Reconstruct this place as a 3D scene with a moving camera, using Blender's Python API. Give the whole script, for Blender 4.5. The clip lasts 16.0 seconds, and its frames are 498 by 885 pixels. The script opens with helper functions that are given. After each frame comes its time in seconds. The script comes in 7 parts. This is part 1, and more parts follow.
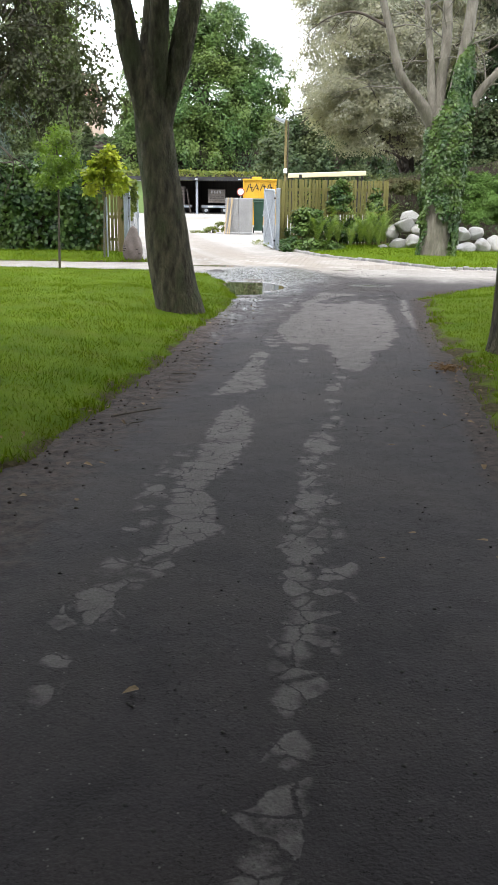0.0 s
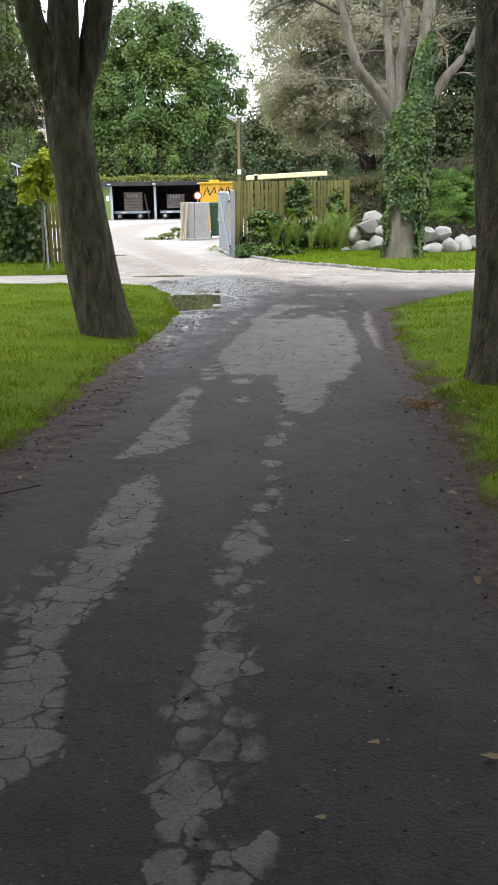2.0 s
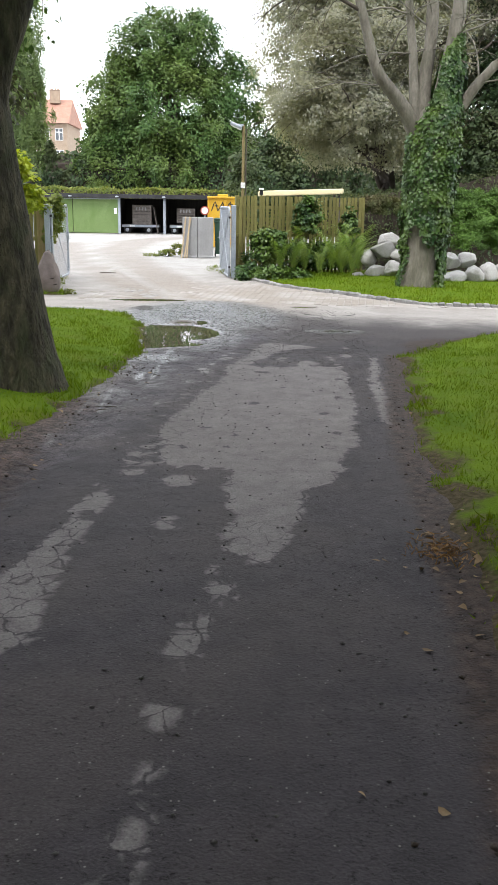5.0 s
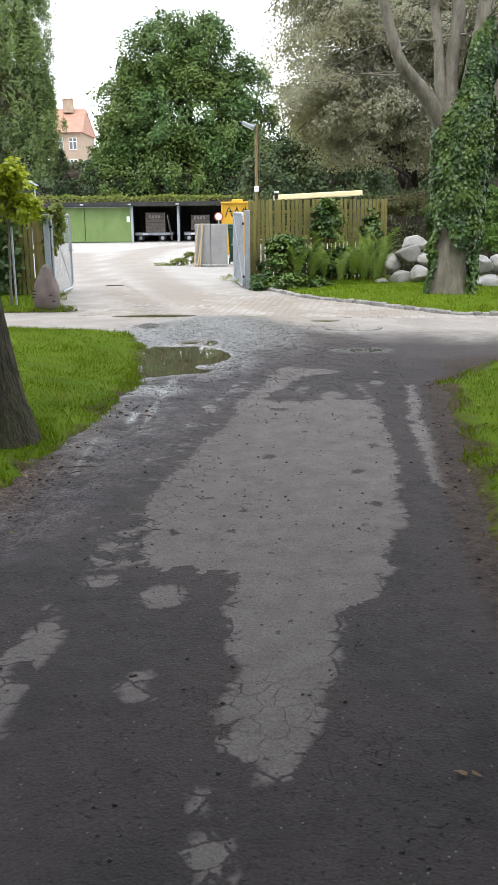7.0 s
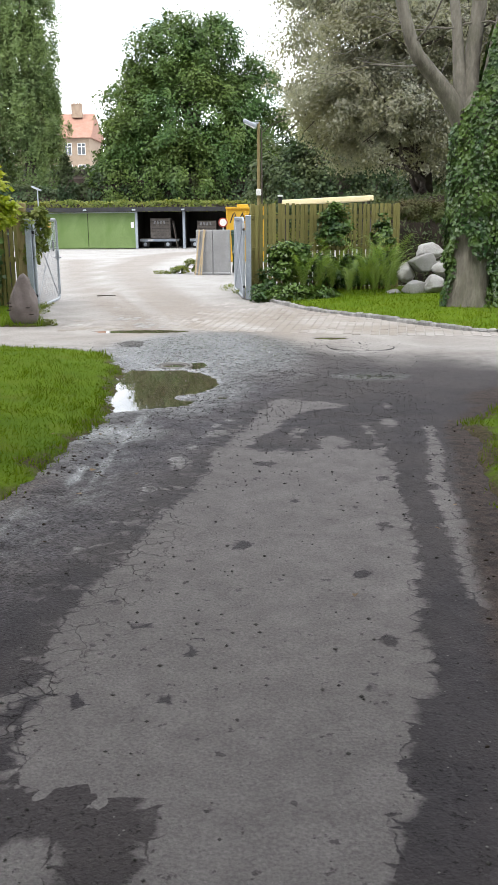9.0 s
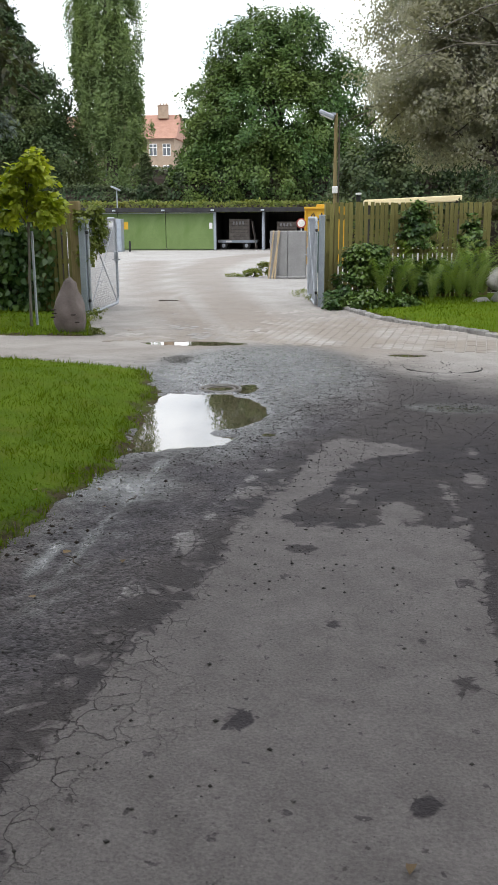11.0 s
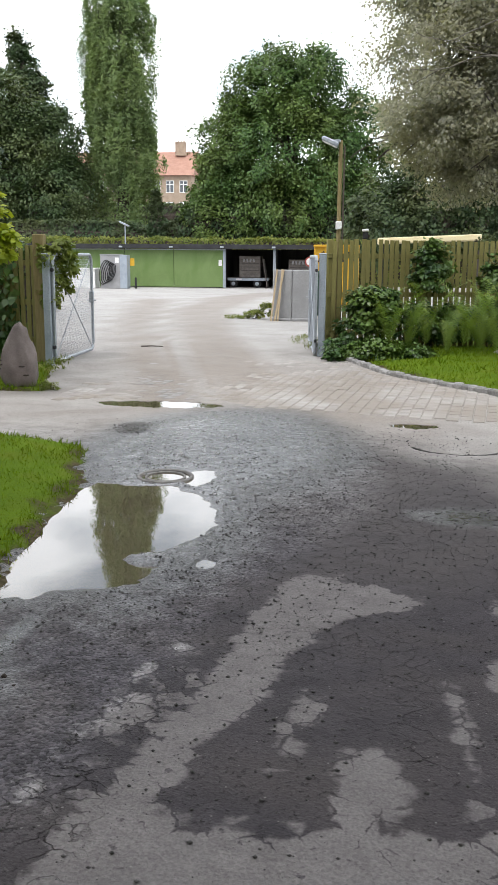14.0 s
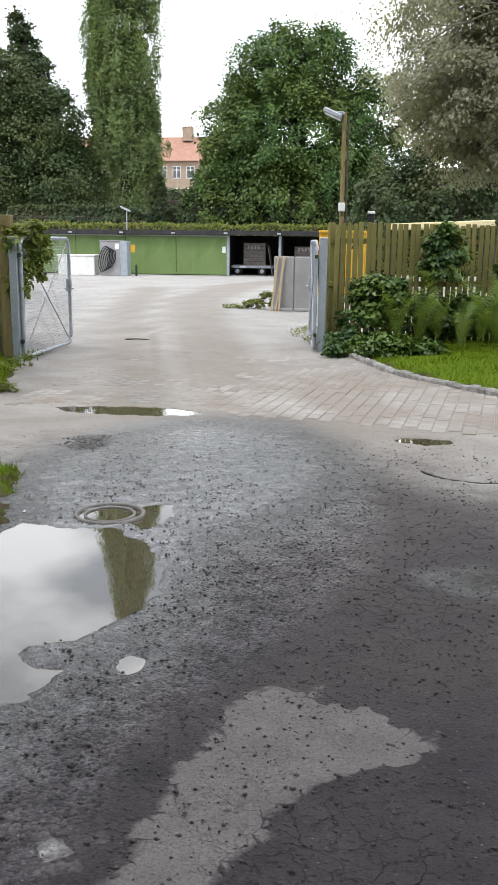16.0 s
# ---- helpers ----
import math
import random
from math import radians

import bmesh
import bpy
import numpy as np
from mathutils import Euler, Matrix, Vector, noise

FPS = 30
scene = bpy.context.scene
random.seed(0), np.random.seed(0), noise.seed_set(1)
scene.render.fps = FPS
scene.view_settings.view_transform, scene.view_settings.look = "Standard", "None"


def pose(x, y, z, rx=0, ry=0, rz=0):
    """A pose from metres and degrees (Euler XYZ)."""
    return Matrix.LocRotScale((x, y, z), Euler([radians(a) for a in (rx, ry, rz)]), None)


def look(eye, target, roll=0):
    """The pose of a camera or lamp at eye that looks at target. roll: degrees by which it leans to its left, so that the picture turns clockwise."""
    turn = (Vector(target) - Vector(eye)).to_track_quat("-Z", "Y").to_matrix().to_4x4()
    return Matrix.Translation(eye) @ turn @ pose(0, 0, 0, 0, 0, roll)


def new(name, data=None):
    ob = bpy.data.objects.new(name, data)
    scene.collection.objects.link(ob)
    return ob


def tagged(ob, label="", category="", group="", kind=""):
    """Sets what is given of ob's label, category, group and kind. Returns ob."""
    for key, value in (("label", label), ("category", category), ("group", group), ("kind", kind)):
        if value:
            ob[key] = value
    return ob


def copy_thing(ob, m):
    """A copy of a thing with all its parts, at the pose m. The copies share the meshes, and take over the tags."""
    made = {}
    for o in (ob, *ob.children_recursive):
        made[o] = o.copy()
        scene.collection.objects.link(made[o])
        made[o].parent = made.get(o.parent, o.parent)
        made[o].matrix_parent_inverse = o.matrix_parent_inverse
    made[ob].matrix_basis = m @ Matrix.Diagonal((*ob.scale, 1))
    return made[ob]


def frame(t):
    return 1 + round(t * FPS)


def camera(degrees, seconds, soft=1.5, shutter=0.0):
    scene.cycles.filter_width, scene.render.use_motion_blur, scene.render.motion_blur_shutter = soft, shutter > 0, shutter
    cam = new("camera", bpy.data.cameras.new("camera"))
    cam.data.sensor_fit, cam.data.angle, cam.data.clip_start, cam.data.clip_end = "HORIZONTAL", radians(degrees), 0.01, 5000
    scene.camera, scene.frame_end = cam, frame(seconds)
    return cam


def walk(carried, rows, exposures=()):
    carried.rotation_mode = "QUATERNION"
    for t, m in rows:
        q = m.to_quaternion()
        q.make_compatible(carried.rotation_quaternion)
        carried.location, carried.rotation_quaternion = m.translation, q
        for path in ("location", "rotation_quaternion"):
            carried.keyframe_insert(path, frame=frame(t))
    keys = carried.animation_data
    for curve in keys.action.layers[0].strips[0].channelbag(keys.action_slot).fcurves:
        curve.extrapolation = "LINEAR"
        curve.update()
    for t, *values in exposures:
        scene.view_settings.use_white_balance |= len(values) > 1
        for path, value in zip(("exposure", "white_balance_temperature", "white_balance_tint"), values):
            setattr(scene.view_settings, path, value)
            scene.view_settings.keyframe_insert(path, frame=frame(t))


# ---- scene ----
cam = camera(30.7, 16.0, soft=1.5)
METRES, EYE, TILT, LEAN, TURN = 14.29, 1.6, 0.0, 0.0, 0.0
ROWS = [
    (0.0, 0.0, 0.0, 0.0, 0.17, -15.97, -0.59),
    (0.5, 0.0079, 0.0358, -0.0022, -1.15, -16.09, 0.61),
    (1.0, 0.0134, 0.0639, -0.0017, -1.25, -16.06, 0.17),
    (1.5, 0.0184, 0.0962, -0.002, -2.34, -16.05, 0.08),
    (2.0, 0.0268, 0.129, -0.0028, -1.96, -15.76, 0.81),
    (2.5, 0.0324, 0.1605, -0.0049, 0.06, -15.29, 0.01),
    (3.0, 0.04, 0.1931, -0.0056, -0.89, -15.31, 0.13),
    (5.5, 0.068, 0.3591, -0.0075, -0.65, -14.69, -0.95),
    (6.0, 0.0696, 0.3869, -0.0091, -1.66, -14.77, 0.5),
    (6.5, 0.0709, 0.4169, -0.0074, -0.32, -14.57, 1.05),
    (7.0, 0.0706, 0.4477, -0.0067, 0.3, -14.47, 0.55),
    (7.5, 0.0738, 0.4766, -0.0084, -1.59, -14.38, 1.01),
    (8.0, 0.0778, 0.5073, -0.0078, -0.18, -14.06, 0.62),
    (10.5, 0.0989, 0.6717, -0.0126, 2.29, -14.14, 0.39),
    (11.0, 0.1014, 0.7004, -0.0125, 6.24, -13.97, 0.26),
    (11.5, 0.1019, 0.7286, -0.0113, 6.01, -14.06, -0.16),
    (12.0, 0.1059, 0.7586, -0.0126, 5.23, -13.56, 0.0),
    (12.5, 0.1109, 0.7868, -0.012, 6.25, -12.77, -0.21),
    (13.0, 0.1127, 0.8156, -0.0121, 6.21, -12.89, -0.53),
    (13.5, 0.1155, 0.8445, -0.0136, 6.04, -12.66, 0.01),
    (14.0, 0.1196, 0.8734, -0.012, 7.46, -11.73, -0.4),
    (14.5, 0.1196, 0.9021, -0.0126, 6.17, -11.87, -0.8),
    (15.0, 0.1206, 0.9307, -0.0158, 4.95, -12.42, -0.27),
    (15.5, 0.1235, 0.9588, -0.0142, 8.06, -12.38, 0.36),
    (16.0, 0.1245, 0.9886, -0.0156, 8.05, -12.49, -0.58),
]
EXPO = [(0.0, 0.78), (1.2, 0.68), (3.2, 0.54), (6.0, 0.45), (8.2, 0.38), (10.6, 0.02), (11.2, -0.15), (12.5, -0.05), (15.0, 0.06), (16.0, 0.0)]
walk(cam, [(t, pose(0, 0, EYE, TILT, LEAN, TURN) @ pose(METRES * x, METRES * y, METRES * z, 90 + pitch, roll, yaw)) for t, x, y, z, yaw, pitch, roll in ROWS], EXPO)

# ---- sky and sun: bright overcast with thin blue gaps ----
world = bpy.data.worlds.new("sky")
scene.world = world
world.use_nodes = True
wt = world.node_tree
wt.nodes.clear()
w_out = wt.nodes.new("ShaderNodeOutputWorld")
w_bg = wt.nodes.new("ShaderNodeBackground")
w_sky = wt.nodes.new("ShaderNodeTexSky")
w_sky.sky_type = "NISHITA"
w_sky.sun_disc = False
w_sky.sun_elevation = radians(48)
w_sky.sun_rotation = radians(200)
w_co = wt.nodes.new("ShaderNodeTexCoord")
w_map = wt.nodes.new("ShaderNodeMapping")
w_map.inputs["Scale"].default_value = (1, 1, 2.2)
w_map.inputs["Location"].default_value = (3.7, 2.2, 4.4)
w_cl = wt.nodes.new("ShaderNodeTexNoise")
w_cl.inputs["Scale"].default_value = 3.4
w_cl.inputs["Detail"].default_value = 7
w_ramp = wt.nodes.new("ShaderNodeMapRange")
w_ramp.inputs["From Min"].default_value = 0.36
w_ramp.inputs["From Max"].default_value = 0.52
w_ramp.inputs["To Min"].default_value = 0.3
w_mix = wt.nodes.new("ShaderNodeMix")
w_mix.data_type = "RGBA"
w_mix.inputs[7].default_value = (17.8, 18.3, 19.2, 1)
wt.links.new(w_co.outputs["Generated"], w_map.inputs["Vector"])
wt.links.new(w_map.outputs[0], w_cl.inputs["Vector"])
wt.links.new(w_cl.outputs["Fac"], w_ramp.inputs["Value"])
wt.links.new(w_ramp.outputs[0], w_mix.inputs[0])
wt.links.new(w_sky.outputs[0], w_mix.inputs[6])
wt.links.new(w_mix.outputs[2], w_bg.inputs["Color"])
w_bg.inputs["Strength"].default_value = 0.14
wt.links.new(w_bg.outputs[0], w_out.inputs["Surface"])

sun_data = bpy.data.lights.new("sun", "SUN")
sun_data.energy = 1.5
sun_data.angle = radians(12)
sun_data.color = (1.0, 0.96, 0.9)
sun = new("sun", sun_data)
sun.matrix_world = look((-6, -14, 25), (0, 0, 0))

# ---- helpers for meshes ----
rng = np.random.default_rng(7)


def part(name, bm, material, parent=None, label="", smooth=False):
    me = bpy.data.meshes.new(name)
    bm.to_mesh(me)
    bm.free()
    return put_mesh(name, me, material, parent, label, smooth)


def put_mesh(name, me, material, parent=None, label="", smooth=False):
    me.materials.append(material)
    if smooth:
        me.polygons.foreach_set("use_smooth", [True] * len(me.polygons))
    ob = new(name, me)
    if parent is not None:
        ob.parent = parent
    if label:
        ob["label"] = label
    return ob


def thing(name, x, y, z, label, category, group="", kind="", rz=0):
    ob = new(name)
    ob.empty_display_size = 0.2
    ob.matrix_world = pose(x, y, z, 0, 0, rz)
    return tagged(ob, label, category, group, kind)


class Geo:
    """Collects vertices and faces of one part."""

    def __init__(self):
        self.v, self.f = [], []

    def add(self, vs, fs):
        o = len(self.v)
        self.v += [tuple(p) for p in vs]
        self.f += [tuple(o + i for i in f) for f in fs]
        return self

    def box(self, c, s, b=0.008, m=None):
        """A box with chamfered edges."""
        h = [k / 2 for k in s]
        b = min(b, 0.45 * min(s))
        ids, vs = {}, []
        for sx in (-1, 1):
            for sy in (-1, 1):
                for sz in (-1, 1):
                    for ax in range(3):
                        p = [sx * (h[0] - b), sy * (h[1] - b), sz * (h[2] - b)]
                        p[ax] = (sx, sy, sz)[ax] * h[ax]
                        ids[(sx, sy, sz, ax)] = len(vs)
                        vs.append(p)
        fs = []
        for ax in range(3):
            u, w = [k for k in range(3) if k != ax]
            for sg in (-1, 1):
                q = []
                for a, c2 in ((-1, -1), (1, -1), (1, 1), (-1, 1)):
                    k = [0, 0, 0]
                    k[ax], k[u], k[w] = sg, a, c2
                    q.append(ids[(*k, ax)])
                fs.append(q)
        for ax in range(3):
            u, w = [k for k in range(3) if k != ax]
            for a in (-1, 1):
                for c2 in (-1, 1):
                    k1, k2 = [0, 0, 0], [0, 0, 0]
                    k1[ax], k2[ax] = -1, 1
                    for k in (k1, k2):
                        k[u], k[w] = a, c2
                    fs.append([ids[(*k1, u)], ids[(*k2, u)], ids[(*k2, w)], ids[(*k1, w)]])
        for sx in (-1, 1):
            for sy in (-1, 1):
                for sz in (-1, 1):
                    fs.append([ids[(sx, sy, sz, 0)], ids[(sx, sy, sz, 1)], ids[(sx, sy, sz, 2)]])
        out = []
        for p in vs:
            p = Vector(p)
            if m is not None:
                p = m @ p
            out.append(p + Vector(c))
        return self.add(out, fs)

    def tube(self, pts, radii, n=10, rough=0.0, seed=0.0, cap=True, flat=1.0):
        """A tapered tube along points, with an uneven skin."""
        pts = [Vector(p) for p in pts]
        rings, up = [], Vector((0.31, 0.17, 0.93))
        for i, p in enumerate(pts):
            d = (pts[min(i + 1, len(pts) - 1)] - pts[max(i - 1, 0)]).normalized()
            a = d.cross(up if abs(d.dot(up)) < 0.95 else Vector((1, 0, 0))).normalized()
            b = d.cross(a)
            ring = []
            for k in range(n):
                t = 2 * math.pi * k / n
                q = p + radii[i] * (math.cos(t) * a + flat * math.sin(t) * b)
                if rough:
                    w = noise.noise(Vector((q.x * 2.2 + seed, q.y * 2.2, q.z * 0.7))) + 0.5 * noise.noise(Vector((q.x * 7, q.y * 7 + seed, q.z * 1.6)))
                    q = p + (q - p) * (1 + rough * w)
                ring.append(q)
            rings.append(ring)
        fs = []
        for i in range(len(pts) - 1):
            for k in range(n):
                j = (k + 1) % n
                fs.append([i * n + k, i * n + j, (i + 1) * n + j, (i + 1) * n + k])
        if cap:
            fs.append(list(range(n))[::-1])
            fs.append([(len(pts) - 1) * n + k for k in range(n)])
        return self.add([q for r in rings for q in r], fs)

    def bm(self):
        bm = bmesh.new()
        vs = [bm.verts.new(p) for p in self.v]
        for f in self.f:
            try:
                bm.faces.new([vs[i] for i in f])
            except ValueError:
                pass
        bmesh.ops.recalc_face_normals(bm, faces=bm.faces)
        return bm


def np_mesh(name, verts, faces):
    """A mesh from arrays; every face has the same number of corners."""
    me = bpy.data.meshes.new(name)
    verts, faces = np.asarray(verts, np.float32), np.asarray(faces, np.int32)
    k = faces.shape[1]
    me.vertices.add(len(verts))
    me.vertices.foreach_set("co", verts.ravel())
    me.loops.add(faces.size)
    me.loops.foreach_set("vertex_index", faces.ravel())
    me.polygons.add(len(faces))
    me.polygons.foreach_set("loop_start", np.arange(len(faces), dtype=np.int32) * k)
    me.update(calc_edges=True)
    return me


LEAF = (np.array([[0, 0, 0], [0.45, -0.32, 0.07], [1, 0, -0.05], [0.45, 0.32, 0.07]]), np.array([[0, 1, 2], [0, 2, 3]]))
NARROW = (np.array([[0, 0, 0], [0.45, -0.16, 0.04], [1, 0, -0.06], [0.45, 0.16, 0.04]]), np.array([[0, 1, 2], [0, 2, 3]]))
IVY = (np.array([[0, 0, 0], [0.1, -0.42, 0.05], [0.5, -0.36, 0.02], [1, 0, -0.1], [0.5, 0.36, 0.02], [0.1, 0.42, 0.05]]),
       np.array([[0, 1, 2], [0, 2, 3], [0, 3, 4], [0, 4, 5]]))
BLADE = (np.array([[0, -0.1, 0], [0, 0.1, 0], [1, 0, 0.15]]), np.array([[0, 1, 2]]))


def unit(a):
    return a / np.maximum(np.linalg.norm(a, axis=1, keepdims=True), 1e-9)


def leaves_mesh(name, pos, nrm, along, size, shape=LEAF):
    """One leaf at every place, lying across nrm and pointing along."""
    n = unit(nrm)
    t = unit(along - n * np.sum(along * n, axis=1, keepdims=True))
    b = np.cross(n, t)
    tv, tf = shape
    v = pos[:, None, :] + size[:, None, None] * (tv[None, :, 0:1] * t[:, None] + tv[None, :, 1:2] * b[:, None] + tv[None, :, 2:3] * n[:, None])
    f = tf[None] + (np.arange(len(pos)) * len(tv))[:, None, None]
    return np_mesh(name, v.reshape(-1, 3), f.reshape(-1, 3))


def crown(lobes, clumps, per, spread, size, shape=LEAF, droop=0.3, low=-0.6, shell=0.75, r=None, lump=0.22, stretch=(1, 1, 0.65)):
    """Leaves in clumps near the skin of lobes (x, y, z, rx, ry, rz), with gaps between the clumps."""
    r = r or rng
    lobes = np.array(lobes, float)
    w = lobes[:, 3] * lobes[:, 5]
    pick = r.choice(len(lobes), clumps, p=w / w.sum())
    d = r.normal(size=(clumps, 3))
    d = unit(d)
    d[:, 2] = np.where(d[:, 2] < low, -d[:, 2], d[:, 2])
    rad = shell + (1.04 - shell) * r.random(clumps) ** 0.5
    rad = rad * (1 + lump * np.array([noise.noise(Vector((q[0] * 2.6 + 9 * k, q[1] * 2.6, q[2] * 2.6))) for q, k in zip(d, pick)]))
    c = lobes[pick, :3] + d * lobes[pick, 3:] * rad[:, None]
    m = clumps * per
    ids = np.repeat(np.arange(clumps), per)
    pos = c[ids] + unit(r.normal(size=(m, 3))) * (r.random(m) ** 0.45)[:, None] * (spread * (0.9 + 1.3 * r.random(clumps)))[ids][:, None] * np.array(stretch)
    nrm = d[ids] * 0.6 + r.normal(size=(m, 3)) * 0.45 + np.array([0, 0, 0.55])
    along = r.normal(size=(m, 3)) * 0.6 + d[ids] * 0.5 - np.array([0, 0, droop])
    return pos, nrm, along, size * (0.65 + 0.7 * r.random(m))


def limbs(start, heading, length, radius, depth, r, out, bend=0.25, kids=3, up=0.25, taper=0.6):
    """Branches that fork: (points, radii) lists are put into out; returns nothing."""
    pts, rad, p, d = [Vector(start)], [radius], Vector(start), Vector(heading).normalized()
    steps = 5
    for i in range(steps):
        d = (d + Vector(r.normal(size=3)) * bend * 0.4 + Vector((0, 0, up * 0.25))).normalized()
        p = p + d * length / steps
        pts.append(p.copy())
        rad.append(radius * (1 - (1 - taper) * (i + 1) / steps))
    out.append((pts, rad))
    if depth > 0:
        for k in range(kids):
            q = pts[2 + int(r.integers(0, steps - 1))] if k else pts[-1]
            e = (d + Vector(r.normal(size=3)) * 0.65).normalized()
            limbs(q, e, length * (0.55 + 0.25 * r.random()), radius * taper * (0.75 if k else 0.95), depth - 1, r, out, bend, kids, up, taper)


# ---- ground plan ----
H_Y = [-60, 0, 10, 15.2, 16.6, 17.2, 20.3, 22, 24, 30, 67, 120, 2000]
H_Z = [0.9, 0, -0.2, -0.292, -0.388, -0.408, -0.42, -0.45, -0.455, -0.47, -0.57, -0.6, -0.6]


def ground_z(y):
    return np.interp(y, H_Y, H_Z)


def gz(y):
    return float(ground_z(y))


def wob(x, y, s, seed=0.0):
    return noise.noise(Vector((x * s + seed, y * s - seed, seed * 0.37)))


LEFT_Y = [-8, 5, 7.5, 8.5, 11.5, 14.2, 16.2, 17.5, 19.6, 20.8, 21.5]
LEFT_X = [-2.0, -1.45, -1.1, -0.92, -0.66, -0.32, -0.23, -0.36, -0.58, -0.95, -2.4]
RIGHT_Y = [-8, 5.3, 6.1, 8.25, 9.3, 10.2, 11.3, 12.5, 14.3, 16, 17, 18, 18.8, 19.1]
RIGHT_X = [1.2, 1.58, 1.69, 2.0, 2.1, 2.18, 2.25, 2.42, 2.72, 2.95, 3.4, 4.1, 4.9, 5.6]
KERB_Y = [23.1, 23.2, 23.5, 24.6, 25.5, 26.3, 27.4, 29.4, 29.9, 30.6]
KERB_X = [7.0, 5.5, 4.75, 3.95, 3.4, 2.8, 2.07, 1.38, 1.2, 1.1]


def inside_left(x, y):
    return min(np.interp(y, LEFT_Y, LEFT_X) - x, (21.65 - 0.14 * (x + 2.4) - y) * 0.9)


def inside_right(x, y):
    return min(x - np.interp(y, RIGHT_Y, RIGHT_X), (19.15 + 0.1 * (x - 5.6) - y) * 0.8)


def inside_bed(x, y):
    return min((x - 0.07 - np.interp(y, KERB_Y, KERB_X)) * 0.8, y - 23.17, 33.5 - y)


def inside_far_left(x, y):
    return min(np.interp(y, [24.3, 27.5, 40], [-2.62, -3.62, -3.75]) - x, y - 24.35 + 0.03 * (x + 2.6), 28.4 - y)


# dry stains on the wet asphalt. Long ones by their rims: (y, left x, right x)
DRY_LEFT = [(3.84, -0.54, -0.46), (4.0, -0.5, -0.34), (4.2, -0.45, -0.14), (4.64, -0.45, -0.14), (5.03, -0.45, -0.23), (5.22, -0.49, -0.18), (5.43, -0.45, -0.1), (5.65, -0.34, -0.05), (5.91, -0.35, -0.02),
            (6.19, -0.32, 0.04), (6.63, -0.28, 0.03), (6.98, -0.22, -0.01), (7.2, -0.12, -0.02)]
DRY_UP = [(7.6, -0.34, -0.16), (7.84, -0.27, 0.07), (8.03, -0.25, 0.17), (8.26, -0.19, 0.17), (8.52, -0.17, 0.15), (8.94, -0.09, 0.14), (9.26, -0.02, 0.12), (9.95, 0.03, 0.08)]
DRY_BIG = [(8.84, 1.0, 1.14), (8.97, 0.88, 1.18), (9.29, 0.88, 1.28), (9.45, 0.93, 1.32), (9.7, 0.91, 1.36), (10.01, 0.86, 1.39), (10.13, 0.86, 1.5), (10.33, 0.88, 1.6), (10.54, 0.86, 1.67), (10.6, 0.4, 1.69), (10.78, 0.41, 1.71),
           (11.0, 0.36, 1.77), (11.18, 0.4, 1.82), (11.44, 0.33, 1.93), (11.74, 0.32, 1.92), (12.2, 0.38, 1.97), (12.7, 0.49, 2.04), (13.3, 0.6, 2.1), (13.8, 0.74, 2.12), (14.5, 0.8, 2.18), (14.95, 0.84, 2.12)]
DRY_TAIL = [(14.8, 0.8, 1.12), (15.17, 0.9, 1.12), (15.5, 0.97, 1.24), (15.95, 1.05, 1.38), (16.25, 1.09, 1.4), (16.6, 1.12, 1.52), (16.9, 1.15, 1.68), (16.99, 1.2, 1.8), (17.1, 1.22, 2.04), (17.22, 1.22, 2.07), (17.34, 1.24, 1.96),
            (17.42, 1.28, 1.68), (17.54, 1.42, 1.6)]
DRY_STREAK = [(11.8, 2.18, 2.24), (12.05, 2.16, 2.28), (12.34, 2.16, 2.3), (12.78, 2.21, 2.37), (13.3, 2.26, 2.4), (14.11, 2.32, 2.46), (14.92, 2.46, 2.6), (16.0, 2.61, 2.71)]
# small ones as ovals: (x, y, half width, half length)
DRY_FLECKS = [(-0.67, 2.73, 0.025, 0.05), (-0.67, 2.92, 0.045, 0.05), (-0.74, 3.35, 0.03, 0.09), (-0.62, 3.4, 0.09, 0.19), (-0.4, 3.76, 0.03, 0.06), (-0.61, 3.83, 0.06, 0.07), (-0.38, 3.85, 0.05, 0.08), (-0.52, 4.4, 0.05, 0.09), (-0.56, 4.62, 0.05, 0.07), (-0.53, 4.94, 0.07, 0.1),
              (0.12, 9.31, 0.045, 0.18), (0.56, 9.36, 0.065, 0.1), (0.12, 9.8, 0.07, 0.25), (0.58, 10.22, 0.11, 0.13), (0.27, 10.41, 0.1, 0.07), (0.36, 10.66, 0.08, 0.07), (0.31, 11.12, 0.09, 0.08), (0.24, 10.85, 0.06, 0.06)]
DRY_DOTS = [(0.03, 1.88, 0.045, 0.11), (0.08, 2.12, 0.03, 0.06), (0.14, 2.4, 0.055, 0.15), (0.14, 2.67, 0.065, 0.14), (0.19, 3.05, 0.07, 0.25), (0.22, 3.36, 0.05, 0.2), (0.23, 3.7, 0.065, 0.07), (0.38, 3.78, 0.025, 0.04), (0.46, 3.83, 0.03, 0.06), (0.24, 4.03, 0.08, 0.2),
            (0.35, 4.06, 0.035, 0.08), (0.24, 4.34, 0.03, 0.05), (0.22, 4.46, 0.075, 0.07), (0.35, 4.59, 0.055, 0.08), (0.47, 4.74, 0.03, 0.08), (0.37, 4.84, 0.065, 0.13), (0.36, 5.1, 0.045, 0.1)]
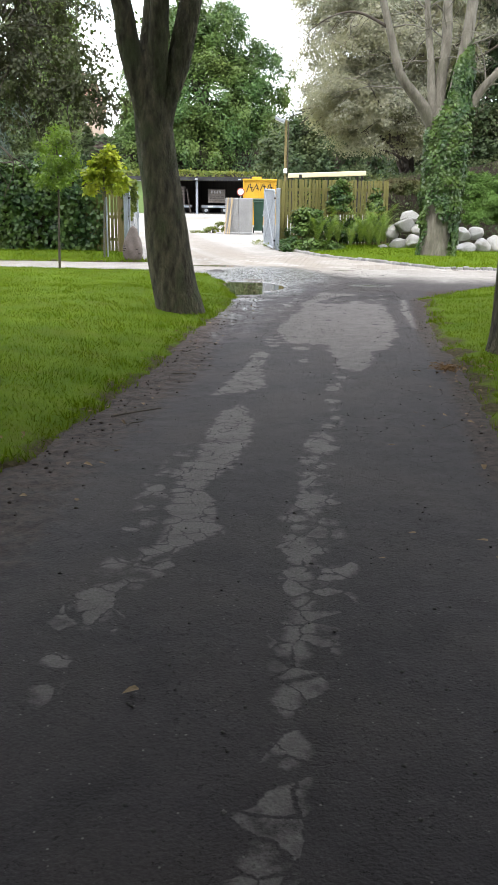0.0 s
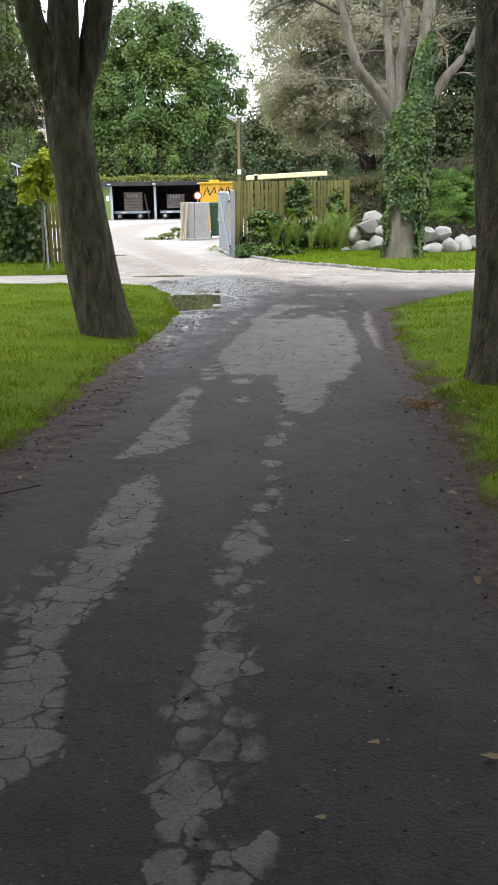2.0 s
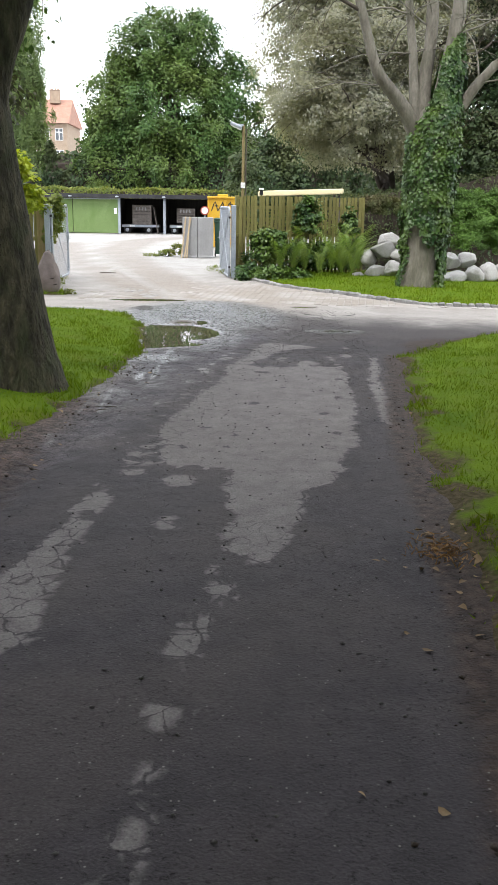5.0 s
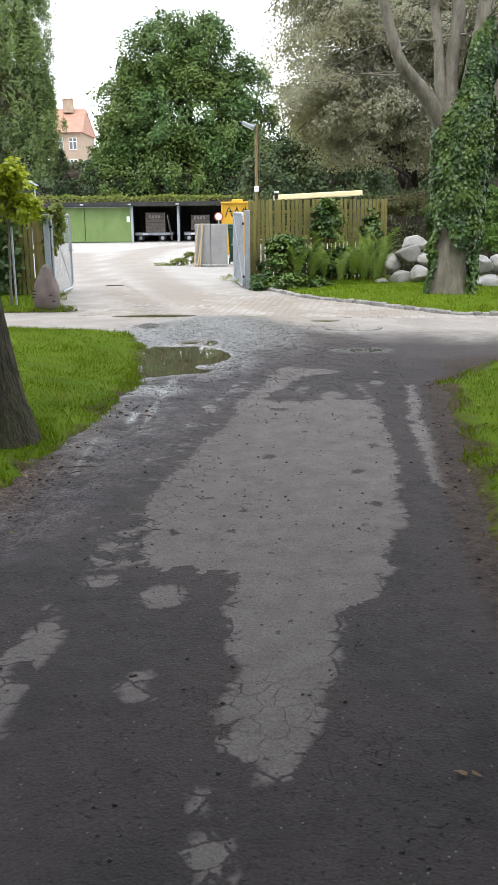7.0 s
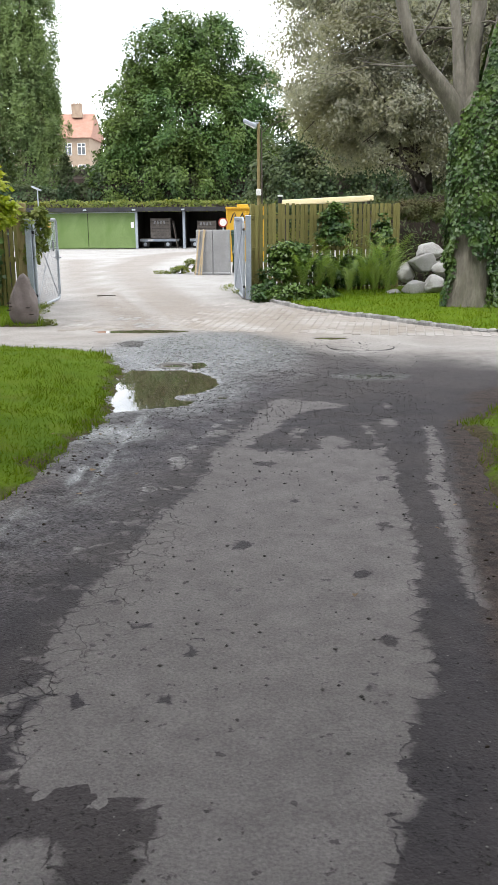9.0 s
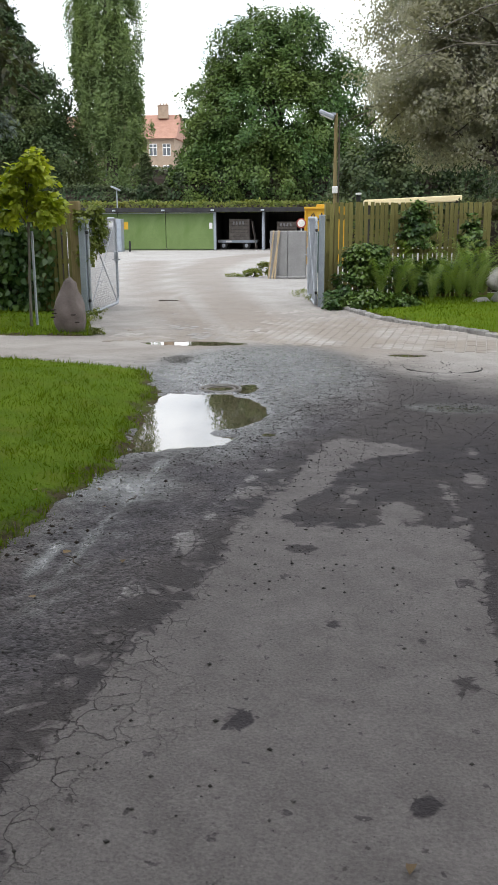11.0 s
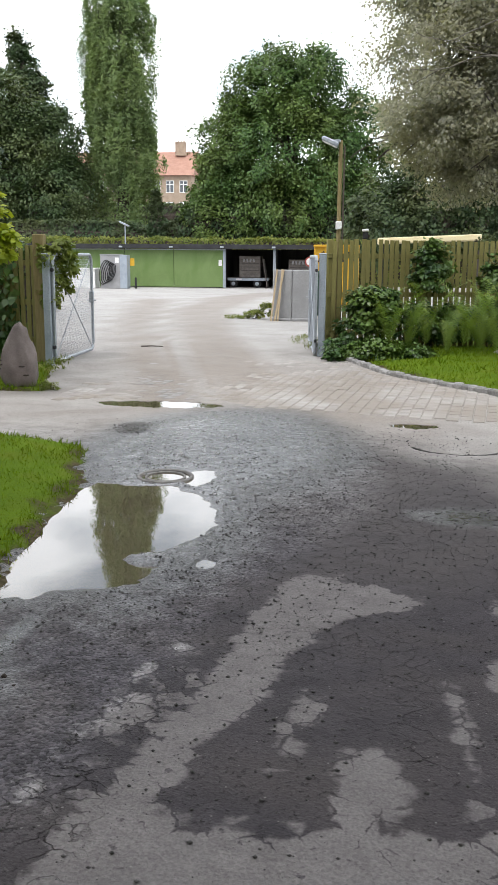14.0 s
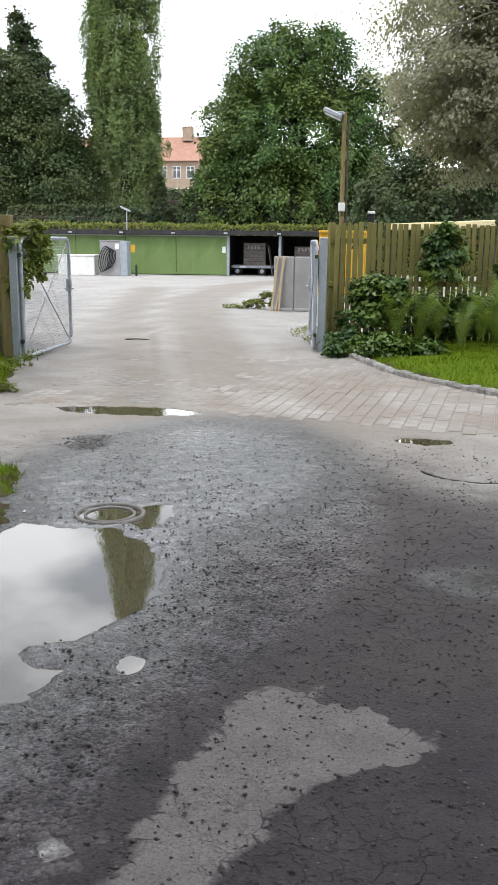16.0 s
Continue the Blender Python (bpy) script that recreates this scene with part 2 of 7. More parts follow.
DRY_BEADS = [(0.36, 5.26, 0.06, 0.08), (0.45, 5.44, 0.055, 0.08), (0.41, 5.56, 0.075, 0.12), (0.49, 5.95, 0.095, 0.26), (0.5, 6.22, 0.08, 0.07), (0.61, 6.55, 0.075, 0.08), (0.67, 6.77, 0.05, 0.12), (0.7, 7.07, 0.05, 0.07), (0.72, 7.39, 0.07, 0.1), (0.74, 7.92, 0.06, 0.13),
             (0.81, 8.1, 0.045, 0.1), (0.88, 8.45, 0.055, 0.13), (0.84, 8.68, 0.03, 0.06)]
DRY_FAR = [(1.76, 15.24, 0.14, 0.26), (1.47, 15.48, 0.06, 0.17), (1.52, 15.78, 0.07, 0.15), (0.81, 15.63, 0.09, 0.18), (2.12, 15.5, 0.03, 0.4), (2.33, 16.17, 0.08, 0.2), (2.44, 17.13, 0.06, 0.1), (0.6, 14.6, 0.08, 0.2), (0.68, 15.05, 0.06, 0.12)]
# crazed strips where only single flakes have dried
FRINGE_FAR = [(10.6, 0.1, 0.42), (11.5, 0.05, 0.4), (12.5, 0.18, 0.55), (13.5, 0.36, 0.72), (14.5, 0.5, 0.85), (15.5, 0.66, 1.0), (16.4, 0.85, 1.1)]
FRINGE_LEFT = [(3.2, -0.78, -0.5), (4.0, -0.68, -0.42), (5.0, -0.6, -0.42), (5.6, -0.5, -0.3), (6.0, -0.4, -0.3)]
FRINGE_MID = [(1.8, -0.05, 0.12), (2.6, 0.05, 0.22), (3.4, 0.16, 0.44), (4.2, 0.18, 0.48), (4.9, 0.3, 0.48), (5.4, 0.36, 0.48)]
# damp marks left inside the dry ones
DAMP = [(0.58, 11.1, 0.06, 0.08), (0.88, 11.12, 0.07, 0.06), (0.94, 11.52, 0.06, 0.11), (1.7, 12.36, 0.055, 0.08), (1.08, 12.77, 0.1, 0.09), (1.19, 14.13, 0.05, 0.07), (1.22, 14.55, 0.1, 0.1), (1.3, 15.2, 0.2, 0.2), (0.56, 12.0, 0.07, 0.07), (1.42, 13.6, 0.05, 0.06),
        (0.7, 11.75, 0.09, 0.05), (1.62, 11.2, 0.05, 0.08), (1.74, 11.6, 0.06, 0.07), (1.9, 13.1, 0.07, 0.2), (2.0, 14.1, 0.07, 0.1), (0.9, 10.45, 0.05, 0.09)]


def bands(x, y, rows):
    """How deep (x, y) lies between two wandering rims; arrays."""
    ys, ls, rs = zip(*rows)
    return np.minimum.reduce([x - np.interp(y, ys, ls), np.interp(y, ys, rs) - x, 0.7 * (y - ys[0]) + 0.02, 0.7 * (ys[-1] - y) + 0.02])


def ovals(x, y, rows):
    return np.maximum.reduce([oval(x, y, *k) for k in rows]) + 0.012


def chain(x, y, pts):
    """How deep (x, y) lies inside a tapered chain of discs; arrays."""
    best = np.full(x.shape, -9.0)
    for (ax, ay, ar), (bx, by, br) in zip(pts, pts[1:]):
        ux, uy = bx - ax, by - ay
        t = np.clip(((x - ax) * ux + (y - ay) * uy) / (ux * ux + uy * uy), 0, 1)
        best = np.maximum(best, ar + (br - ar) * t - np.hypot(x - ax - ux * t, y - ay - uy * t))
    return best


def oval(x, y, cx, cy, rx, ry):
    return (1 - np.hypot((x - cx) / rx, (y - cy) / ry)) * min(rx, ry)


def pool_depth(x, y):
    """Positive inside the pools that hold water."""
    a = np.minimum.reduce([x - np.interp(y, [16.9, 17.6, 18.4, 19.2, 19.6], [-0.3, -0.42, -0.5, -0.54, -0.42]), np.interp(y, [16.7, 17.2, 17.5, 17.9, 18.2, 18.5, 18.83, 19.3, 19.5], [0.3, 0.45, 0.5, 0.5, 0.63, 0.71, 0.66, 0.46, 0.4]) - x,
                           0.5 * (y - np.interp(x, [-0.4, 0.0, 0.3, 0.5], [16.75, 17.02, 17.15, 17.3])), 0.6 * (np.interp(x, [-0.5, -0.1, 0.1, 0.3, 0.5], [19.5, 19.5, 19.55, 19.4, 19.2]) - y)])
    a = np.maximum.reduce([a, oval(x, y, 0.34, 19.85, 0.13, 0.26), oval(x, y, 0.04, 19.8, 0.2, 0.2)])
    a = np.minimum(a, -1.3 * oval(x, y, 0.47, 17.72, 0.21, 0.13))
    b = oval(x, y, 0.77, 17.68, 0.075, 0.09)
    c = oval(x, y, -0.9, 23.72, 0.8, 0.27)
    d = oval(x, y, 2.25, 22.7, 0.26, 0.17)
    return np.maximum.reduce([a, b, c, d])


# ---- materials ----
def nodes(name):
    m = bpy.data.materials.new(name)
    m.use_nodes = True
    nt = m.node_tree
    return m, nt, nt.nodes["Principled BSDF"]


def tex(nt, scale, detail=5, stretch=(1, 1, 1), kind="ShaderNodeTexNoise", rough=0.55, warp=0.0):
    co = nt.nodes.new("ShaderNodeTexCoord")
    mp = nt.nodes.new("ShaderNodeMapping")
    mp.inputs["Scale"].default_value = stretch
    nt.links.new(co.outputs["Object"], mp.inputs["Vector"])
    n = nt.nodes.new(kind)
    n.inputs["Scale"].default_value = scale
    if kind == "ShaderNodeTexNoise":
        n.inputs["Detail"].default_value = detail
        n.inputs["Roughness"].default_value = rough
        n.inputs["Distortion"].default_value = warp
    nt.links.new(mp.outputs[0], n.inputs["Vector"])
    return n


def ranged(nt, sock, a, b, c=0.0, d=1.0, smooth=False):
    n = nt.nodes.new("ShaderNodeMapRange")
    if smooth:
        n.interpolation_type = "SMOOTHSTEP"
    for key, v in (("From Min", a), ("From Max", b), ("To Min", c), ("To Max", d)):
        n.inputs[key].default_value = v
    nt.links.new(sock, n.inputs["Value"])
    return n.outputs[0]


def mixed(nt, fac, a, b, blend="MIX"):
    n = nt.nodes.new("ShaderNodeMix")
    n.data_type = "RGBA"
    n.blend_type = blend
    for sock, v in ((n.inputs[0], fac), (n.inputs[6], a), (n.inputs[7], b)):
        if isinstance(v, bpy.types.NodeSocket):
            nt.links.new(v, sock)
        elif isinstance(v, (tuple, list)):
            sock.default_value = (*v[:3], 1)
        else:
            sock.default_value = v
    return n.outputs[2]


def calc(nt, op, a, b=0.0):
    n = nt.nodes.new("ShaderNodeMath")
    n.operation = op
    for sock, v in ((n.inputs[0], a), (n.inputs[1], b)):
        if isinstance(v, bpy.types.NodeSocket):
            nt.links.new(v, sock)
        else:
            sock.default_value = v
    return n.outputs[0]


def attr(nt, name):
    n = nt.nodes.new("ShaderNodeAttribute")
    n.attribute_name = name
    return n.outputs["Fac"]


def bumped(nt, bsdf, height, strength=0.4, dist=0.01):
    n = nt.nodes.new("ShaderNodeBump")
    n.inputs["Strength"].default_value = strength
    n.inputs["Distance"].default_value = dist
    nt.links.new(height, n.inputs["Height"])
    nt.links.new(n.outputs[0], bsdf.inputs["Normal"])


def surface(name, c1, c2, scale=4.0, rough=0.8, bump=0.3, fine=60.0, stretch=(1, 1, 1), metal=0.0, stain=None, stain_scale=1.2, vary=0.0, dist=0.01):
    """A matt or metal skin: two tones, fine grain, stains and per-object variation."""
    m, nt, b = nodes(name)
    big = tex(nt, scale, 6, stretch)
    small = tex(nt, fine, 4, stretch)
    col = mixed(nt, ranged(nt, big.outputs["Fac"], 0.32, 0.68), c1, c2)
    grain = ranged(nt, small.outputs["Fac"], 0.25, 0.75, 0.78, 1.18)
    col = mixed(nt, 1.0, col, grain, "MULTIPLY")
    if stain:
        st = tex(nt, stain_scale, 6, (1, 1, 0.5), warp=0.6)
        col = mixed(nt, ranged(nt, st.outputs["Fac"], 0.5, 0.72, 0, 0.85), col, stain)
    if vary:
        oi = nt.nodes.new("ShaderNodeObjectInfo")
        col = mixed(nt, 1.0, col, ranged(nt, oi.outputs["Random"], 0, 1, 1 - vary, 1 + vary), "MULTIPLY")
    nt.links.new(col, b.inputs["Base Color"])
    b.inputs["Metallic"].default_value = metal
    nt.links.new(ranged(nt, small.outputs["Fac"], 0.3, 0.7, rough - 0.08, min(1, rough + 0.08)), b.inputs["Roughness"])
    b.inputs["Specular IOR Level"].default_value = 0.3
    both = calc(nt, "ADD", calc(nt, "MULTIPLY", big.outputs["Fac"], 0.6), small.outputs["Fac"])
    bumped(nt, b, both, bump, dist)
    return m


def foliage(name, c1, c2, c3, scale=0.5, rough=0.55, through_light=0.3, gloss=0.35):
    """Leaves that differ one from another and from bough to bough, and let some light through."""
    m, nt, b = nodes(name)
    g = nt.nodes.new("ShaderNodeNewGeometry")
    big = tex(nt, scale, 3)
    col = mixed(nt, g.outputs["Random Per Island"], c1, c2)
    col = mixed(nt, ranged(nt, big.outputs["Fac"], 0.4, 0.66), col, c3)
    nt.links.new(col, b.inputs["Base Color"])
    b.inputs["Roughness"].default_value = rough
    b.inputs["Specular IOR Level"].default_value = gloss
    tr = nt.nodes.new("ShaderNodeBsdfTranslucent")
    nt.links.new(mixed(nt, 1.0, col, (1.25, 1.3, 0.6), "MULTIPLY"), tr.inputs["Color"])
    mx = nt.nodes.new("ShaderNodeMixShader")
    mx.inputs[0].default_value = through_light
    nt.links.new(b.outputs[0], mx.inputs[1])
    nt.links.new(tr.outputs[0], mx.inputs[2])
    nt.links.new(mx.outputs[0], nt.nodes["Material Output"].inputs["Surface"])
    return m


def ground_material():
    m, nt, b = nodes("wet_asphalt_and_dust")
    dry_f, wet_f, mud_f, pale_f, far_f, brown_f = (attr(nt, k) for k in ("dry", "wet", "mud", "pale", "far", "brown"))
    big = tex(nt, 1.1, 6, warp=0.4)
    mid = tex(nt, 6.0, 6, warp=0.3)
    edge = tex(nt, 15.0, 5, warp=0.2)
    fine = tex(nt, 90.0, 3)
    grit = tex(nt, 260.0, 2)
    # cracks: a net of cells, shown only where the surface has broken up
    cells = tex(nt, 7.0, kind="ShaderNodeTexVoronoi", stretch=(1, 1, 0.05))
    cells.feature = "DISTANCE_TO_EDGE"
    wv = nt.nodes.new("ShaderNodeVectorMath")
    wv.operation = "ADD"
    wn = tex(nt, 3.2, 5)
    src = cells.inputs["Vector"].links[0].from_socket
    nt.links.new(src, wv.inputs[0])
    sc = nt.nodes.new("ShaderNodeVectorMath")
    sc.operation = "SCALE"
    sc.inputs["Scale"].default_value = 0.34
    nt.links.new(wn.outputs["Color"], sc.inputs[0])
    nt.links.new(sc.outputs[0], wv.inputs[1])
    nt.links.new(wv.outputs[0], cells.inputs["Vector"])
    zone = calc(nt, "MAXIMUM", ranged(nt, tex(nt, 0.62, 3).outputs["Fac"], 0.58, 0.72, 0, 0.45), calc(nt, "MULTIPLY", attr(nt, "broken"), ranged(nt, mid.outputs["Fac"], 0.4, 0.58)))
    crack = calc(nt, "MULTIPLY", ranged(nt, cells.outputs["Distance"], 0.004, 0.03, 1, 0), zone)
    crack = calc(nt, "MULTIPLY", crack, ranged(nt, far_f, 0, 1, 1, 0))
    # dry stains with ragged rims
    rim = calc(nt, "ADD", ranged(nt, edge.outputs["Fac"], 0, 1, -0.26, 0.26), ranged(nt, mid.outputs["Fac"], 0, 1, -0.2, 0.2))
    flake = tex(nt, 7.5, kind="ShaderNodeTexVoronoi", stretch=(1, 1, 0.05))
    seam = tex(nt, 7.5, kind="ShaderNodeTexVoronoi", stretch=(1, 1, 0.05))
    seam.feature = "DISTANCE_TO_EDGE"
    for node in (flake, seam):
        jog = nt.nodes.new("ShaderNodeVectorMath")
        jog.operation = "MULTIPLY_ADD"
        jog.inputs[1].default_value = (0.09, 0.09, 0)
        jogged = node.inputs["Vector"].links[0].from_socket
        nt.links.new(tex(nt, 9.0, 4).outputs["Color"], jog.inputs[0])
        nt.links.new(jogged, jog.inputs[2])
        nt.links.new(jog.outputs[0], node.inputs["Vector"])
    split = nt.nodes.new("ShaderNodeSeparateColor")
    nt.links.new(flake.outputs["Color"], split.inputs[0])
    cellwise = calc(nt, "SUBTRACT", ranged(nt, split.outputs[0], 0, 1, -0.03, 0.022), ranged(nt, seam.outputs["Distance"], 0.0, 0.07, 0.045, 0))
    dry_sum = calc(nt, "ADD", calc(nt, "ADD", dry_f, cellwise), calc(nt, "MULTIPLY", rim, 0.16))
    dry = ranged(nt, dry_sum, -0.014, 0.03, smooth=True)
    dry = calc(nt, "MULTIPLY", dry, ranged(nt, crack, 0.1, 0.8, 1, 0.72))
    spots = ranged(nt, tex(nt, 16.0, 5).outputs["Fac"], 0.65, 0.69, 0, 0.8)
    dry = calc(nt, "MULTIPLY", dry, calc(nt, "SUBTRACT", 1.0, spots))
    wet_col = mixed(nt, ranged(nt, mid.outputs["Fac"], 0.3, 0.7), (0.032, 0.0284, 0.0315), (0.05, 0.044, 0.048))
    wet_col = mixed(nt, ranged(nt, big.outputs["Fac"], 0.42, 0.62, 0, 0.7), wet_col, (0.057, 0.049, 0.0485))
    dry_col = mixed(nt, ranged(nt, mid.outputs["Fac"], 0.35, 0.65), (0.134, 0.123, 0.121), (0.166, 0.153, 0.15))
    col = mixed(nt, dry, wet_col, dry_col)
    # earth along the verges
    mud = ranged(nt, calc(nt, "ADD", mud_f, ranged(nt, mid.outputs["Fac"], 0, 1, -0.5, 0.5)), 0.2, 0.75, 0, 0.85, smooth=True)
    col = mixed(nt, mud, col, mixed(nt, ranged(nt, edge.outputs["Fac"], 0.35, 0.65), (0.066, 0.045, 0.037), (0.016, 0.011, 0.009)))
    # pale dusty surface of the cross path and the yard
    pale = ranged(nt, calc(nt, "ADD", pale_f, calc(nt, "MULTIPLY", ranged(nt, mid.outputs["Fac"], 0.2, 0.8, -0.25, 0.25), ranged(nt, pale_f, 0.2, 0.5))), 0.06, 0.95)
    pale_col = mixed(nt, ranged(nt, big.outputs["Fac"], 0.35, 0.65), (0.25, 0.228, 0.21), (0.33, 0.31, 0.29))
    yard_col = mixed(nt, ranged(nt, big.outputs["Fac"], 0.35, 0.65), (0.315, 0.303, 0.288), (0.385, 0.373, 0.36))
    pale_col = mixed(nt, far_f, pale_col, yard_col)
    smear = calc(nt, "MULTIPLY", brown_f, ranged(nt, mid.outputs["Fac"], 0.3, 0.7, 0.4, 1.0))
    pale_col = mixed(nt, calc(nt, "MULTIPLY", smear, 0.85), pale_col, mixed(nt, ranged(nt, mid.outputs["Fac"], 0.35, 0.65), (0.165, 0.132, 0.105), (0.25, 0.215, 0.185)))
    col = mixed(nt, pale, col, pale_col)
    # soaked ground round the pools
    wet = ranged(nt, calc(nt, "ADD", wet_f, ranged(nt, mid.outputs["Fac"], 0, 1, -0.35, 0.35)), 0.15, 0.8, smooth=True)
    col = mixed(nt, calc(nt, "MULTIPLY", wet, 0.85), col, mixed(nt, ranged(nt, edge.outputs["Fac"], 0.35, 0.65), (0.022, 0.022, 0.023), (0.06, 0.058, 0.057)))
    # bare aggregate where the binder has washed out
    chips = tex(nt, 62.0, kind="ShaderNodeTexVoronoi")
    chip_tone = nt.nodes.new("ShaderNodeSeparateColor")
    nt.links.new(chips.outputs["Color"], chip_tone.inputs[0])
    bare = calc(nt, "MAXIMUM", attr(nt, "bare"), 0.1)
    col = mixed(nt, calc(nt, "MULTIPLY", bare, 0.8), col, mixed(nt, 1.0, col, ranged(nt, chip_tone.outputs[0], 0, 1, 0.45, 1.7), "MULTIPLY"))
    col = mixed(nt, calc(nt, "MULTIPLY", attr(nt, "bare"), ranged(nt, mid.outputs["Fac"], 0.35, 0.65, 0.4, 1.0)), col, mixed(nt, 1.0, col, (1.75, 1.82, 1.85), "MULTIPLY"))
    pits = calc(nt, "MULTIPLY", ranged(nt, tex(nt, 42.0, 4, rough=0.65).outputs["Fac"], 0.4, 0.33), ranged(nt, dry, 0, 1, 1.0, 0.25))
    col = mixed(nt, calc(nt, "MULTIPLY", pits, 0.55), col, (0.012, 0.011, 0.011))
    # single pale chips, polished by feet
    flint = tex(nt, 48.0, kind="ShaderNodeTexVoronoi", stretch=(1, 1, 0.05))
    flint_tone = nt.nodes.new("ShaderNodeSeparateColor")
    nt.links.new(flint.outputs["Color"], flint_tone.inputs[0])
    pale_chip = calc(nt, "MULTIPLY", ranged(nt, flint_tone.outputs[1], 0.93, 0.95), ranged(nt, flint.outputs["Distance"], 0.14, 0.24, 0.7, 0))
    col = mixed(nt, pale_chip, col, (0.2, 0.19, 0.18))
    grain = ranged(nt, fine.outputs["Fac"], 0.3, 0.7, 0.8, 1.18)
    col = mixed(nt, 1.0, col, grain, "MULTIPLY")
    specks = ranged(nt, grit.outputs["Fac"], 0.70, 0.76, 0, 0.35)
    col = mixed(nt, specks, col, (0.34, 0.32, 0.3))
    col = mixed(nt, calc(nt, "MULTIPLY", crack, 0.45), col, (0.014, 0.012, 0.012))
    nt.links.new(col, b.inputs["Base Color"])
    rough = ranged(nt, dry, 0, 1, 0.62, 0.88)
    rough = calc(nt, "SUBTRACT", rough, calc(nt, "MULTIPLY", wet, ranged(nt, edge.outputs["Fac"], 0.35, 0.65, 0.22, 0.44)))
    rough = calc(nt, "ADD", rough, calc(nt, "MULTIPLY", pale, ranged(nt, wet, 0, 1, 0.15, 0)))
    nt.links.new(rough, b.inputs["Roughness"])
    nt.links.new(ranged(nt, calc(nt, "MULTIPLY", wet, calc(nt, "MAXIMUM", ranged(nt, fine.outputs["Fac"], 0.35, 0.6), ranged(nt, wet_f, 0.75, 1.0))), 0, 1, 0.07, 1.0), b.inputs["Specular IOR Level"])
    hgt = calc(nt, "ADD", calc(nt, "MULTIPLY", fine.outputs["Fac"], 0.5), calc(nt, "MULTIPLY", edge.outputs["Fac"], calc(nt, "ADD", calc(nt, "MULTIPLY", attr(nt, "bare"), 0.5), 0.35)))
    hgt = calc(nt, "SUBTRACT", hgt, calc(nt, "MULTIPLY", calc(nt, "MULTIPLY", chips.outputs["Distance"], bare), 0.75))
    hgt = calc(nt, "SUBTRACT", hgt, calc(nt, "ADD", calc(nt, "MULTIPLY", crack, 1.2), calc(nt, "MULTIPLY", pits, 0.5)))
    bumped(nt, b, hgt, 0.85, 0.014)
    film = b.inputs["Normal"].links[0].from_node
    nt.links.new(ranged(nt, wet_f, 0.6, 1.0, 0.85, 0.2), film.inputs["Strength"])
    return m


M_GROUND = ground_material()
M_GROUND.node_tree.nodes["Principled BSDF"].inputs["IOR"].default_value = 1.6
M_TURF = surface("turf", (0.062, 0.108, 0.007), (0.1, 0.152, 0.011), 1.6, 0.95, 0.6, 45, stain=(0.092, 0.115, 0.013), stain_scale=2.2, dist=0.02)
M_TURF.node_tree.nodes["Principled BSDF"].inputs["Specular IOR Level"].default_value = 0.05


def worn_rim(m):
    """Bare trodden earth shows where the turf thins out at its rim."""
    nt = m.node_tree
    b = nt.nodes["Principled BSDF"]
    turf = b.inputs["Base Color"].links[0].from_socket
    patch = calc(nt, "ADD", attr(nt, "rim"), ranged(nt, tex(nt, 2.6, 6, warp=0.3).outputs["Fac"], 0.25, 0.75, 0.2, -0.24))
    earth = mixed(nt, ranged(nt, tex(nt, 26.0, 4).outputs["Fac"], 0.35, 0.65), (0.03, 0.021, 0.016), (0.085, 0.06, 0.045))
    nt.links.new(mixed(nt, ranged(nt, patch, 0.02, 0.16, 0.9, 0), turf, earth), b.inputs["Base Color"])


worn_rim(M_TURF)
M_GRASS = foliage("grass_blades", (0.085, 0.142, 0.008), (0.142, 0.205, 0.013), (0.125, 0.17, 0.012), 0.9, 0.9, 0.3, 0.08)
M_PAVER = surface("concrete_paver", (0.31, 0.29, 0.27), (0.37, 0.35, 0.33), 3, 0.85, 0.3, 80, vary=0.06, stain=(0.27, 0.235, 0.2), stain_scale=0.9)


def dusty_paving(m):
    """Trodden dust over the blocks and a damp lane where wheels run."""
    nt = m.node_tree
    b = nt.nodes["Principled BSDF"]
    base = b.inputs["Base Color"].links[0].from_socket
    where = nt.nodes.new("ShaderNodeNewGeometry").outputs["Position"]
    spot = nt.nodes.new("ShaderNodeTexNoise")
    spot.inputs["Scale"].default_value = 1.1
    spot.inputs["Detail"].default_value = 6
    nt.links.new(where, spot.inputs["Vector"])
    xyz = nt.nodes.new("ShaderNodeSeparateXYZ")
    nt.links.new(where, xyz.inputs[0])
    lane = calc(nt, "ADD", calc(nt, "ADD", xyz.outputs[0], calc(nt, "MULTIPLY", xyz.outputs[1], 0.3)), -6.35)
    lane = calc(nt, "ABSOLUTE", calc(nt, "ADD", lane, ranged(nt, spot.outputs["Fac"], 0, 1, -0.5, 0.5)))
    col = mixed(nt, ranged(nt, spot.outputs["Fac"], 0.36, 0.58, 0, 0.8), base, (0.22, 0.19, 0.16))
    damp = ranged(nt, lane, 0.2, 0.5, 0.7, 0)
    col = mixed(nt, damp, col, (0.13, 0.122, 0.115))
    nt.links.new(col, b.inputs["Base Color"])
    nt.links.new(ranged(nt, damp, 0, 0.7, 0.85, 0.45), b.inputs["Roughness"])


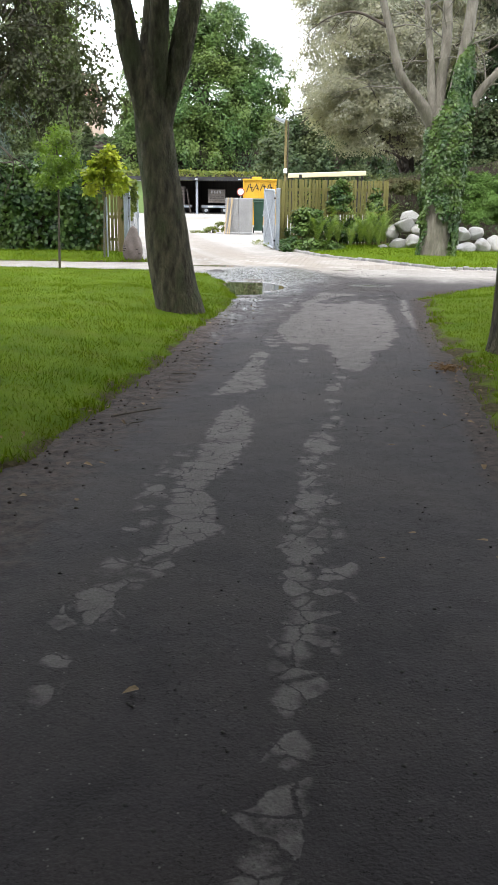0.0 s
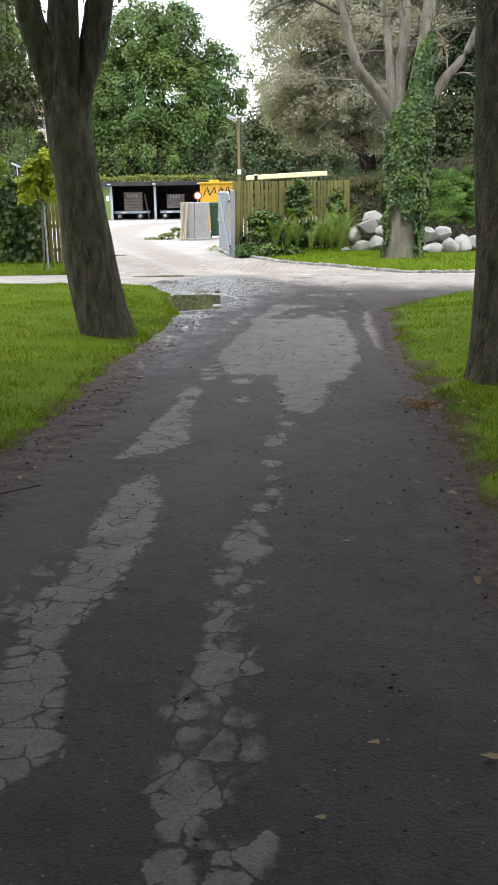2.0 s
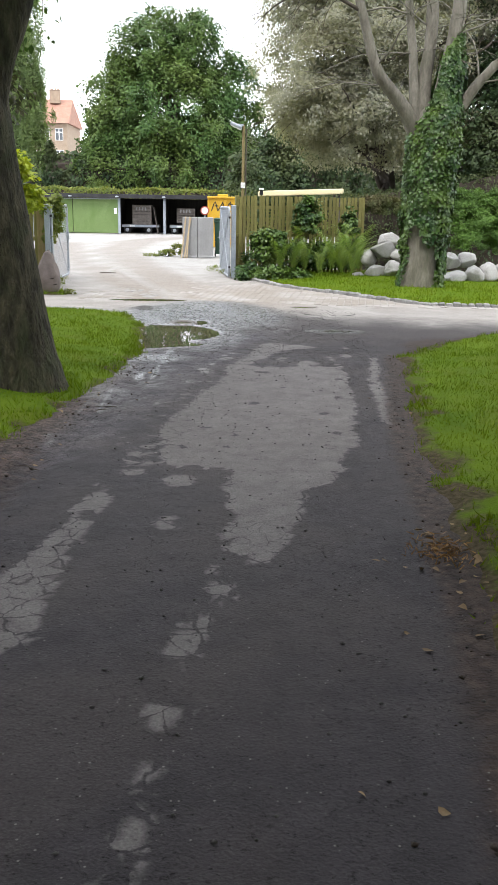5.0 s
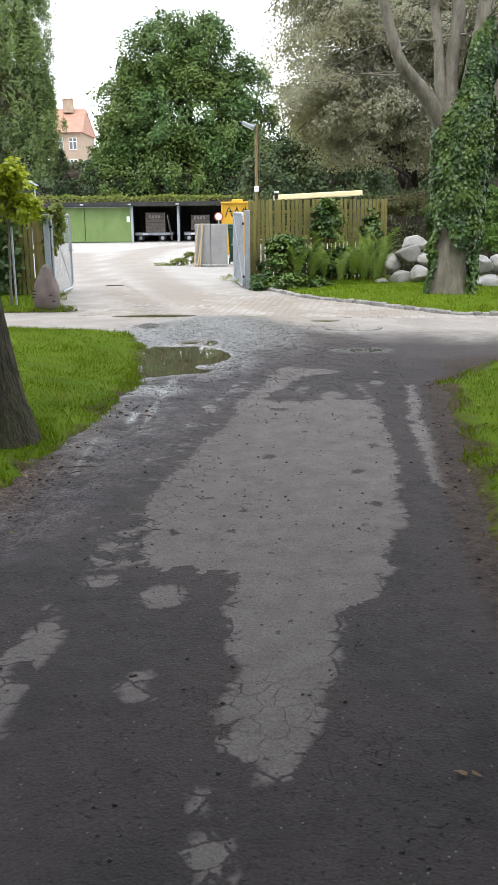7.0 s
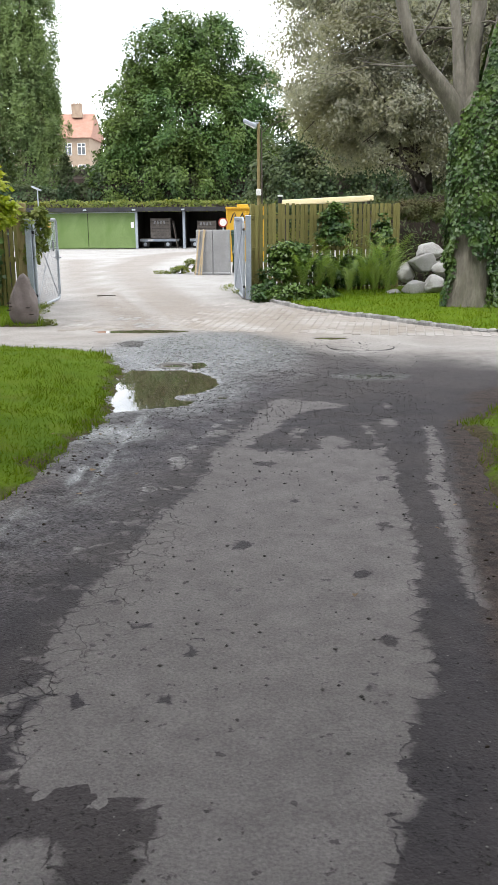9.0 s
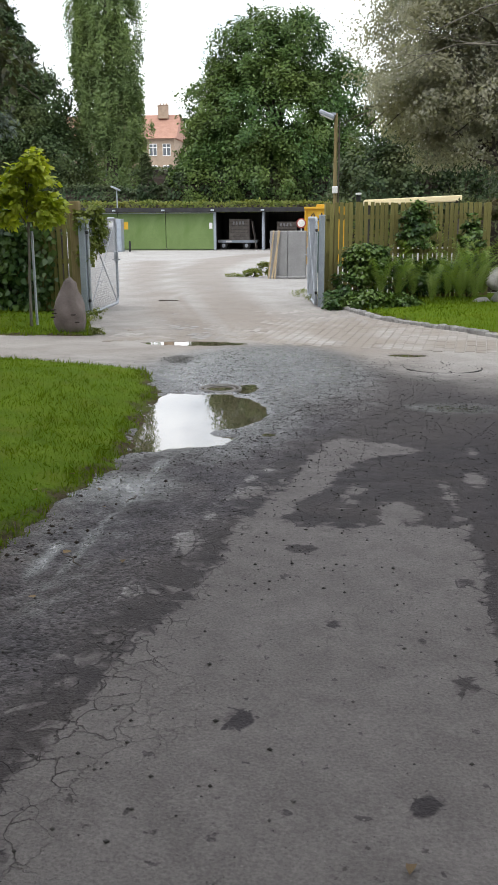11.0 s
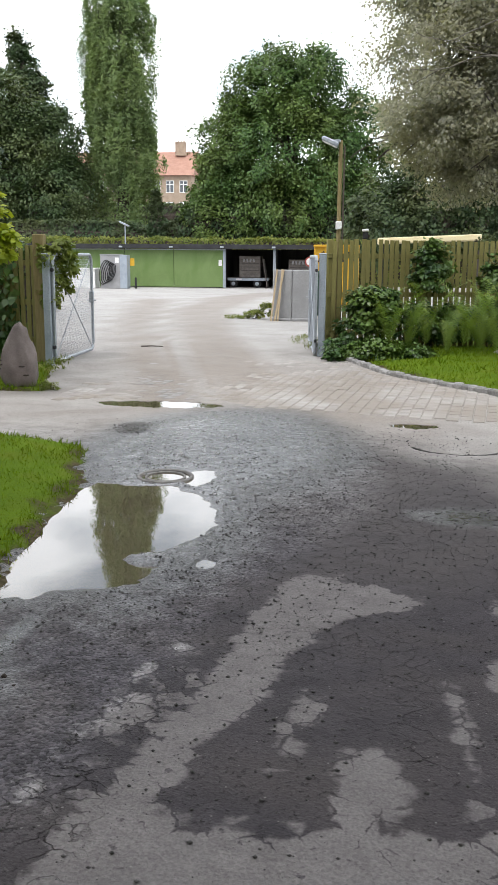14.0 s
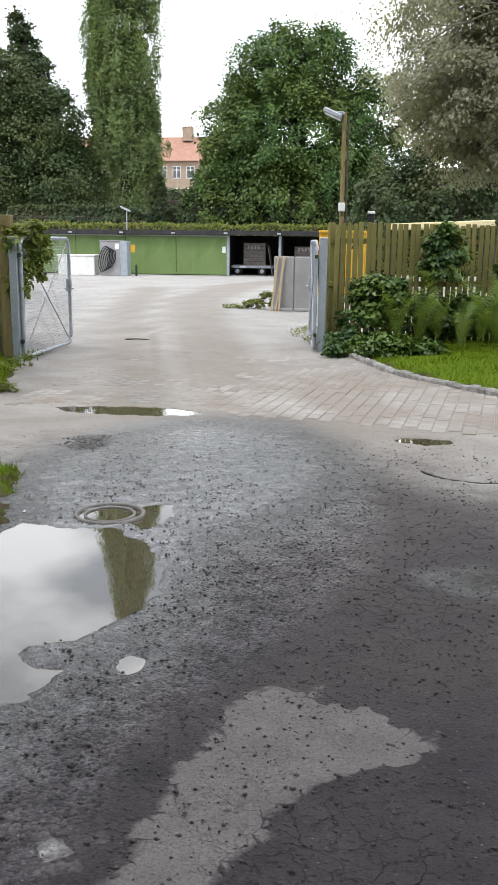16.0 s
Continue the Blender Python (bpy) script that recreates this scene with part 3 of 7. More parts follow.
dusty_paving(M_PAVER)
M_SETT = surface("granite_sett", (0.19, 0.185, 0.18), (0.30, 0.29, 0.28), 8, 0.8, 0.5, 90, vary=0.25)
M_STONE = surface("field_boulder", (0.30, 0.29, 0.28), (0.42, 0.41, 0.40), 2.5, 0.85, 0.6, 40, vary=0.2, stain=(0.20, 0.17, 0.14), stain_scale=2.0, dist=0.02)
M_PINKSTONE = surface("reddish_granite", (0.15, 0.124, 0.114), (0.23, 0.192, 0.178), 5, 0.85, 0.6, 60, stain=(0.14, 0.12, 0.1), dist=0.02)
M_BARK = surface("grey_brown_bark", (0.026, 0.023, 0.017), (0.115, 0.105, 0.072), 12, 0.95, 1.0, 40, (1, 1, 0.34), stain=(0.05, 0.064, 0.028), stain_scale=3.2, dist=0.06)
M_PALEBARK = surface("pale_beech_bark", (0.12, 0.108, 0.088), (0.225, 0.207, 0.172), 7, 0.9, 0.9, 30, (1, 1, 0.3), stain=(0.10, 0.10, 0.066), stain_scale=2.2, dist=0.02)
M_TWIG = surface("dark_twig_bark", (0.06, 0.048, 0.038), (0.10, 0.085, 0.07), 8, 0.9, 0.5, 40)
M_WOOD = surface("weathered_green_timber", (0.14, 0.128, 0.04), (0.205, 0.185, 0.066), 5, 0.85, 0.5, 70, (1, 1, 0.08), vary=0.16, stain=(0.12, 0.11, 0.06))
M_POST = surface("yellowish_timber_post", (0.19, 0.15, 0.068), (0.27, 0.215, 0.105), 5, 0.85, 0.5, 60, (1, 1, 0.08))
M_GALV = surface("galvanised_steel", (0.33, 0.36, 0.40), (0.45, 0.48, 0.52), 8, 0.5, 0.1, 60, metal=0.55)
M_SHEET = surface("grey_blue_steel_sheet", (0.28, 0.32, 0.37), (0.36, 0.40, 0.45), 3, 0.5, 0.1, 50, metal=0.3)
M_GREEN = surface("green_painted_steel", (0.135, 0.2, 0.068), (0.158, 0.232, 0.082), 0.8, 0.6, 0.08, 30, vary=0.06, stain=(0.11, 0.18, 0.05))
M_TAR = surface("black_roofing_felt", (0.022, 0.022, 0.024), (0.04, 0.04, 0.042), 3, 0.8, 0.3, 50)
M_DARK = surface("near_black_grain", (0.03, 0.028, 0.026), (0.05, 0.046, 0.042), 2, 0.9, 0.3, 30, (4, 4, 0.3))
M_CRATE = surface("dark_weathered_crate", (0.12, 0.105, 0.095), (0.2, 0.18, 0.165), 4, 0.9, 0.4, 40)
M_RUBBER = surface("tyre_rubber", (0.015, 0.015, 0.015), (0.03, 0.03, 0.03), 8, 0.85, 0.3, 60)
M_CONCRETE = surface("grey_concrete_slab", (0.27, 0.27, 0.275), (0.34, 0.34, 0.345), 1.6, 0.85, 0.25, 50, stain=(0.22, 0.22, 0.22))
M_WHITE = surface("white_painted_render", (0.66, 0.66, 0.65), (0.76, 0.76, 0.75), 2, 0.7, 0.15, 40, stain=(0.55, 0.54, 0.52))
M_YELLOW = surface("yellow_paint", (0.58, 0.33, 0.025), (0.66, 0.40, 0.04), 2, 0.55, 0.1, 40, stain=(0.48, 0.26, 0.03))
M_CREAM = surface("cream_roof_sheet", (0.66, 0.57, 0.34), (0.76, 0.67, 0.43), 1.5, 0.6, 0.1, 40)
M_BLACK = surface("black_rubber_hose", (0.012, 0.012, 0.013), (0.02, 0.02, 0.022), 8, 0.6, 0.1, 60)
M_BIN = surface("dark_green_plastic", (0.03, 0.075, 0.05), (0.04, 0.095, 0.065), 4, 0.5, 0.1, 40)
M_LATH = surface("raw_batten", (0.42, 0.32, 0.2), (0.5, 0.40, 0.27), 6, 0.8, 0.3, 60, (1, 1, 0.1))
M_BRICK = surface("yellow_red_brick", (0.29, 0.22, 0.16), (0.37, 0.29, 0.22), 2, 0.9, 0.2, 12)
M_TILE = surface("red_clay_tiles", (0.30, 0.165, 0.12), (0.38, 0.215, 0.16), 1.4, 0.85, 0.5, 6)
M_LITTER = surface("dead_leaf", (0.13, 0.085, 0.045), (0.24, 0.17, 0.09), 30, 0.8, 0.2, 80, vary=0.35)
M_STRAW = surface("withered_grass", (0.19, 0.1, 0.035), (0.3, 0.18, 0.07), 30, 0.9, 0.2, 80)
M_PEBBLE = surface("grit_stone", (0.035, 0.033, 0.032), (0.11, 0.105, 0.10), 20, 0.9, 0.3, 90, vary=0.3)
M_IRON = surface("worn_cast_iron", (0.16, 0.15, 0.14), (0.24, 0.225, 0.21), 9, 0.5, 0.4, 60, metal=0.3)
M_RED = surface("red_paint", (0.32, 0.06, 0.05), (0.4, 0.09, 0.07), 5, 0.5, 0.1, 40)
# wet earth, and also the painted shade inside the hedges
M_SOIL_SHADE = surface("dark_soil_and_shade", (0.024, 0.018, 0.014), (0.055, 0.042, 0.032), 3, 0.95, 0.6, 30, dist=0.02)

F_BIG = foliage("broadleaf_green", (0.03, 0.076, 0.017), (0.066, 0.13, 0.027), (0.1, 0.145, 0.028), 0.3, 0.5, 0.14)
F_POPLAR = foliage("poplar_leaf", (0.11, 0.17, 0.066), (0.175, 0.24, 0.095), (0.17, 0.23, 0.078), 0.35, 0.5)
F_OAK = foliage("oak_leaf", (0.03, 0.06, 0.022), (0.066, 0.105, 0.036), (0.085, 0.11, 0.035), 0.35, 0.5, 0.2)
F_DARK = foliage("dark_evergreen", (0.025, 0.05, 0.022), (0.05, 0.085, 0.03), (0.07, 0.085, 0.03), 0.4, 0.6, 0.2)
F_SILVER = foliage("silvery_leaf", (0.26, 0.255, 0.222), (0.44, 0.435, 0.385), (0.28, 0.27, 0.2), 0.55, 0.8, 0.4)
F_IVY = foliage("ivy_leaf", (0.012, 0.042, 0.013), (0.06, 0.118, 0.032), (0.095, 0.155, 0.03), 1.6, 0.35, 0.14)
F_LIME = foliage("young_yellow_leaf", (0.29, 0.345, 0.024), (0.43, 0.46, 0.04), (0.25, 0.32, 0.035), 1.6, 0.5, 0.4)
F_FRESH = foliage("feathery_green_leaf", (0.10, 0.17, 0.02), (0.16, 0.24, 0.03), (0.12, 0.2, 0.03), 1.6, 0.5, 0.4)
F_FERN = foliage("fern_frond", (0.11, 0.185, 0.035), (0.18, 0.26, 0.055), (0.19, 0.235, 0.05), 1.5, 0.5, 0.3)
F_WEED = foliage("weedy_green", (0.09, 0.13, 0.025), (0.15, 0.185, 0.035), (0.19, 0.20, 0.04), 0.9, 0.6, 0.3)
F_JUNIPER = foliage("juniper_green", (0.09, 0.18, 0.03), (0.15, 0.26, 0.045), (0.07, 0.13, 0.03), 1.0, 0.6, 0.2)
F_LIMETREE = foliage("park_tree_leaf", (0.035, 0.075, 0.018), (0.06, 0.11, 0.022), (0.075, 0.115, 0.022), 0.5, 0.5, 0.3)
F_BRONZE = foliage("bronze_juniper", (0.05, 0.075, 0.022), (0.09, 0.11, 0.03), (0.10, 0.08, 0.04), 1.5, 0.7, 0.15)
F_DUSK = foliage("dusky_leaf", (0.03, 0.036, 0.02), (0.055, 0.055, 0.03), (0.07, 0.085, 0.035), 0.8, 0.55, 0.3)
F_CEDAR = foliage("blue_cedar_needle", (0.05, 0.075, 0.065), (0.09, 0.12, 0.105), (0.05, 0.07, 0.05), 0.7, 0.6, 0.15)

M_WATER, wnt, wb = nodes("puddle_water")
wb.inputs["Base Color"].default_value = (0.085, 0.07, 0.045, 1)
wb.inputs["Roughness"].default_value = 0.02
wb.inputs["IOR"].default_value = 1.7
wb.inputs["Specular IOR Level"].default_value = 1.0
wn2 = tex(wnt, 3.0, 2)
bumped(wnt, wb, wn2.outputs["Fac"], 0.03, 0.01)
M_GLASS, gnt, gb = nodes("window_glass")
gb.inputs["Base Color"].default_value = (0.04, 0.05, 0.06, 1)
gb.inputs["Roughness"].default_value = 0.06
gb.inputs["Specular IOR Level"].default_value = 0.8


# ---- ground: one sheet to the horizon ----
def lines(*runs):
    """Grid lines from runs of (start, end, step)."""
    out = []
    for a, b, s in runs:
        out += list(np.arange(a, b - 1e-6, s))
    return np.array(out + [runs[-1][1]])


gx = lines((-2000, -300, 425), (-300, -60, 40), (-60, -12, 6), (-12, -3, 0.6), (-3, -1.3, 0.08), (-1.3, 2.8, 0.028), (2.8, 3.6, 0.05), (3.6, 6, 0.1), (6, 18, 0.8), (18, 60, 6), (60, 300, 40), (300, 2000, 425))
gy = lines((-2000, -300, 425), (-300, -50, 50), (-50, -2, 4), (-2, 1.4, 0.25), (1.4, 20.6, 0.036), (20.6, 24.6, 0.05), (24.6, 32, 0.15), (32, 70, 1.2), (70, 120, 5), (120, 300, 30), (300, 2000, 425))
GX, GY = np.meshgrid(gx, gy)
fx, fy = GX.ravel(), GY.ravel()
z = ground_z(fy)
near = (fx > -3.2) & (fx < 6.2) & (fy > 0) & (fy < 26)
ids = np.nonzero(near)[0]
n1, n2 = np.zeros(len(fx)), np.zeros(len(fx))
for i in ids:
    p = (fx[i], fy[i])
    n1[i] = noise.noise(Vector((p[0] * 1.3, p[1] * 1.3, 3.1)))
    n2[i] = noise.noise(Vector((p[0] * 7, p[1] * 7, 8.1))) + 0.6 * noise.noise(Vector((p[0] * 17, p[1] * 17, 2.1)))
left_in = np.minimum(np.interp(fy, LEFT_Y, LEFT_X) - fx, 21.65 - 0.14 * (fx + 2.4) - fy)
right_in = np.minimum(fx - np.interp(fy, RIGHT_Y, RIGHT_X), 19.15 + 0.1 * (fx - 5.6) - fy)
pool = pool_depth(fx, fy) + 0.068 * n2 + 0.02 * n1
rough_zone = np.clip(1 - np.hypot((fx - 0.3) / 2.2, (fy - 18.6) / 3.6), 0, 1) ** 0.5
rut = np.exp(-((left_in + 0.34 + 0.1 * n1) / 0.13) ** 2) * np.clip((fy - 6) / 4, 0, 1) * np.clip((16.3 - fy) / 0.8, 0, 1)
z = z + 0.004 * n1 + n2 * (0.0022 + 0.0075 * rough_zone + 0.008 * np.clip(1.1 + left_in / 0.6, 0, 1) * (left_in < 0.3))
z = z - 0.03 * rut + 0.01 * rut * n2
z = np.where(near, z - 0.06 * np.clip(pool / 0.1 + 0.15, 0, 1), z)
ring = np.abs(np.hypot((fx - 2.65) / 1.05, fy - 21.62) - 0.46 - 0.03 * n1)
z = z - 0.022 * np.clip(1 - ring / 0.05, 0, 1) * (fy < 21.75)
me = np_mesh("ground", np.stack([fx, fy, z], 1), (lambda a, w: np.stack([a, a + 1, a + 1 + w, a + w], -1).reshape(-1, 4))(
    (np.arange(len(gy) - 1)[:, None] * len(gx) + np.arange(len(gx) - 1)[None]), len(gx)))
wx, wy = fx + 0.022 * n2, fy + 0.11 * n2 + 0.05 * n1
dry = np.maximum.reduce([np.minimum(bands(wx, wy, k), 0.052) for k in (DRY_LEFT, DRY_UP, DRY_STREAK)] + [bands(wx, wy, k) for k in (DRY_BIG, DRY_TAIL)] + [ovals(wx, fy + 0.04 * n2, k) for k in (DRY_FLECKS, DRY_DOTS, DRY_BEADS, DRY_FAR)])
for rows in (FRINGE_FAR, FRINGE_LEFT, FRINGE_MID):
    dry = np.maximum(dry, np.minimum(bands(fx, fy, rows), -0.004))
dry = np.minimum(dry, np.maximum(0.03 - 3.0 * (ovals(fx, fy, DAMP) - 0.036 + 0.045 * n2), -0.004))
asphalt_end = np.interp(fx, [-4, -1, 0.7, 1.6, 2.6, 3.2, 4.6, 8], [20.6, 21.0, 23.0, 21.4, 20.4, 20.1, 19.75, 19.6])
pale = np.maximum(np.clip((fy - asphalt_end) / 2.4 + 0.42 + 0.25 * n1, 0, 1), 0.07 * np.clip((fy - 8) / 3, 0, 1) + 0.1 * np.clip((fy - 17) / 3, 0, 1) * np.clip(fx + 0.4, 0, 1))
wet = np.clip(np.maximum.reduce([1 - np.hypot((fx - 0.15) / 1.25, (fy - 18.9) / 3.0), 1.25 - np.hypot((fx - 0.3) / 1.5, (fy - 21.2) / 2.5),
                                 0.8 - np.hypot((fx - 2.5) / 0.8, (fy - 18.9) / 0.45), (0.3 + 0.4 * n1) * np.clip(1.7 + left_in / 0.5, 0, 1) * (left_in < 0.1) * np.clip((fy - 11) / 4, 0, 1) * (fy < 19.5), 0.6 - np.hypot((fx - 2.2) / 0.6, (fy - 22.7) / 0.4)]) * 1.6, 0, 1)
bare = np.clip((np.interp(fy, [8.5, 10, 11.5, 13, 14.5, 16, 17.5, 19, 21, 23.3], [-0.9, -0.35, 0.1, 0.4, 0.72, 0.95, 1.25, 1.9, 1.9, 0.9]) - fx + 0.12 * n1) / 0.22, 0, 1) * (fy < 23.6) * np.clip((fy - 9) / 2.5, 0, 1) * np.clip(1.3 - 1.6 * pale, 0, 1)
streak = np.zeros(len(fx))
for i in ids:
    streak[i] = noise.noise(Vector((fx[i] * 11, fy[i] * 1.3, 5.7)))
streak = np.exp(-((left_in + 0.27 + 0.05 * n1) / 0.17) ** 2) * np.clip((fy - 9.5) / 3, 0, 1) * np.clip((17.6 - fy) / 1.2, 0, 1) * np.clip(0.35 + 1.3 * streak + 0.3 * n2, 0, 1)
wet = np.maximum(wet, streak)
mud = np.clip(1.15 + np.maximum(left_in / 0.6 - np.clip((fy - 9) / 5, 0, 1) * 0.6, right_in / 0.22), 0, 1) * (fy < 19.5)
mud = np.maximum(mud, np.clip(1.5 - 1.5 * np.hypot((fx - 3.75 - 0.5 * (fy - 17.7)) / 0.55, (fy - 17.7) / 0.75), 0, 1))
far = np.clip((fy - 27) / 8, 0, 1)
broken = np.clip(0.3 + np.maximum(chain(fx, fy, [(0.35, 10.8, 0.12), (0.55, 12.5, 0.16), (0.62, 13.8, 0.22), (0.75, 15.2, 0.2), (0.95, 16.2, 0.08)]), chain(fx, fy, [(1.95, 15.4, 0.1), (1.9, 16.6, 0.14)])) / 0.14, 0, 1)
track = np.maximum(chain(fx, fy, [(-0.9, 23.5, 0.4), (-1.3, 25.7, 0.4), (-3.0, 31, 0.35), (-4.7, 37, 0.5), (-7.5, 51, 0.8)]),
                   chain(fx, fy, [(1.2, 22.5, 0.6), (0.4, 25, 0.6), (-0.3, 26.7, 0.6), (-2.3, 35, 0.7), (-4.0, 43, 0.9), (-4.5, 54, 1.1), (-3, 60, 1.1)]))
brown = np.clip(1.2 - np.abs(fx - 0.9 - 0.25 * (fy - 22)) / 1.5, 0, 1) * np.clip(1 - np.abs(fy - 23.5) / 5, 0, 1)
brown = np.maximum(brown, np.clip(0.45 + track / 0.5, 0, 0.9))
ruts = np.maximum(chain(fx, fy, [(-0.86, 24.6, 0.07), (-1.5, 27.5, 0.08), (-2.3, 30.5, 0.09), (-3.5, 35, 0.1)]), chain(fx, fy, [(-0.45, 25.2, 0.07), (-1.1, 28, 0.08), (-1.85, 31, 0.09), (-2.9, 35.5, 0.1)]))
brown = np.maximum(brown, np.clip(0.5 + ruts / 0.14 + 0.4 * n1, 0, 1))
for key, val in (("dry", np.where(fy < 20, dry, -1)), ("wet", wet), ("mud", mud), ("pale", pale), ("far", far), ("brown", brown), ("broken", broken), ("bare", bare)):
    a = me.attributes.new(key, "FLOAT", "POINT")
    a.data.foreach_set("value", val.astype(np.float32))
ground = put_mesh("ground", me, M_GROUND, smooth=True)
tagged(ground, "wet patchy asphalt path running into a pale dusty yard", "ground", kind="structure")


def sheet(name, cx, cy, rx, ry, level, label):
    """Standing water: a flat sheet whose shore is where the ground rises out of it."""
    bm = bmesh.new()
    n = 40
    bm.faces.new([bm.verts.new((rx * math.cos(2 * math.pi * k / n), ry * math.sin(2 * math.pi * k / n), 0)) for k in range(n)])
    ob = part(name, bm, M_WATER)
    ob.location = (cx, cy, level)
    return tagged(ob, label, "puddle", kind="structure")


sheet("puddle", 0.0, 18.45, 1.15, 2.05, -0.428, "broad shallow puddle in broken asphalt mirroring the sky")
sheet("puddle", -0.9, 23.7, 1.05, 0.42, -0.466, "long shallow puddle at the edge of the paving")
sheet("puddle", 2.22, 22.7, 0.36, 0.3, -0.466, "small muddy puddle beside a sunken cover")


# ---- lawns ----
def lawn(name, inside, x0, x1, y0, y1, step, rise, label, seed, wear=0.0):
    xs, ys = np.arange(x0, x1 + step, step), np.arange(y0, y1 + step, step)
    idx, vs, fs = {}, [], []
    depth = np.array([[inside(x, y) + 0.09 * wob(x, y, 2.3, seed) + 0.06 * wob(x, y, 7.0, seed + 3) for x in xs] for y in ys])

    def vert(i, j):
        if (i, j) not in idx:
            d = depth[i, j]
            zz = gz(ys[i]) - 0.02 + min(0.05, max(-0.05, d * 0.35)) + rise * min(1, max(0, (d - 0.05) / 1.6)) + 0.012 * wob(xs[j], ys[i], 1.5, seed)
            idx[(i, j)] = len(vs)
            vs.append((xs[j], ys[i], zz))
        return idx[(i, j)]

    for i in range(len(ys) - 1):
        for j in range(len(xs) - 1):
            if max(depth[i, j], depth[i + 1, j], depth[i, j + 1], depth[i + 1, j + 1]) > -0.02:
                fs.append((vert(i, j), vert(i, j + 1), vert(i + 1, j + 1), vert(i + 1, j)))
    me = np_mesh(name, vs, fs)
    a = me.attributes.new("rim", "FLOAT", "POINT")
    a.data.foreach_set("value", np.array([depth[k] - wear for k in idx], np.float32))
    ob = put_mesh(name, me, M_TURF, smooth=True)
    tagged(ob, label, "lawn", kind="structure")
    return lambda x, y: (inside(x, y) + 0.09 * wob(x, y, 2.3, seed) + 0.06 * wob(x, y, 7.0, seed + 3))


def lawn_top(d, x, y, rise, seed):
    return gz(y) - 0.02 + min(0.05, max(-0.05, d * 0.35)) + rise * min(1, max(0, (d - 0.05) / 1.6)) + 0.012 * wob(x, y, 1.5, seed)


def blades(name, deep, n, x0, x1, y0, y1, rise, seed, label, power=1.0, tall=0.05, wear=0.0):
    r = np.random.default_rng(int(seed * 10) + 5)
    pos, size = [], []
    while len(pos) < n:
        x, y = x0 + (x1 - x0) * r.random() ** power, y0 + (y1 - y0) * r.random() ** 1.25
        d = deep(x, y)
        worn = wear + 0.02 + (0.14 + wear) * wob(x, y, 1.7, seed + 11) + 0.1 * wob(x, y, 6.0, seed + 13)
        if d < 0.0 or (d < 0.5 and d < worn and r.random() < 0.93):
            continue
        if wob(x, y, 1.1, seed + 7) < -0.55 and r.random() < 0.6:
            continue
        pos.append((x, y, lawn_top(d, x, y, rise, seed) - 0.004))
        size.append(tall * (0.5 + r.random()) * (1 + 0.6 * wob(x, y, 2.2, seed + 1)) * (1.35 if d < 0.2 else 1))
    pos, size = np.array(pos), np.array(size)
    along = r.normal(size=(n, 3)) * 0.55 + np.array([0, 0, 1.0])
    nrm = r.normal(size=(n, 3)) * np.array([1, 1, 0.2])
    ob = put_mesh(name, leaves_mesh(name, pos, nrm, along, size, BLADE), M_GRASS)
    return tagged(ob, label, "grass", kind="stuff")


in_l = lawn("lawn_left", inside_left, -14, 0.2, -6, 24, 0.1, 0.15, "mown green lawn beside the path", 1.0)
in_r = lawn("lawn_right", inside_right, 1.0, 14, -6, 20.5, 0.1, 0.09, "mown green lawn with bare worn edge", 2.0, 0.1)
in_b = lawn("lawn_behind_kerb", inside_bed, 1.0, 16, 22.8, 33.6, 0.14, 0.08, "bright narrow lawn behind a sett kerb", 3.0)
in_f = lawn("lawn_by_hedge", inside_far_left, -16, -2.4, 24, 34, 0.14, 0.08, "strip of lawn in front of an ivy hedge", 4.0)
blades("grass", in_l, 120000, 0.0, -7.5, 4.2, 22, 0.15, 1.0, "short mown grass of a park lawn", 1.3, 0.034)
blades("grass", in_r, 80000, 1.4, 7.0, 4.2, 19.6, 0.09, 2.0, "short mown grass with thin worn edge", 1.3, 0.034, 0.14)
blades("grass", in_b, 14000, 1.0, 9.0, 23.1, 31, 0.08, 3.0, "bright mown grass behind the kerb", 1.0, 0.06)
blades("grass", in_f, 6000, -2.5, -8.5, 24.3, 29, 0.08, 4.0, "mown grass along a hedge", 1.0, 0.06)


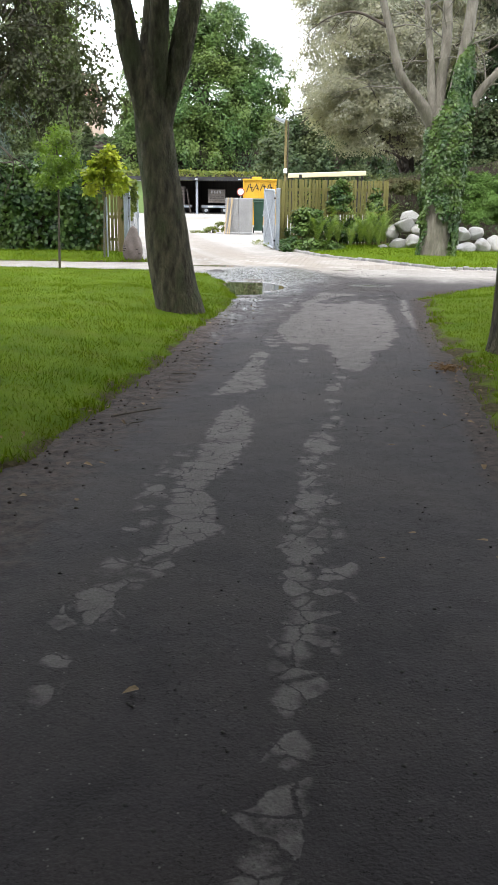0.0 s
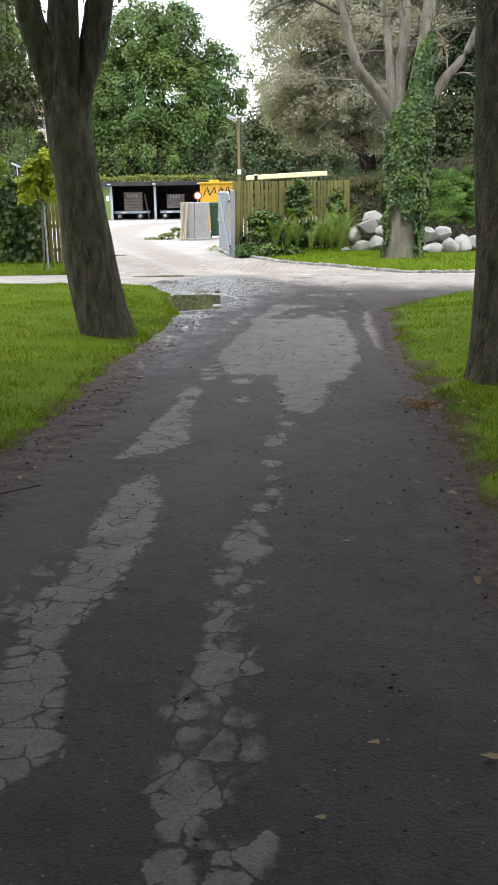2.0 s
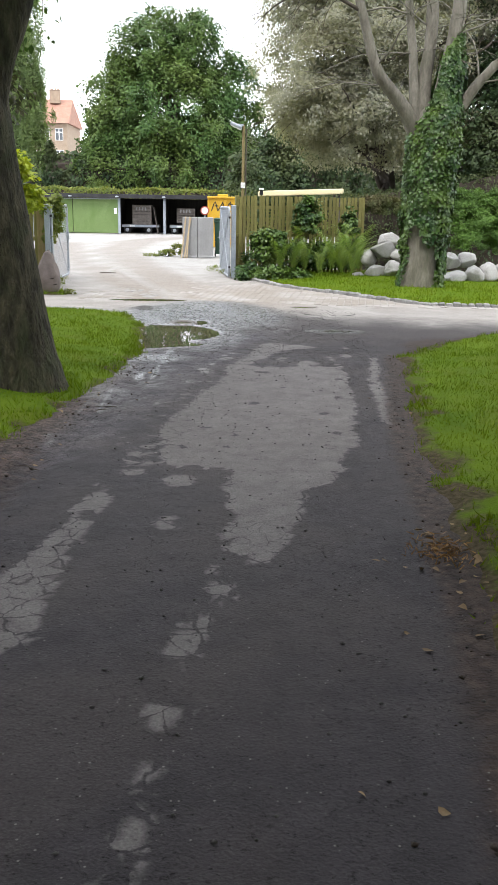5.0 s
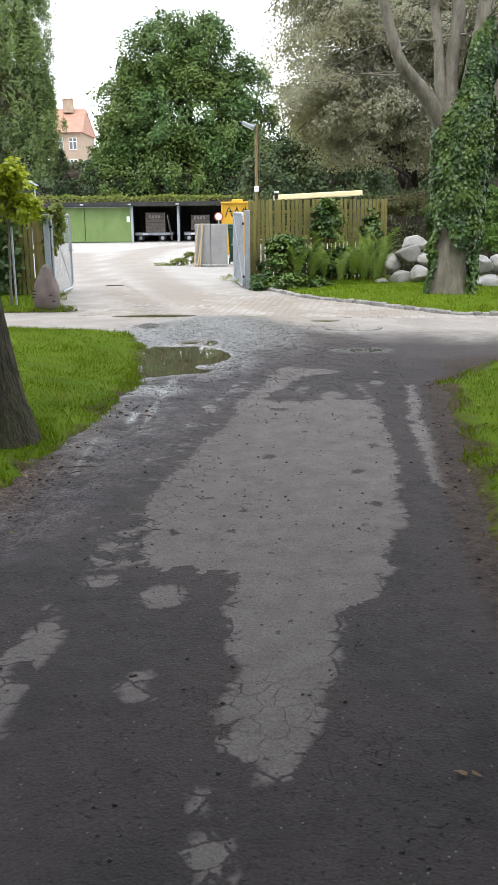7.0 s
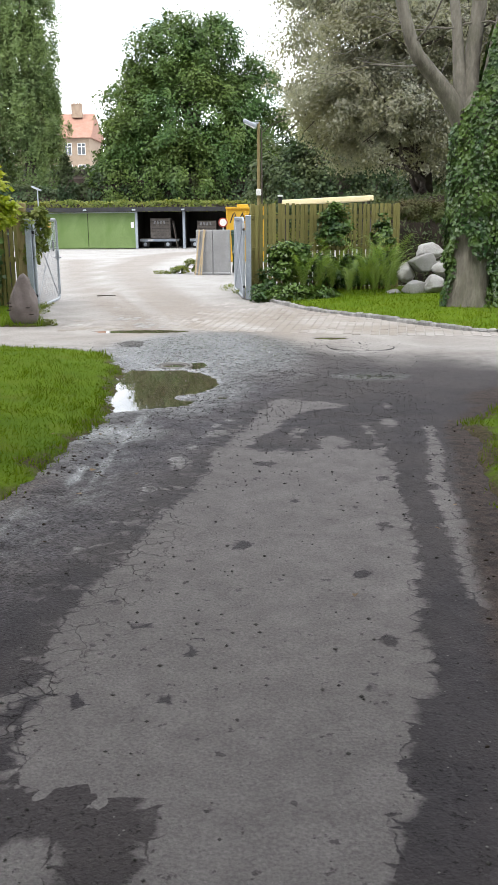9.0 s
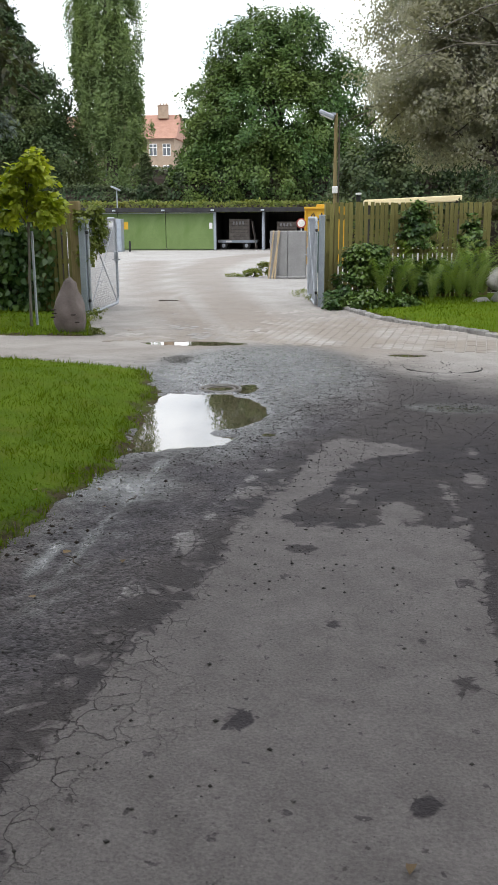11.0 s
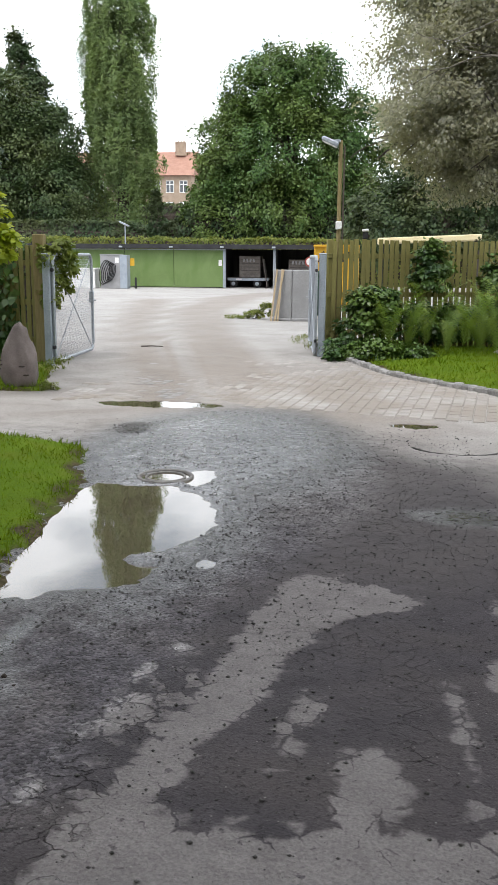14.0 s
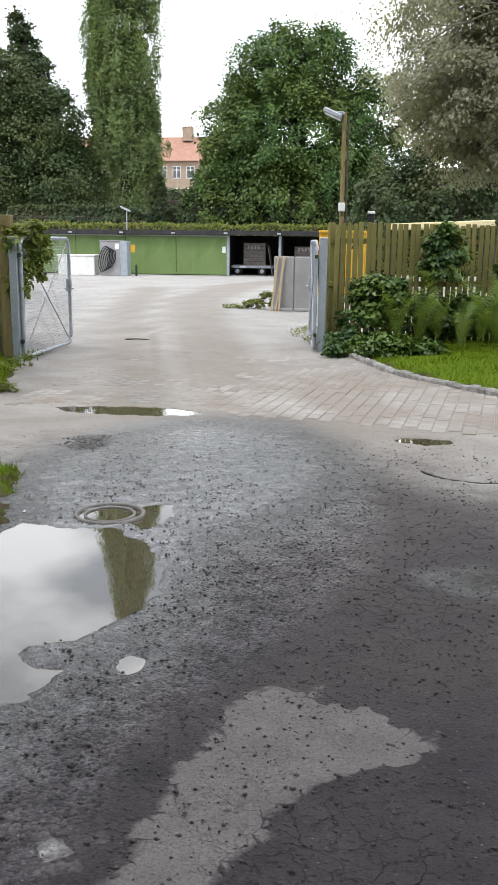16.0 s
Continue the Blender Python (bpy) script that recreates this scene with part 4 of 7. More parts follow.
# ---- the yard's long shed ----
def build_shed():
    y0, z0, top = 67.0, gz(67), 1.72
    shed = thing("storage_shed", -10, y0, z0, "long low green steel shed with two open dark bays", "shed")
    hgt = top - z0

    def loc(x):
        return x + 10

    g = Geo()
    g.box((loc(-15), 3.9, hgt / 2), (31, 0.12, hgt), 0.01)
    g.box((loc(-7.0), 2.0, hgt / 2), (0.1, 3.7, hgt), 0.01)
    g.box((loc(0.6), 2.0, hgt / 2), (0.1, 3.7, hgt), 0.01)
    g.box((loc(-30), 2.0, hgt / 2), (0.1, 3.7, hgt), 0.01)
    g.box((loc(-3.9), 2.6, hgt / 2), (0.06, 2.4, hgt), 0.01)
    # near-black colour makes the insides of the open bays dark
    part("inner_wall", g.bm(), M_DARK, shed, "near-black inside walls of the open bays")
    g = Geo()
    g.box((loc(-14.7), 1.85, hgt + 0.16), (31.4, 4.5, 0.1), 0.02)
    roof = part("roof", g.bm(), M_TAR, shed, "flat black felt roof")
    g = Geo()
    g.box((loc(-14.7), -0.44, hgt + 0.13), (31.4, 0.05, 0.26), 0.01)
    part("fascia", g.bm(), M_TAR, roof)
    for k in range(9):
        g = Geo()
        g.box((loc(-25.4 + k * 3.07), -0.5, hgt + 0.1), (0.22, 0.05, 0.1), 0.02)
        part("bracket", g.bm(), M_GALV, roof)
    for k in range(8):
        xa = -6.95 - 3.02 * (k + 1)
        g = Geo()
        g.box((1.5, 0, 0), (2.985, 0.05, hgt - 0.06), 0.006)
        d = part("door", g.bm(), M_GREEN, shed, "green painted steel door leaf")
        d.location = (loc(xa), 0, hgt / 2 + 0.01)
        g = Geo()
        g.box((1.5, -0.04, hgt / 2 - 0.06), (2.985, 0.03, 0.05), 0.005)
        part("rail", g.bm(), M_GALV, d)
    g = Geo()
    g.box((0, 0, 0), (0.2, 0.01, 0.36), 0.003)
    n = part("notice", g.bm(), M_WHITE, shed, "small white paper notice")
    n.location = (loc(-7.15), -0.05, 1.47)
    for x in (-6.9, -3.9, 0.6):
        g = Geo()
        g.box((0, 0, hgt / 2), (0.16, 0.14, hgt), 0.01)
        p = part("post", g.bm(), M_SHEET, shed, "grey steel post")
        p.location = (loc(x), 0.0, 0)


build_shed()


def build_cart(x, y, w, crate_x, crate_w, crate_z0, crate_h, label, rz=0, tarp=False):
    z0 = gz(y)
    cart = thing("cart", x, y, z0, label, "cart", rz=rz)
    g = Geo()
    g.box((0, 0, 0.52), (w, 1.2, 0.1), 0.015)
    deck = part("deck", g.bm(), M_CRATE, cart, "flat plank deck")
    for k in range(7):
        g = Geo()
        g.box((-w / 2 + (k + 0.5) * w / 7, 0, 0.585), (w / 7 - 0.02, 1.2, 0.03), 0.005)
        part("plank", g.bm(), M_CRATE, deck)
    g = Geo()
    g.box((0, -0.61, 0.5), (w, 0.03, 0.16), 0.01)
    side = part("side_board", g.bm(), M_SHEET, cart, "grey side board")
    g = Geo()
    g.box((-w * 0.22, -0.63, 0.5), (0.36, 0.012, 0.1), 0.003)
    part("plate", g.bm(), M_WHITE, side, "white plate")
    for sx in (-0.36, 0.22):
        for sy in (-0.5, 0.5):
            g = Geo()
            g.tube([(0, -0.08, 0), (0, -0.07, 0), (0, 0.07, 0), (0, 0.08, 0)], [0.2, 0.24, 0.24, 0.2], 18)
            wh = part("wheel", g.bm(), M_RUBBER, cart, "small black rubber wheel")
            wh.location = (sx * w, sy, 0.24)
            g = Geo()
            g.tube([(0, -0.095, 0), (0, -0.08, 0)], [0.09, 0.12], 14)
            part("rim", g.bm(), M_GALV, wh)
    if crate_w:
        g = Geo()
        ch = crate_h
        g.box((crate_x, 0, crate_z0 + ch / 2), (crate_w - 0.06, 0.94, ch - 0.04), 0.01)
        crate = part("crate", g.bm(), M_DARK, cart, "dark slatted wooden crate")
        for k in range(6):
            zz = crate_z0 + (k + 0.5) * ch / 6
            for c, s in (((crate_x, -0.49, zz), (crate_w, 0.04, ch / 6 - 0.02)), ((crate_x - crate_w / 2, 0, zz), (0.04, 0.93, ch / 6 - 0.02)), ((crate_x + crate_w / 2, 0, zz), (0.04, 0.93, ch / 6 - 0.02))):
                g = Geo()
                g.box(c, s, 0.006)
                part("slat", g.bm(), M_CRATE, crate)
        for sx in (-0.5, 0.5):
            g = Geo()
            g.box((crate_x + sx * crate_w * 0.93, -0.525, crate_z0 + ch / 2), (0.08, 0.025, ch), 0.006)
            part("batten", g.bm(), M_CRATE, crate)
        for k in range(4):
            g = Geo()
            g.box((crate_x - 0.36 + k * 0.2, -0.515, crate_z0 + ch * 0.8), (0.1, 0.008, 0.2), 0.002, Matrix.Rotation(0.25 * (-1) ** k, 3, "Y"))
            part("paint_mark", g.bm(), M_CONCRETE, crate, "faded pale painted mark")
    if tarp:
        g = Geo()
        g.box((w / 2 - 0.2, -0.3, 0.85), (0.05, 0.9, 1.75), 0.01, Matrix.Rotation(radians(-9), 3, "Y"))
        part("leaning_board", g.bm(), M_CRATE, cart, "dark board leaning on the load")
    return cart


build_cart(-5.6, 68.5, 2.5, 0.1, 1.28, 0.6, 1.28, "flat trolley loaded with a dark slatted crate in the open bay", tarp=True)
build_cart(-2.5, 68.3, 2.3, -0.05, 1.2, 0.75, 0.95, "grey low cart with a dark box standing in the open bay", rz=4)


def build_pump():
    y = 64.3
    z0 = gz(y)
    pump = thing("fuel_pump", -12.85, y, z0, "grey fuel pump cabinet with coiled black hose", "pump")
    g = Geo()
    g.box((-0.2, 0, 0.95), (1.15, 0.7, 1.9), 0.02)
    g.box((-0.2, -0.02, 1.9), (1.2, 0.75, 0.05), 0.01)
    cab = part("cabinet", g.bm(), M_CONCRETE, pump, "pale grey cabinet")
    g = Geo()
    g.box((0.58, 0, 0.95), (0.42, 0.72, 1.9), 0.02)
    part("side_cabinet", g.bm(), M_SHEET, pump, "blue grey steel cabinet")
    g = Geo()
    g.box((0.2, -0.36, 1.6), (0.22, 0.02, 0.3), 0.005)
    part("label_plate", g.bm(), M_WHITE, cab, "white label plate")
    for k in range(5):
        g = Geo()
        pts = []
        for i in range(33):
            a = 2 * math.pi * i / 32
            pts.append((-0.32 + 0.11 * k - 0.2 + (0.3 - 0.02 * k) * math.cos(a) + 0.12 * math.sin(a), -0.42 - 0.025 * k, 0.92 + (0.68 - 0.05 * k) * math.sin(a)))
        g.tube(pts, [0.026] * len(pts), 6)
        part("hose_loop", g.bm(), M_BLACK, pump, "black rubber hose", smooth=True)
    sign = Geo()
    sign.box((0.98, 0.1, 1.5), (0.26, 0.02, 0.42), 0.005)
    part("sign", sign.bm(), M_YELLOW, pump, "small yellow warning sign")
    w = thing("tank_wall", -15.0, y, z0, "low white rendered tank beside the fuel pump", "tank")
    g = Geo()
    g.box((0, 0.1, 0.53), (2.1, 1.0, 1.06), 0.03)
    part("body", g.bm(), M_WHITE, w)
    g = Geo()
    g.box((0, 0.1, 1.1), (2.2, 1.1, 0.09), 0.02)
    part("coping", g.bm(), M_WHITE, w)
    b = thing("bollard", -11.6, y - 0.2, gz(y), "short dark steel bollard by the pump", "bollard")
    g = Geo()
    g.tube([(0, 0, 0), (0, 0, 0.6), (0, 0, 0.64)], [0.06, 0.06, 0.03], 12)
    part("post", g.bm(), M_TAR, b)


build_pump()


def build_mast(x, y, height, head_w, arm, label, timber=True):
    z0 = gz(y)
    mast = thing("lamp_mast", x, y, z0, label, "lamp")
    g = Geo()
    g.tube([(0, 0, 0), (0, 0, height * 0.5), (0, 0, height)], [0.048, 0.042, 0.038], 10, 0.03)
    part("pole", g.bm(), M_POST if timber else M_GALV, mast, "weathered timber pole" if timber else "thin grey pole")
    g = Geo()
    g.box((-arm / 2, -0.05, height - 0.02), (arm, 0.05, 0.05), 0.01)
    part("arm", g.bm(), M_GALV, mast)
    g = Geo()
    g.box((0, 0, 0), (head_w, 0.22, 0.09), 0.02, Matrix.Rotation(radians(24), 3, "Y"))
    h = part("floodlight", g.bm(), M_GALV, mast, "pale metal floodlight")
    h.location = (-arm, -0.05, height - 0.03)
    g = Geo()
    g.box((0, -0.02, -0.055), (head_w * 0.85, 0.17, 0.012), 0.004, Matrix.Rotation(radians(24), 3, "Y"))
    part("lens", g.bm(), M_WHITE, h, "milky lens")
    if timber:
        g = Geo()
        g.tube([(0.075, 0, 0.2), (0.075, 0, height - 0.1)], [0.018, 0.018], 8)
        part("cable_pipe", g.bm(), M_TWIG, mast, "dark cable conduit")
        g = Geo()
        g.box((0, -0.07, 2.46), (0.12, 0.06, 0.15), 0.01)
        part("junction_box", g.bm(), M_WHITE, mast, "white junction box")


build_mast(1.08, 30.75, 4.05, 0.34, 0.2, "timber lamp mast with floodlight behind the fence")
build_mast(-14.1, 71.3, 3.9, 0.7, 0.05, "thin pole with a flat lamp behind the shed", False)
sp = thing("garden_lamp", 1.6, 31.0, gz(31), "small dark lamp post with white cap behind the fence", "lamp")
g = Geo()
g.tube([(0, 0, 0), (0, 0, 2.3)], [0.02, 0.02], 8)
part("post", g.bm(), M_TAR, sp)
g = Geo()
g.box((0, 0, 2.28), (0.1, 0.09, 0.14), 0.01)
part("housing", g.bm(), M_TAR, sp)
g = Geo()
g.box((0, -0.01, 2.375), (0.13, 0.12, 0.05), 0.01)
part("cap", g.bm(), M_WHITE, sp)

# stack of slabs, battens, wheelie bin, yellow skip, cream shelter
slab = thing("concrete_barrier", -0.4, 39.6, gz(39.6), "grey concrete wall slabs standing on the yard", "barrier")
for k, (x, w) in enumerate(((-0.42, 0.56), (0.16, 0.58))):
    g = Geo()
    g.box((x, 0.1 * k * 0, 0.74), (w, 0.3, 1.48), 0.02)
    g.box((x, -0.06, 0.04), (w, 0.55, 0.08), 0.02)
    part("slab", g.bm(), M_CONCRETE, slab, "smooth grey concrete slab")
for k, (x, lean) in enumerate(((-1.13, 6), (-1.02, 9), (-0.93, 4))):
    bt = thing("batten", x, 39.2, gz(39.2), "raw timber batten leaning against the slabs", "plank", "leaning battens")
    g = Geo()
    g.box((0, 0, 0.75), (0.05, 0.04, 1.52), 0.005)
    part("lath", g.bm(), M_LATH, bt)
    bt.matrix_world = pose(x, 39.2, gz(39.2), -7, lean, 0)

wb_ = thing("wheelie_bin", 0.3, 40.3, gz(40.3), "dark green plastic wheelie bin with closed lid", "bin")
g = Geo()
wb_.scale = (0.8, 0.9, 1.24)
g.add([(-.22, -.26, .1), (.22, -.26, .1), (.22, .26, .1), (-.22, .26, .1), (-.29, -.34, 1.1), (.29, -.34, 1.1), (.29, .36, 1.1), (-.29, .36, 1.1)],
      [(0, 1, 2, 3), (4, 5, 6, 7), (0, 1, 5, 4), (1, 2, 6, 5), (2, 3, 7, 6), (3, 0, 4, 7)])
g.box((0, 0, 1.07), (0.62, 0.76, 0.06), 0.02)
part("body", g.bm(), M_BIN, wb_)
g = Geo()
g.box((0, 0, 1.14), (0.62, 0.78, 0.07), 0.03)
g.box((0, 0.38, 1.14), (0.5, 0.06, 0.06), 0.02)
part("lid", g.bm(), M_BIN, wb_)
for sx in (-0.25, 0.25):
    g = Geo()
    g.tube([(sx - 0.03, 0.3, 0.1), (sx + 0.03, 0.3, 0.1)], [0.1, 0.1], 14)
    part("wheel", g.bm(), M_RUBBER, wb_)

sk = thing("yellow_skip", 0.75, 48.6, gz(48.6), "yellow steel skip container with dark scrawled lettering", "skip")
g = Geo()
g.box((-0.34, 0.6, 1.15), (1.72, 1.8, 2.25), 0.03)
body = part("body", g.bm(), M_YELLOW, sk)
for k in range(3):
    g = Geo()
    g.box((-1.16 + k * 0.8, -0.33, 1.1), (0.07, 0.06, 2.1), 0.01)
    part("rib", g.bm(), M_YELLOW, body)
g = Geo()
g.box((-0.34, -0.34, 2.28), (1.76, 0.1, 0.09), 0.02)
part("top_rail", g.bm(), M_YELLOW, body)
for k in range(9):
    g = Geo()
    a = (-1) ** k * 0.35 + 0.1 * (k % 3)
    g.box((-0.95 + k * 0.17, -0.312, 1.86 + 0.03 * (k % 2)), (0.045, 0.012, 0.42), 0.003, Matrix.Rotation(a, 3, "Y"))
    if k % 2:
        g.box((-0.95 + k * 0.17, -0.312, 1.84 + 0.06 * (k % 3)), (0.16, 0.012, 0.045), 0.003)
    part("scrawl", g.bm(), M_TAR, body, "dark scrawled stroke")
g = Geo()
g.box((-0.5, 0.5, 2.36), (0.5, 0.3, 0.14), 0.03)
part("hinge_block", g.bm(), M_YELLOW, sk)
rs = thing("round_sign", -0.56, 47.9, gz(47.9), "round white road sign with red rim on a post", "sign")
g = Geo()
g.tube([(0, 0, 0), (0, 0, 1.5)], [0.03, 0.03], 8)
part("post", g.bm(), M_GALV, rs)
g = Geo()
g.tube([(0, -0.05, 1.68), (0, -0.035, 1.68)], [0.2, 0.2], 28)
disc = part("rim", g.bm(), M_RED, rs, "red rim")
g = Geo()
g.tube([(0, -0.062, 1.68), (0, -0.045, 1.68)], [0.15, 0.15], 28)
part("face", g.bm(), M_WHITE, disc, "white face")

sh = thing("cream_shelter", 4.1, 52.6, gz(52.6), "cream sheet roofed open shelter behind the fence", "shelter")
g = Geo()
g.box((0, 0, 2.62), (4.2, 2.6, 0.24), 0.03, Matrix.Rotation(radians(-2.4), 3, "Y"))
part("roof", g.bm(), M_CREAM, sh, "pale cream sheet roof")
for x, h in ((-1.9, 2.43), (0, 2.51), (1.9, 2.59)):
    for yy in (-1.1, 1.1):
        g = Geo()
        g.box((x, yy, h / 2), (0.12, 0.12, h), 0.01)
        part("post", g.bm(), M_DARK, sh)


# ---- fences and gates ----
def picket_fence(x0, y0, x1, y1, height, label, gap=0.118, seed=1, skip=0.0):
    r = np.random.default_rng(seed)
    z0 = gz((y0 + y1) / 2)
    ang = math.degrees(math.atan2(y1 - y0, x1 - x0))
    ln = math.hypot(x1 - x0, y1 - y0)
    f = thing("picket_fence", x0, y0, z0, label, "fence", rz=ang)
    meshes = []
    for k in range(4):
        g = Geo()
        g.box((0, 0, height / 2 + 0.03), (0.083 + 0.006 * (k % 2), 0.022, height - 0.06 + 0.008 * k), 0.005)
        me = bpy.data.meshes.new("picket")
        b = g.bm()
        b.to_mesh(me)
        b.free()
        me.materials.append(M_WOOD)
        meshes.append(me)
    for i in range(int(ln / gap)):
        if r.random() < skip:
            continue
        ob = new("picket", meshes[int(r.integers(0, 4))])
        ob.parent = f
        ob.location = (0.1 + i * gap, -0.045 + 0.004 * r.normal(), 0.01 * r.normal())
        ob.rotation_euler = (0.006 * r.normal(), 0.008 * r.normal(), 0)
    for h in (0.4, height * 0.52, height - 0.3):
        g = Geo()
        g.box((ln / 2, 0.0, h), (ln, 0.05, 0.095), 0.008)
        part("rail", g.bm(), M_WOOD, f)
    for k in range(max(2, int(ln / 1.8) + 1)):
        g = Geo()
        g.box((0, 0.06, height / 2), (0.11, 0.11, height + 0.02), 0.012)
        p = part("post", g.bm(), M_WOOD, f)
        p.location = (0.05 + (ln - 0.1) * k / max(1, int(ln / 1.8)), 0, 0)
    return f


picket_fence(0.9, 30.45, 4.62, 31.75, 2.18, "weathered green-brown timber picket fence behind ferns", seed=2)
picket_fence(-8.2, 29.0, -3.88, 27.75, 2.02, "timber picket fence overgrown with ivy", seed=3)
ep = thing("fence_post", -3.86, 27.62, gz(27.6), "tall yellowish timber end post of the fence", "post")
g = Geo()
g.box((0, 0, 1.1), (0.19, 0.17, 2.2), 0.012)
part("post", g.bm(), M_POST, ep)


def steel_post(x, y, h, label):
    p = thing("gate_post", x, y, gz(y), label, "post")
    g = Geo()
    g.box((0, 0, h / 2), (0.13, 0.13, h), 0.012)
    part("post", g.bm(), M_SHEET, p)
    g = Geo()
    g.box((0, 0, h + 0.01), (0.14, 0.14, 0.03), 0.008)
    part("cap", g.bm(), M_GALV, p)


steel_post(-3.68, 27.45, 1.86, "grey steel gate post beside a timber post")
steel_post(0.84, 29.75, 1.9, "grey steel gate post at the fence end")


def mesh_gate(x0, y0, x1, y1, low, high, label, sheet_like=False):
    z0 = gz(y0)
    ang = math.degrees(math.atan2(y1 - y0, x1 - x0))
    ln = math.hypot(x1 - x0, y1 - y0)
    gate = thing("steel_gate", x0, y0, z0, label, "gate", rz=ang)
    g = Geo()
    rr, pts = 0.16, []
    for cx, cz, a0 in ((ln - rr, low + rr, -90), (ln - rr, high - rr, 0), (rr, high - rr, 90), (rr, low + rr, 180)):
        for k in range(6):
            a = radians(a0 + 18 * k)
            pts.append((cx + rr * math.cos(a), 0, cz + rr * math.sin(a)))
    pts.append(pts[0])
    g.tube(pts, [0.03] * len(pts), 10, cap=False)
    part("frame", g.bm(), M_GALV, gate, "bent galvanised tube frame", smooth=True)
    for a, b in (((0.05, low + 0.05), (ln - 0.05, high - 0.06)), ((0.05, high - 0.06), (ln - 0.05, low + 0.05))):
        g = Geo()
        g.tube([(a[0], 0.012, a[1]), (b[0], 0.012, b[1])], [0.009, 0.009], 6)
        part("brace", g.bm(), M_GALV, gate, "thin diagonal brace")
    vs, fs = [], []

    def wire(p, q, t):
        o = len(vs)
        d = (Vector(q) - Vector(p)).normalized()
        u = Vector((0, 1, 0)) * t
        w = d.cross(Vector((0, 1, 0))) * t
        for c in (Vector(p), Vector(q)):
            vs.extend([c + u, c - 0.5 * u + w, c - 0.5 * u - w])
        fs.extend([(o, o + 1, o + 4, o + 3), (o + 1, o + 2, o + 5, o + 4), (o + 2, o, o + 3, o + 5)])

    t = 0.0021 if not sheet_like else 0.006
    for k in range(1, int(ln / 0.045)):
        wire((k * 0.045, 0, low + 0.03), (k * 0.045, 0, high - 0.03), t)
    for k in range(1, int((high - low) / 0.045)):
        wire((0.03, 0, low + k * 0.045), (ln - 0.03, 0, low + k * 0.045), t)
    w = put_mesh("wire_mesh", np_mesh("wire_mesh", vs, fs), M_GALV, gate, "welded wire mesh")
    w["kind"] = "stuff"
    for h in (low + 0.25, high - 0.25):
        g = Geo()
        g.box((-0.03, 0, h), (0.1, 0.05, 0.06), 0.01)
        part("hinge", g.bm(), M_TAR, gate)
    g = Geo()
    g.box((ln - 0.03, 0, (low + high) / 2 + 0.1), (0.05, 0.09, 0.22), 0.01)
    g.tube([(ln - 0.03, -0.09, 1.0), (ln - 0.03, 0.09, 1.0)], [0.012, 0.012], 8)
    part("lock", g.bm(), M_GALV, gate, "steel lock case")


mesh_gate(-3.58, 27.45, -3.62, 29.75, 0.06, 1.86, "open galvanised mesh gate leaf with vine on it")
mesh_gate(0.73, 29.62, 0.45, 32.3, 0.06, 1.86, "open galvanised gate leaf standing edge on", True)


# ---- upright stone, boulders ----
def boulder(x, y, z, sx, sy, sz, seed, mat, label, name="boulder", group="boulders of the rockery", rz=0, level=3):
    bm = bmesh.new()
    bmesh.ops.create_icosphere(bm, subdivisions=level + 1, radius=1)
    rc = np.random.default_rng(seed + 300)
    cuts = [(Vector(rc.normal(size=3)).normalized(), 0.62 + 0.22 * rc.random()) for _ in range(9)]
    for v in bm.verts:
        p = v.co.copy()
        k = 1 + 0.28 * noise.noise(p * 1.1 + Vector((seed * 3.1, 0, seed))) + 0.1 * noise.noise(p * 3.2 + Vector((0, seed * 2.2, 0))) + 0.03 * noise.noise(p * 9)
        q = p * k
        for pn, pd in cuts:
            over = q.dot(pn) - pd
            if over > 0:
                q = q - pn * over * 0.85
        v.co = Vector((q.x * sx, q.y * sy, (q.z + 0.8) * sz))
    ob = part(name, bm, mat, smooth=True)
    ob.matrix_world = pose(x, y, z, 0, 0, rz)
    return tagged(ob, label, "rock", group)


def standing_stone():
    bm = bmesh.new()
    bmesh.ops.create_icosphere(bm, subdivisions=4, radius=1)
    for v in bm.verts:
        p = v.co
        t = (p.z + 1) / 2
        w = 1.04 - 0.6 * t - 0.05 * math.exp(-((t - 0.74) / 0.08) ** 2)
        k = 1 + 0.2 * noise.noise(p * 1.7) + 0.07 * noise.noise(p * 5.0)
        sq = (abs(p.x) ** 4 + abs(p.y) ** 4) ** 0.25 / max(1e-6, math.hypot(p.x, p.y)) if math.hypot(p.x, p.y) > 1e-6 else 1
        v.co = Vector((p.x / sq ** 0.5 * 0.31 * w * k * 1.1, p.y / sq ** 0.5 * 0.26 * w * k, -0.06 + t * 0.98 * (1 + 0.04 * noise.noise(p * 3))))
    root = thing("marker_stone", -3.15, 24.75, gz(24.7), "upright pointed reddish granite stone at the gateway", "stone")
    part("stone", bm, M_PINKSTONE, root, smooth=True)
    for k, (x, zz) in enumerate(((-0.2, 0.42), (-0.19, 0.36), (-0.21, 0.3), (0.13, 0.34), (0.19, 0.22))):
        g = Geo()
        g.box((x, -0.285 + 0.02 * k * 0, zz), (0.07, 0.05, 0.018), 0.004)
        part("carved_mark", g.bm(), M_SOIL_SHADE, root, "dark carved groove")


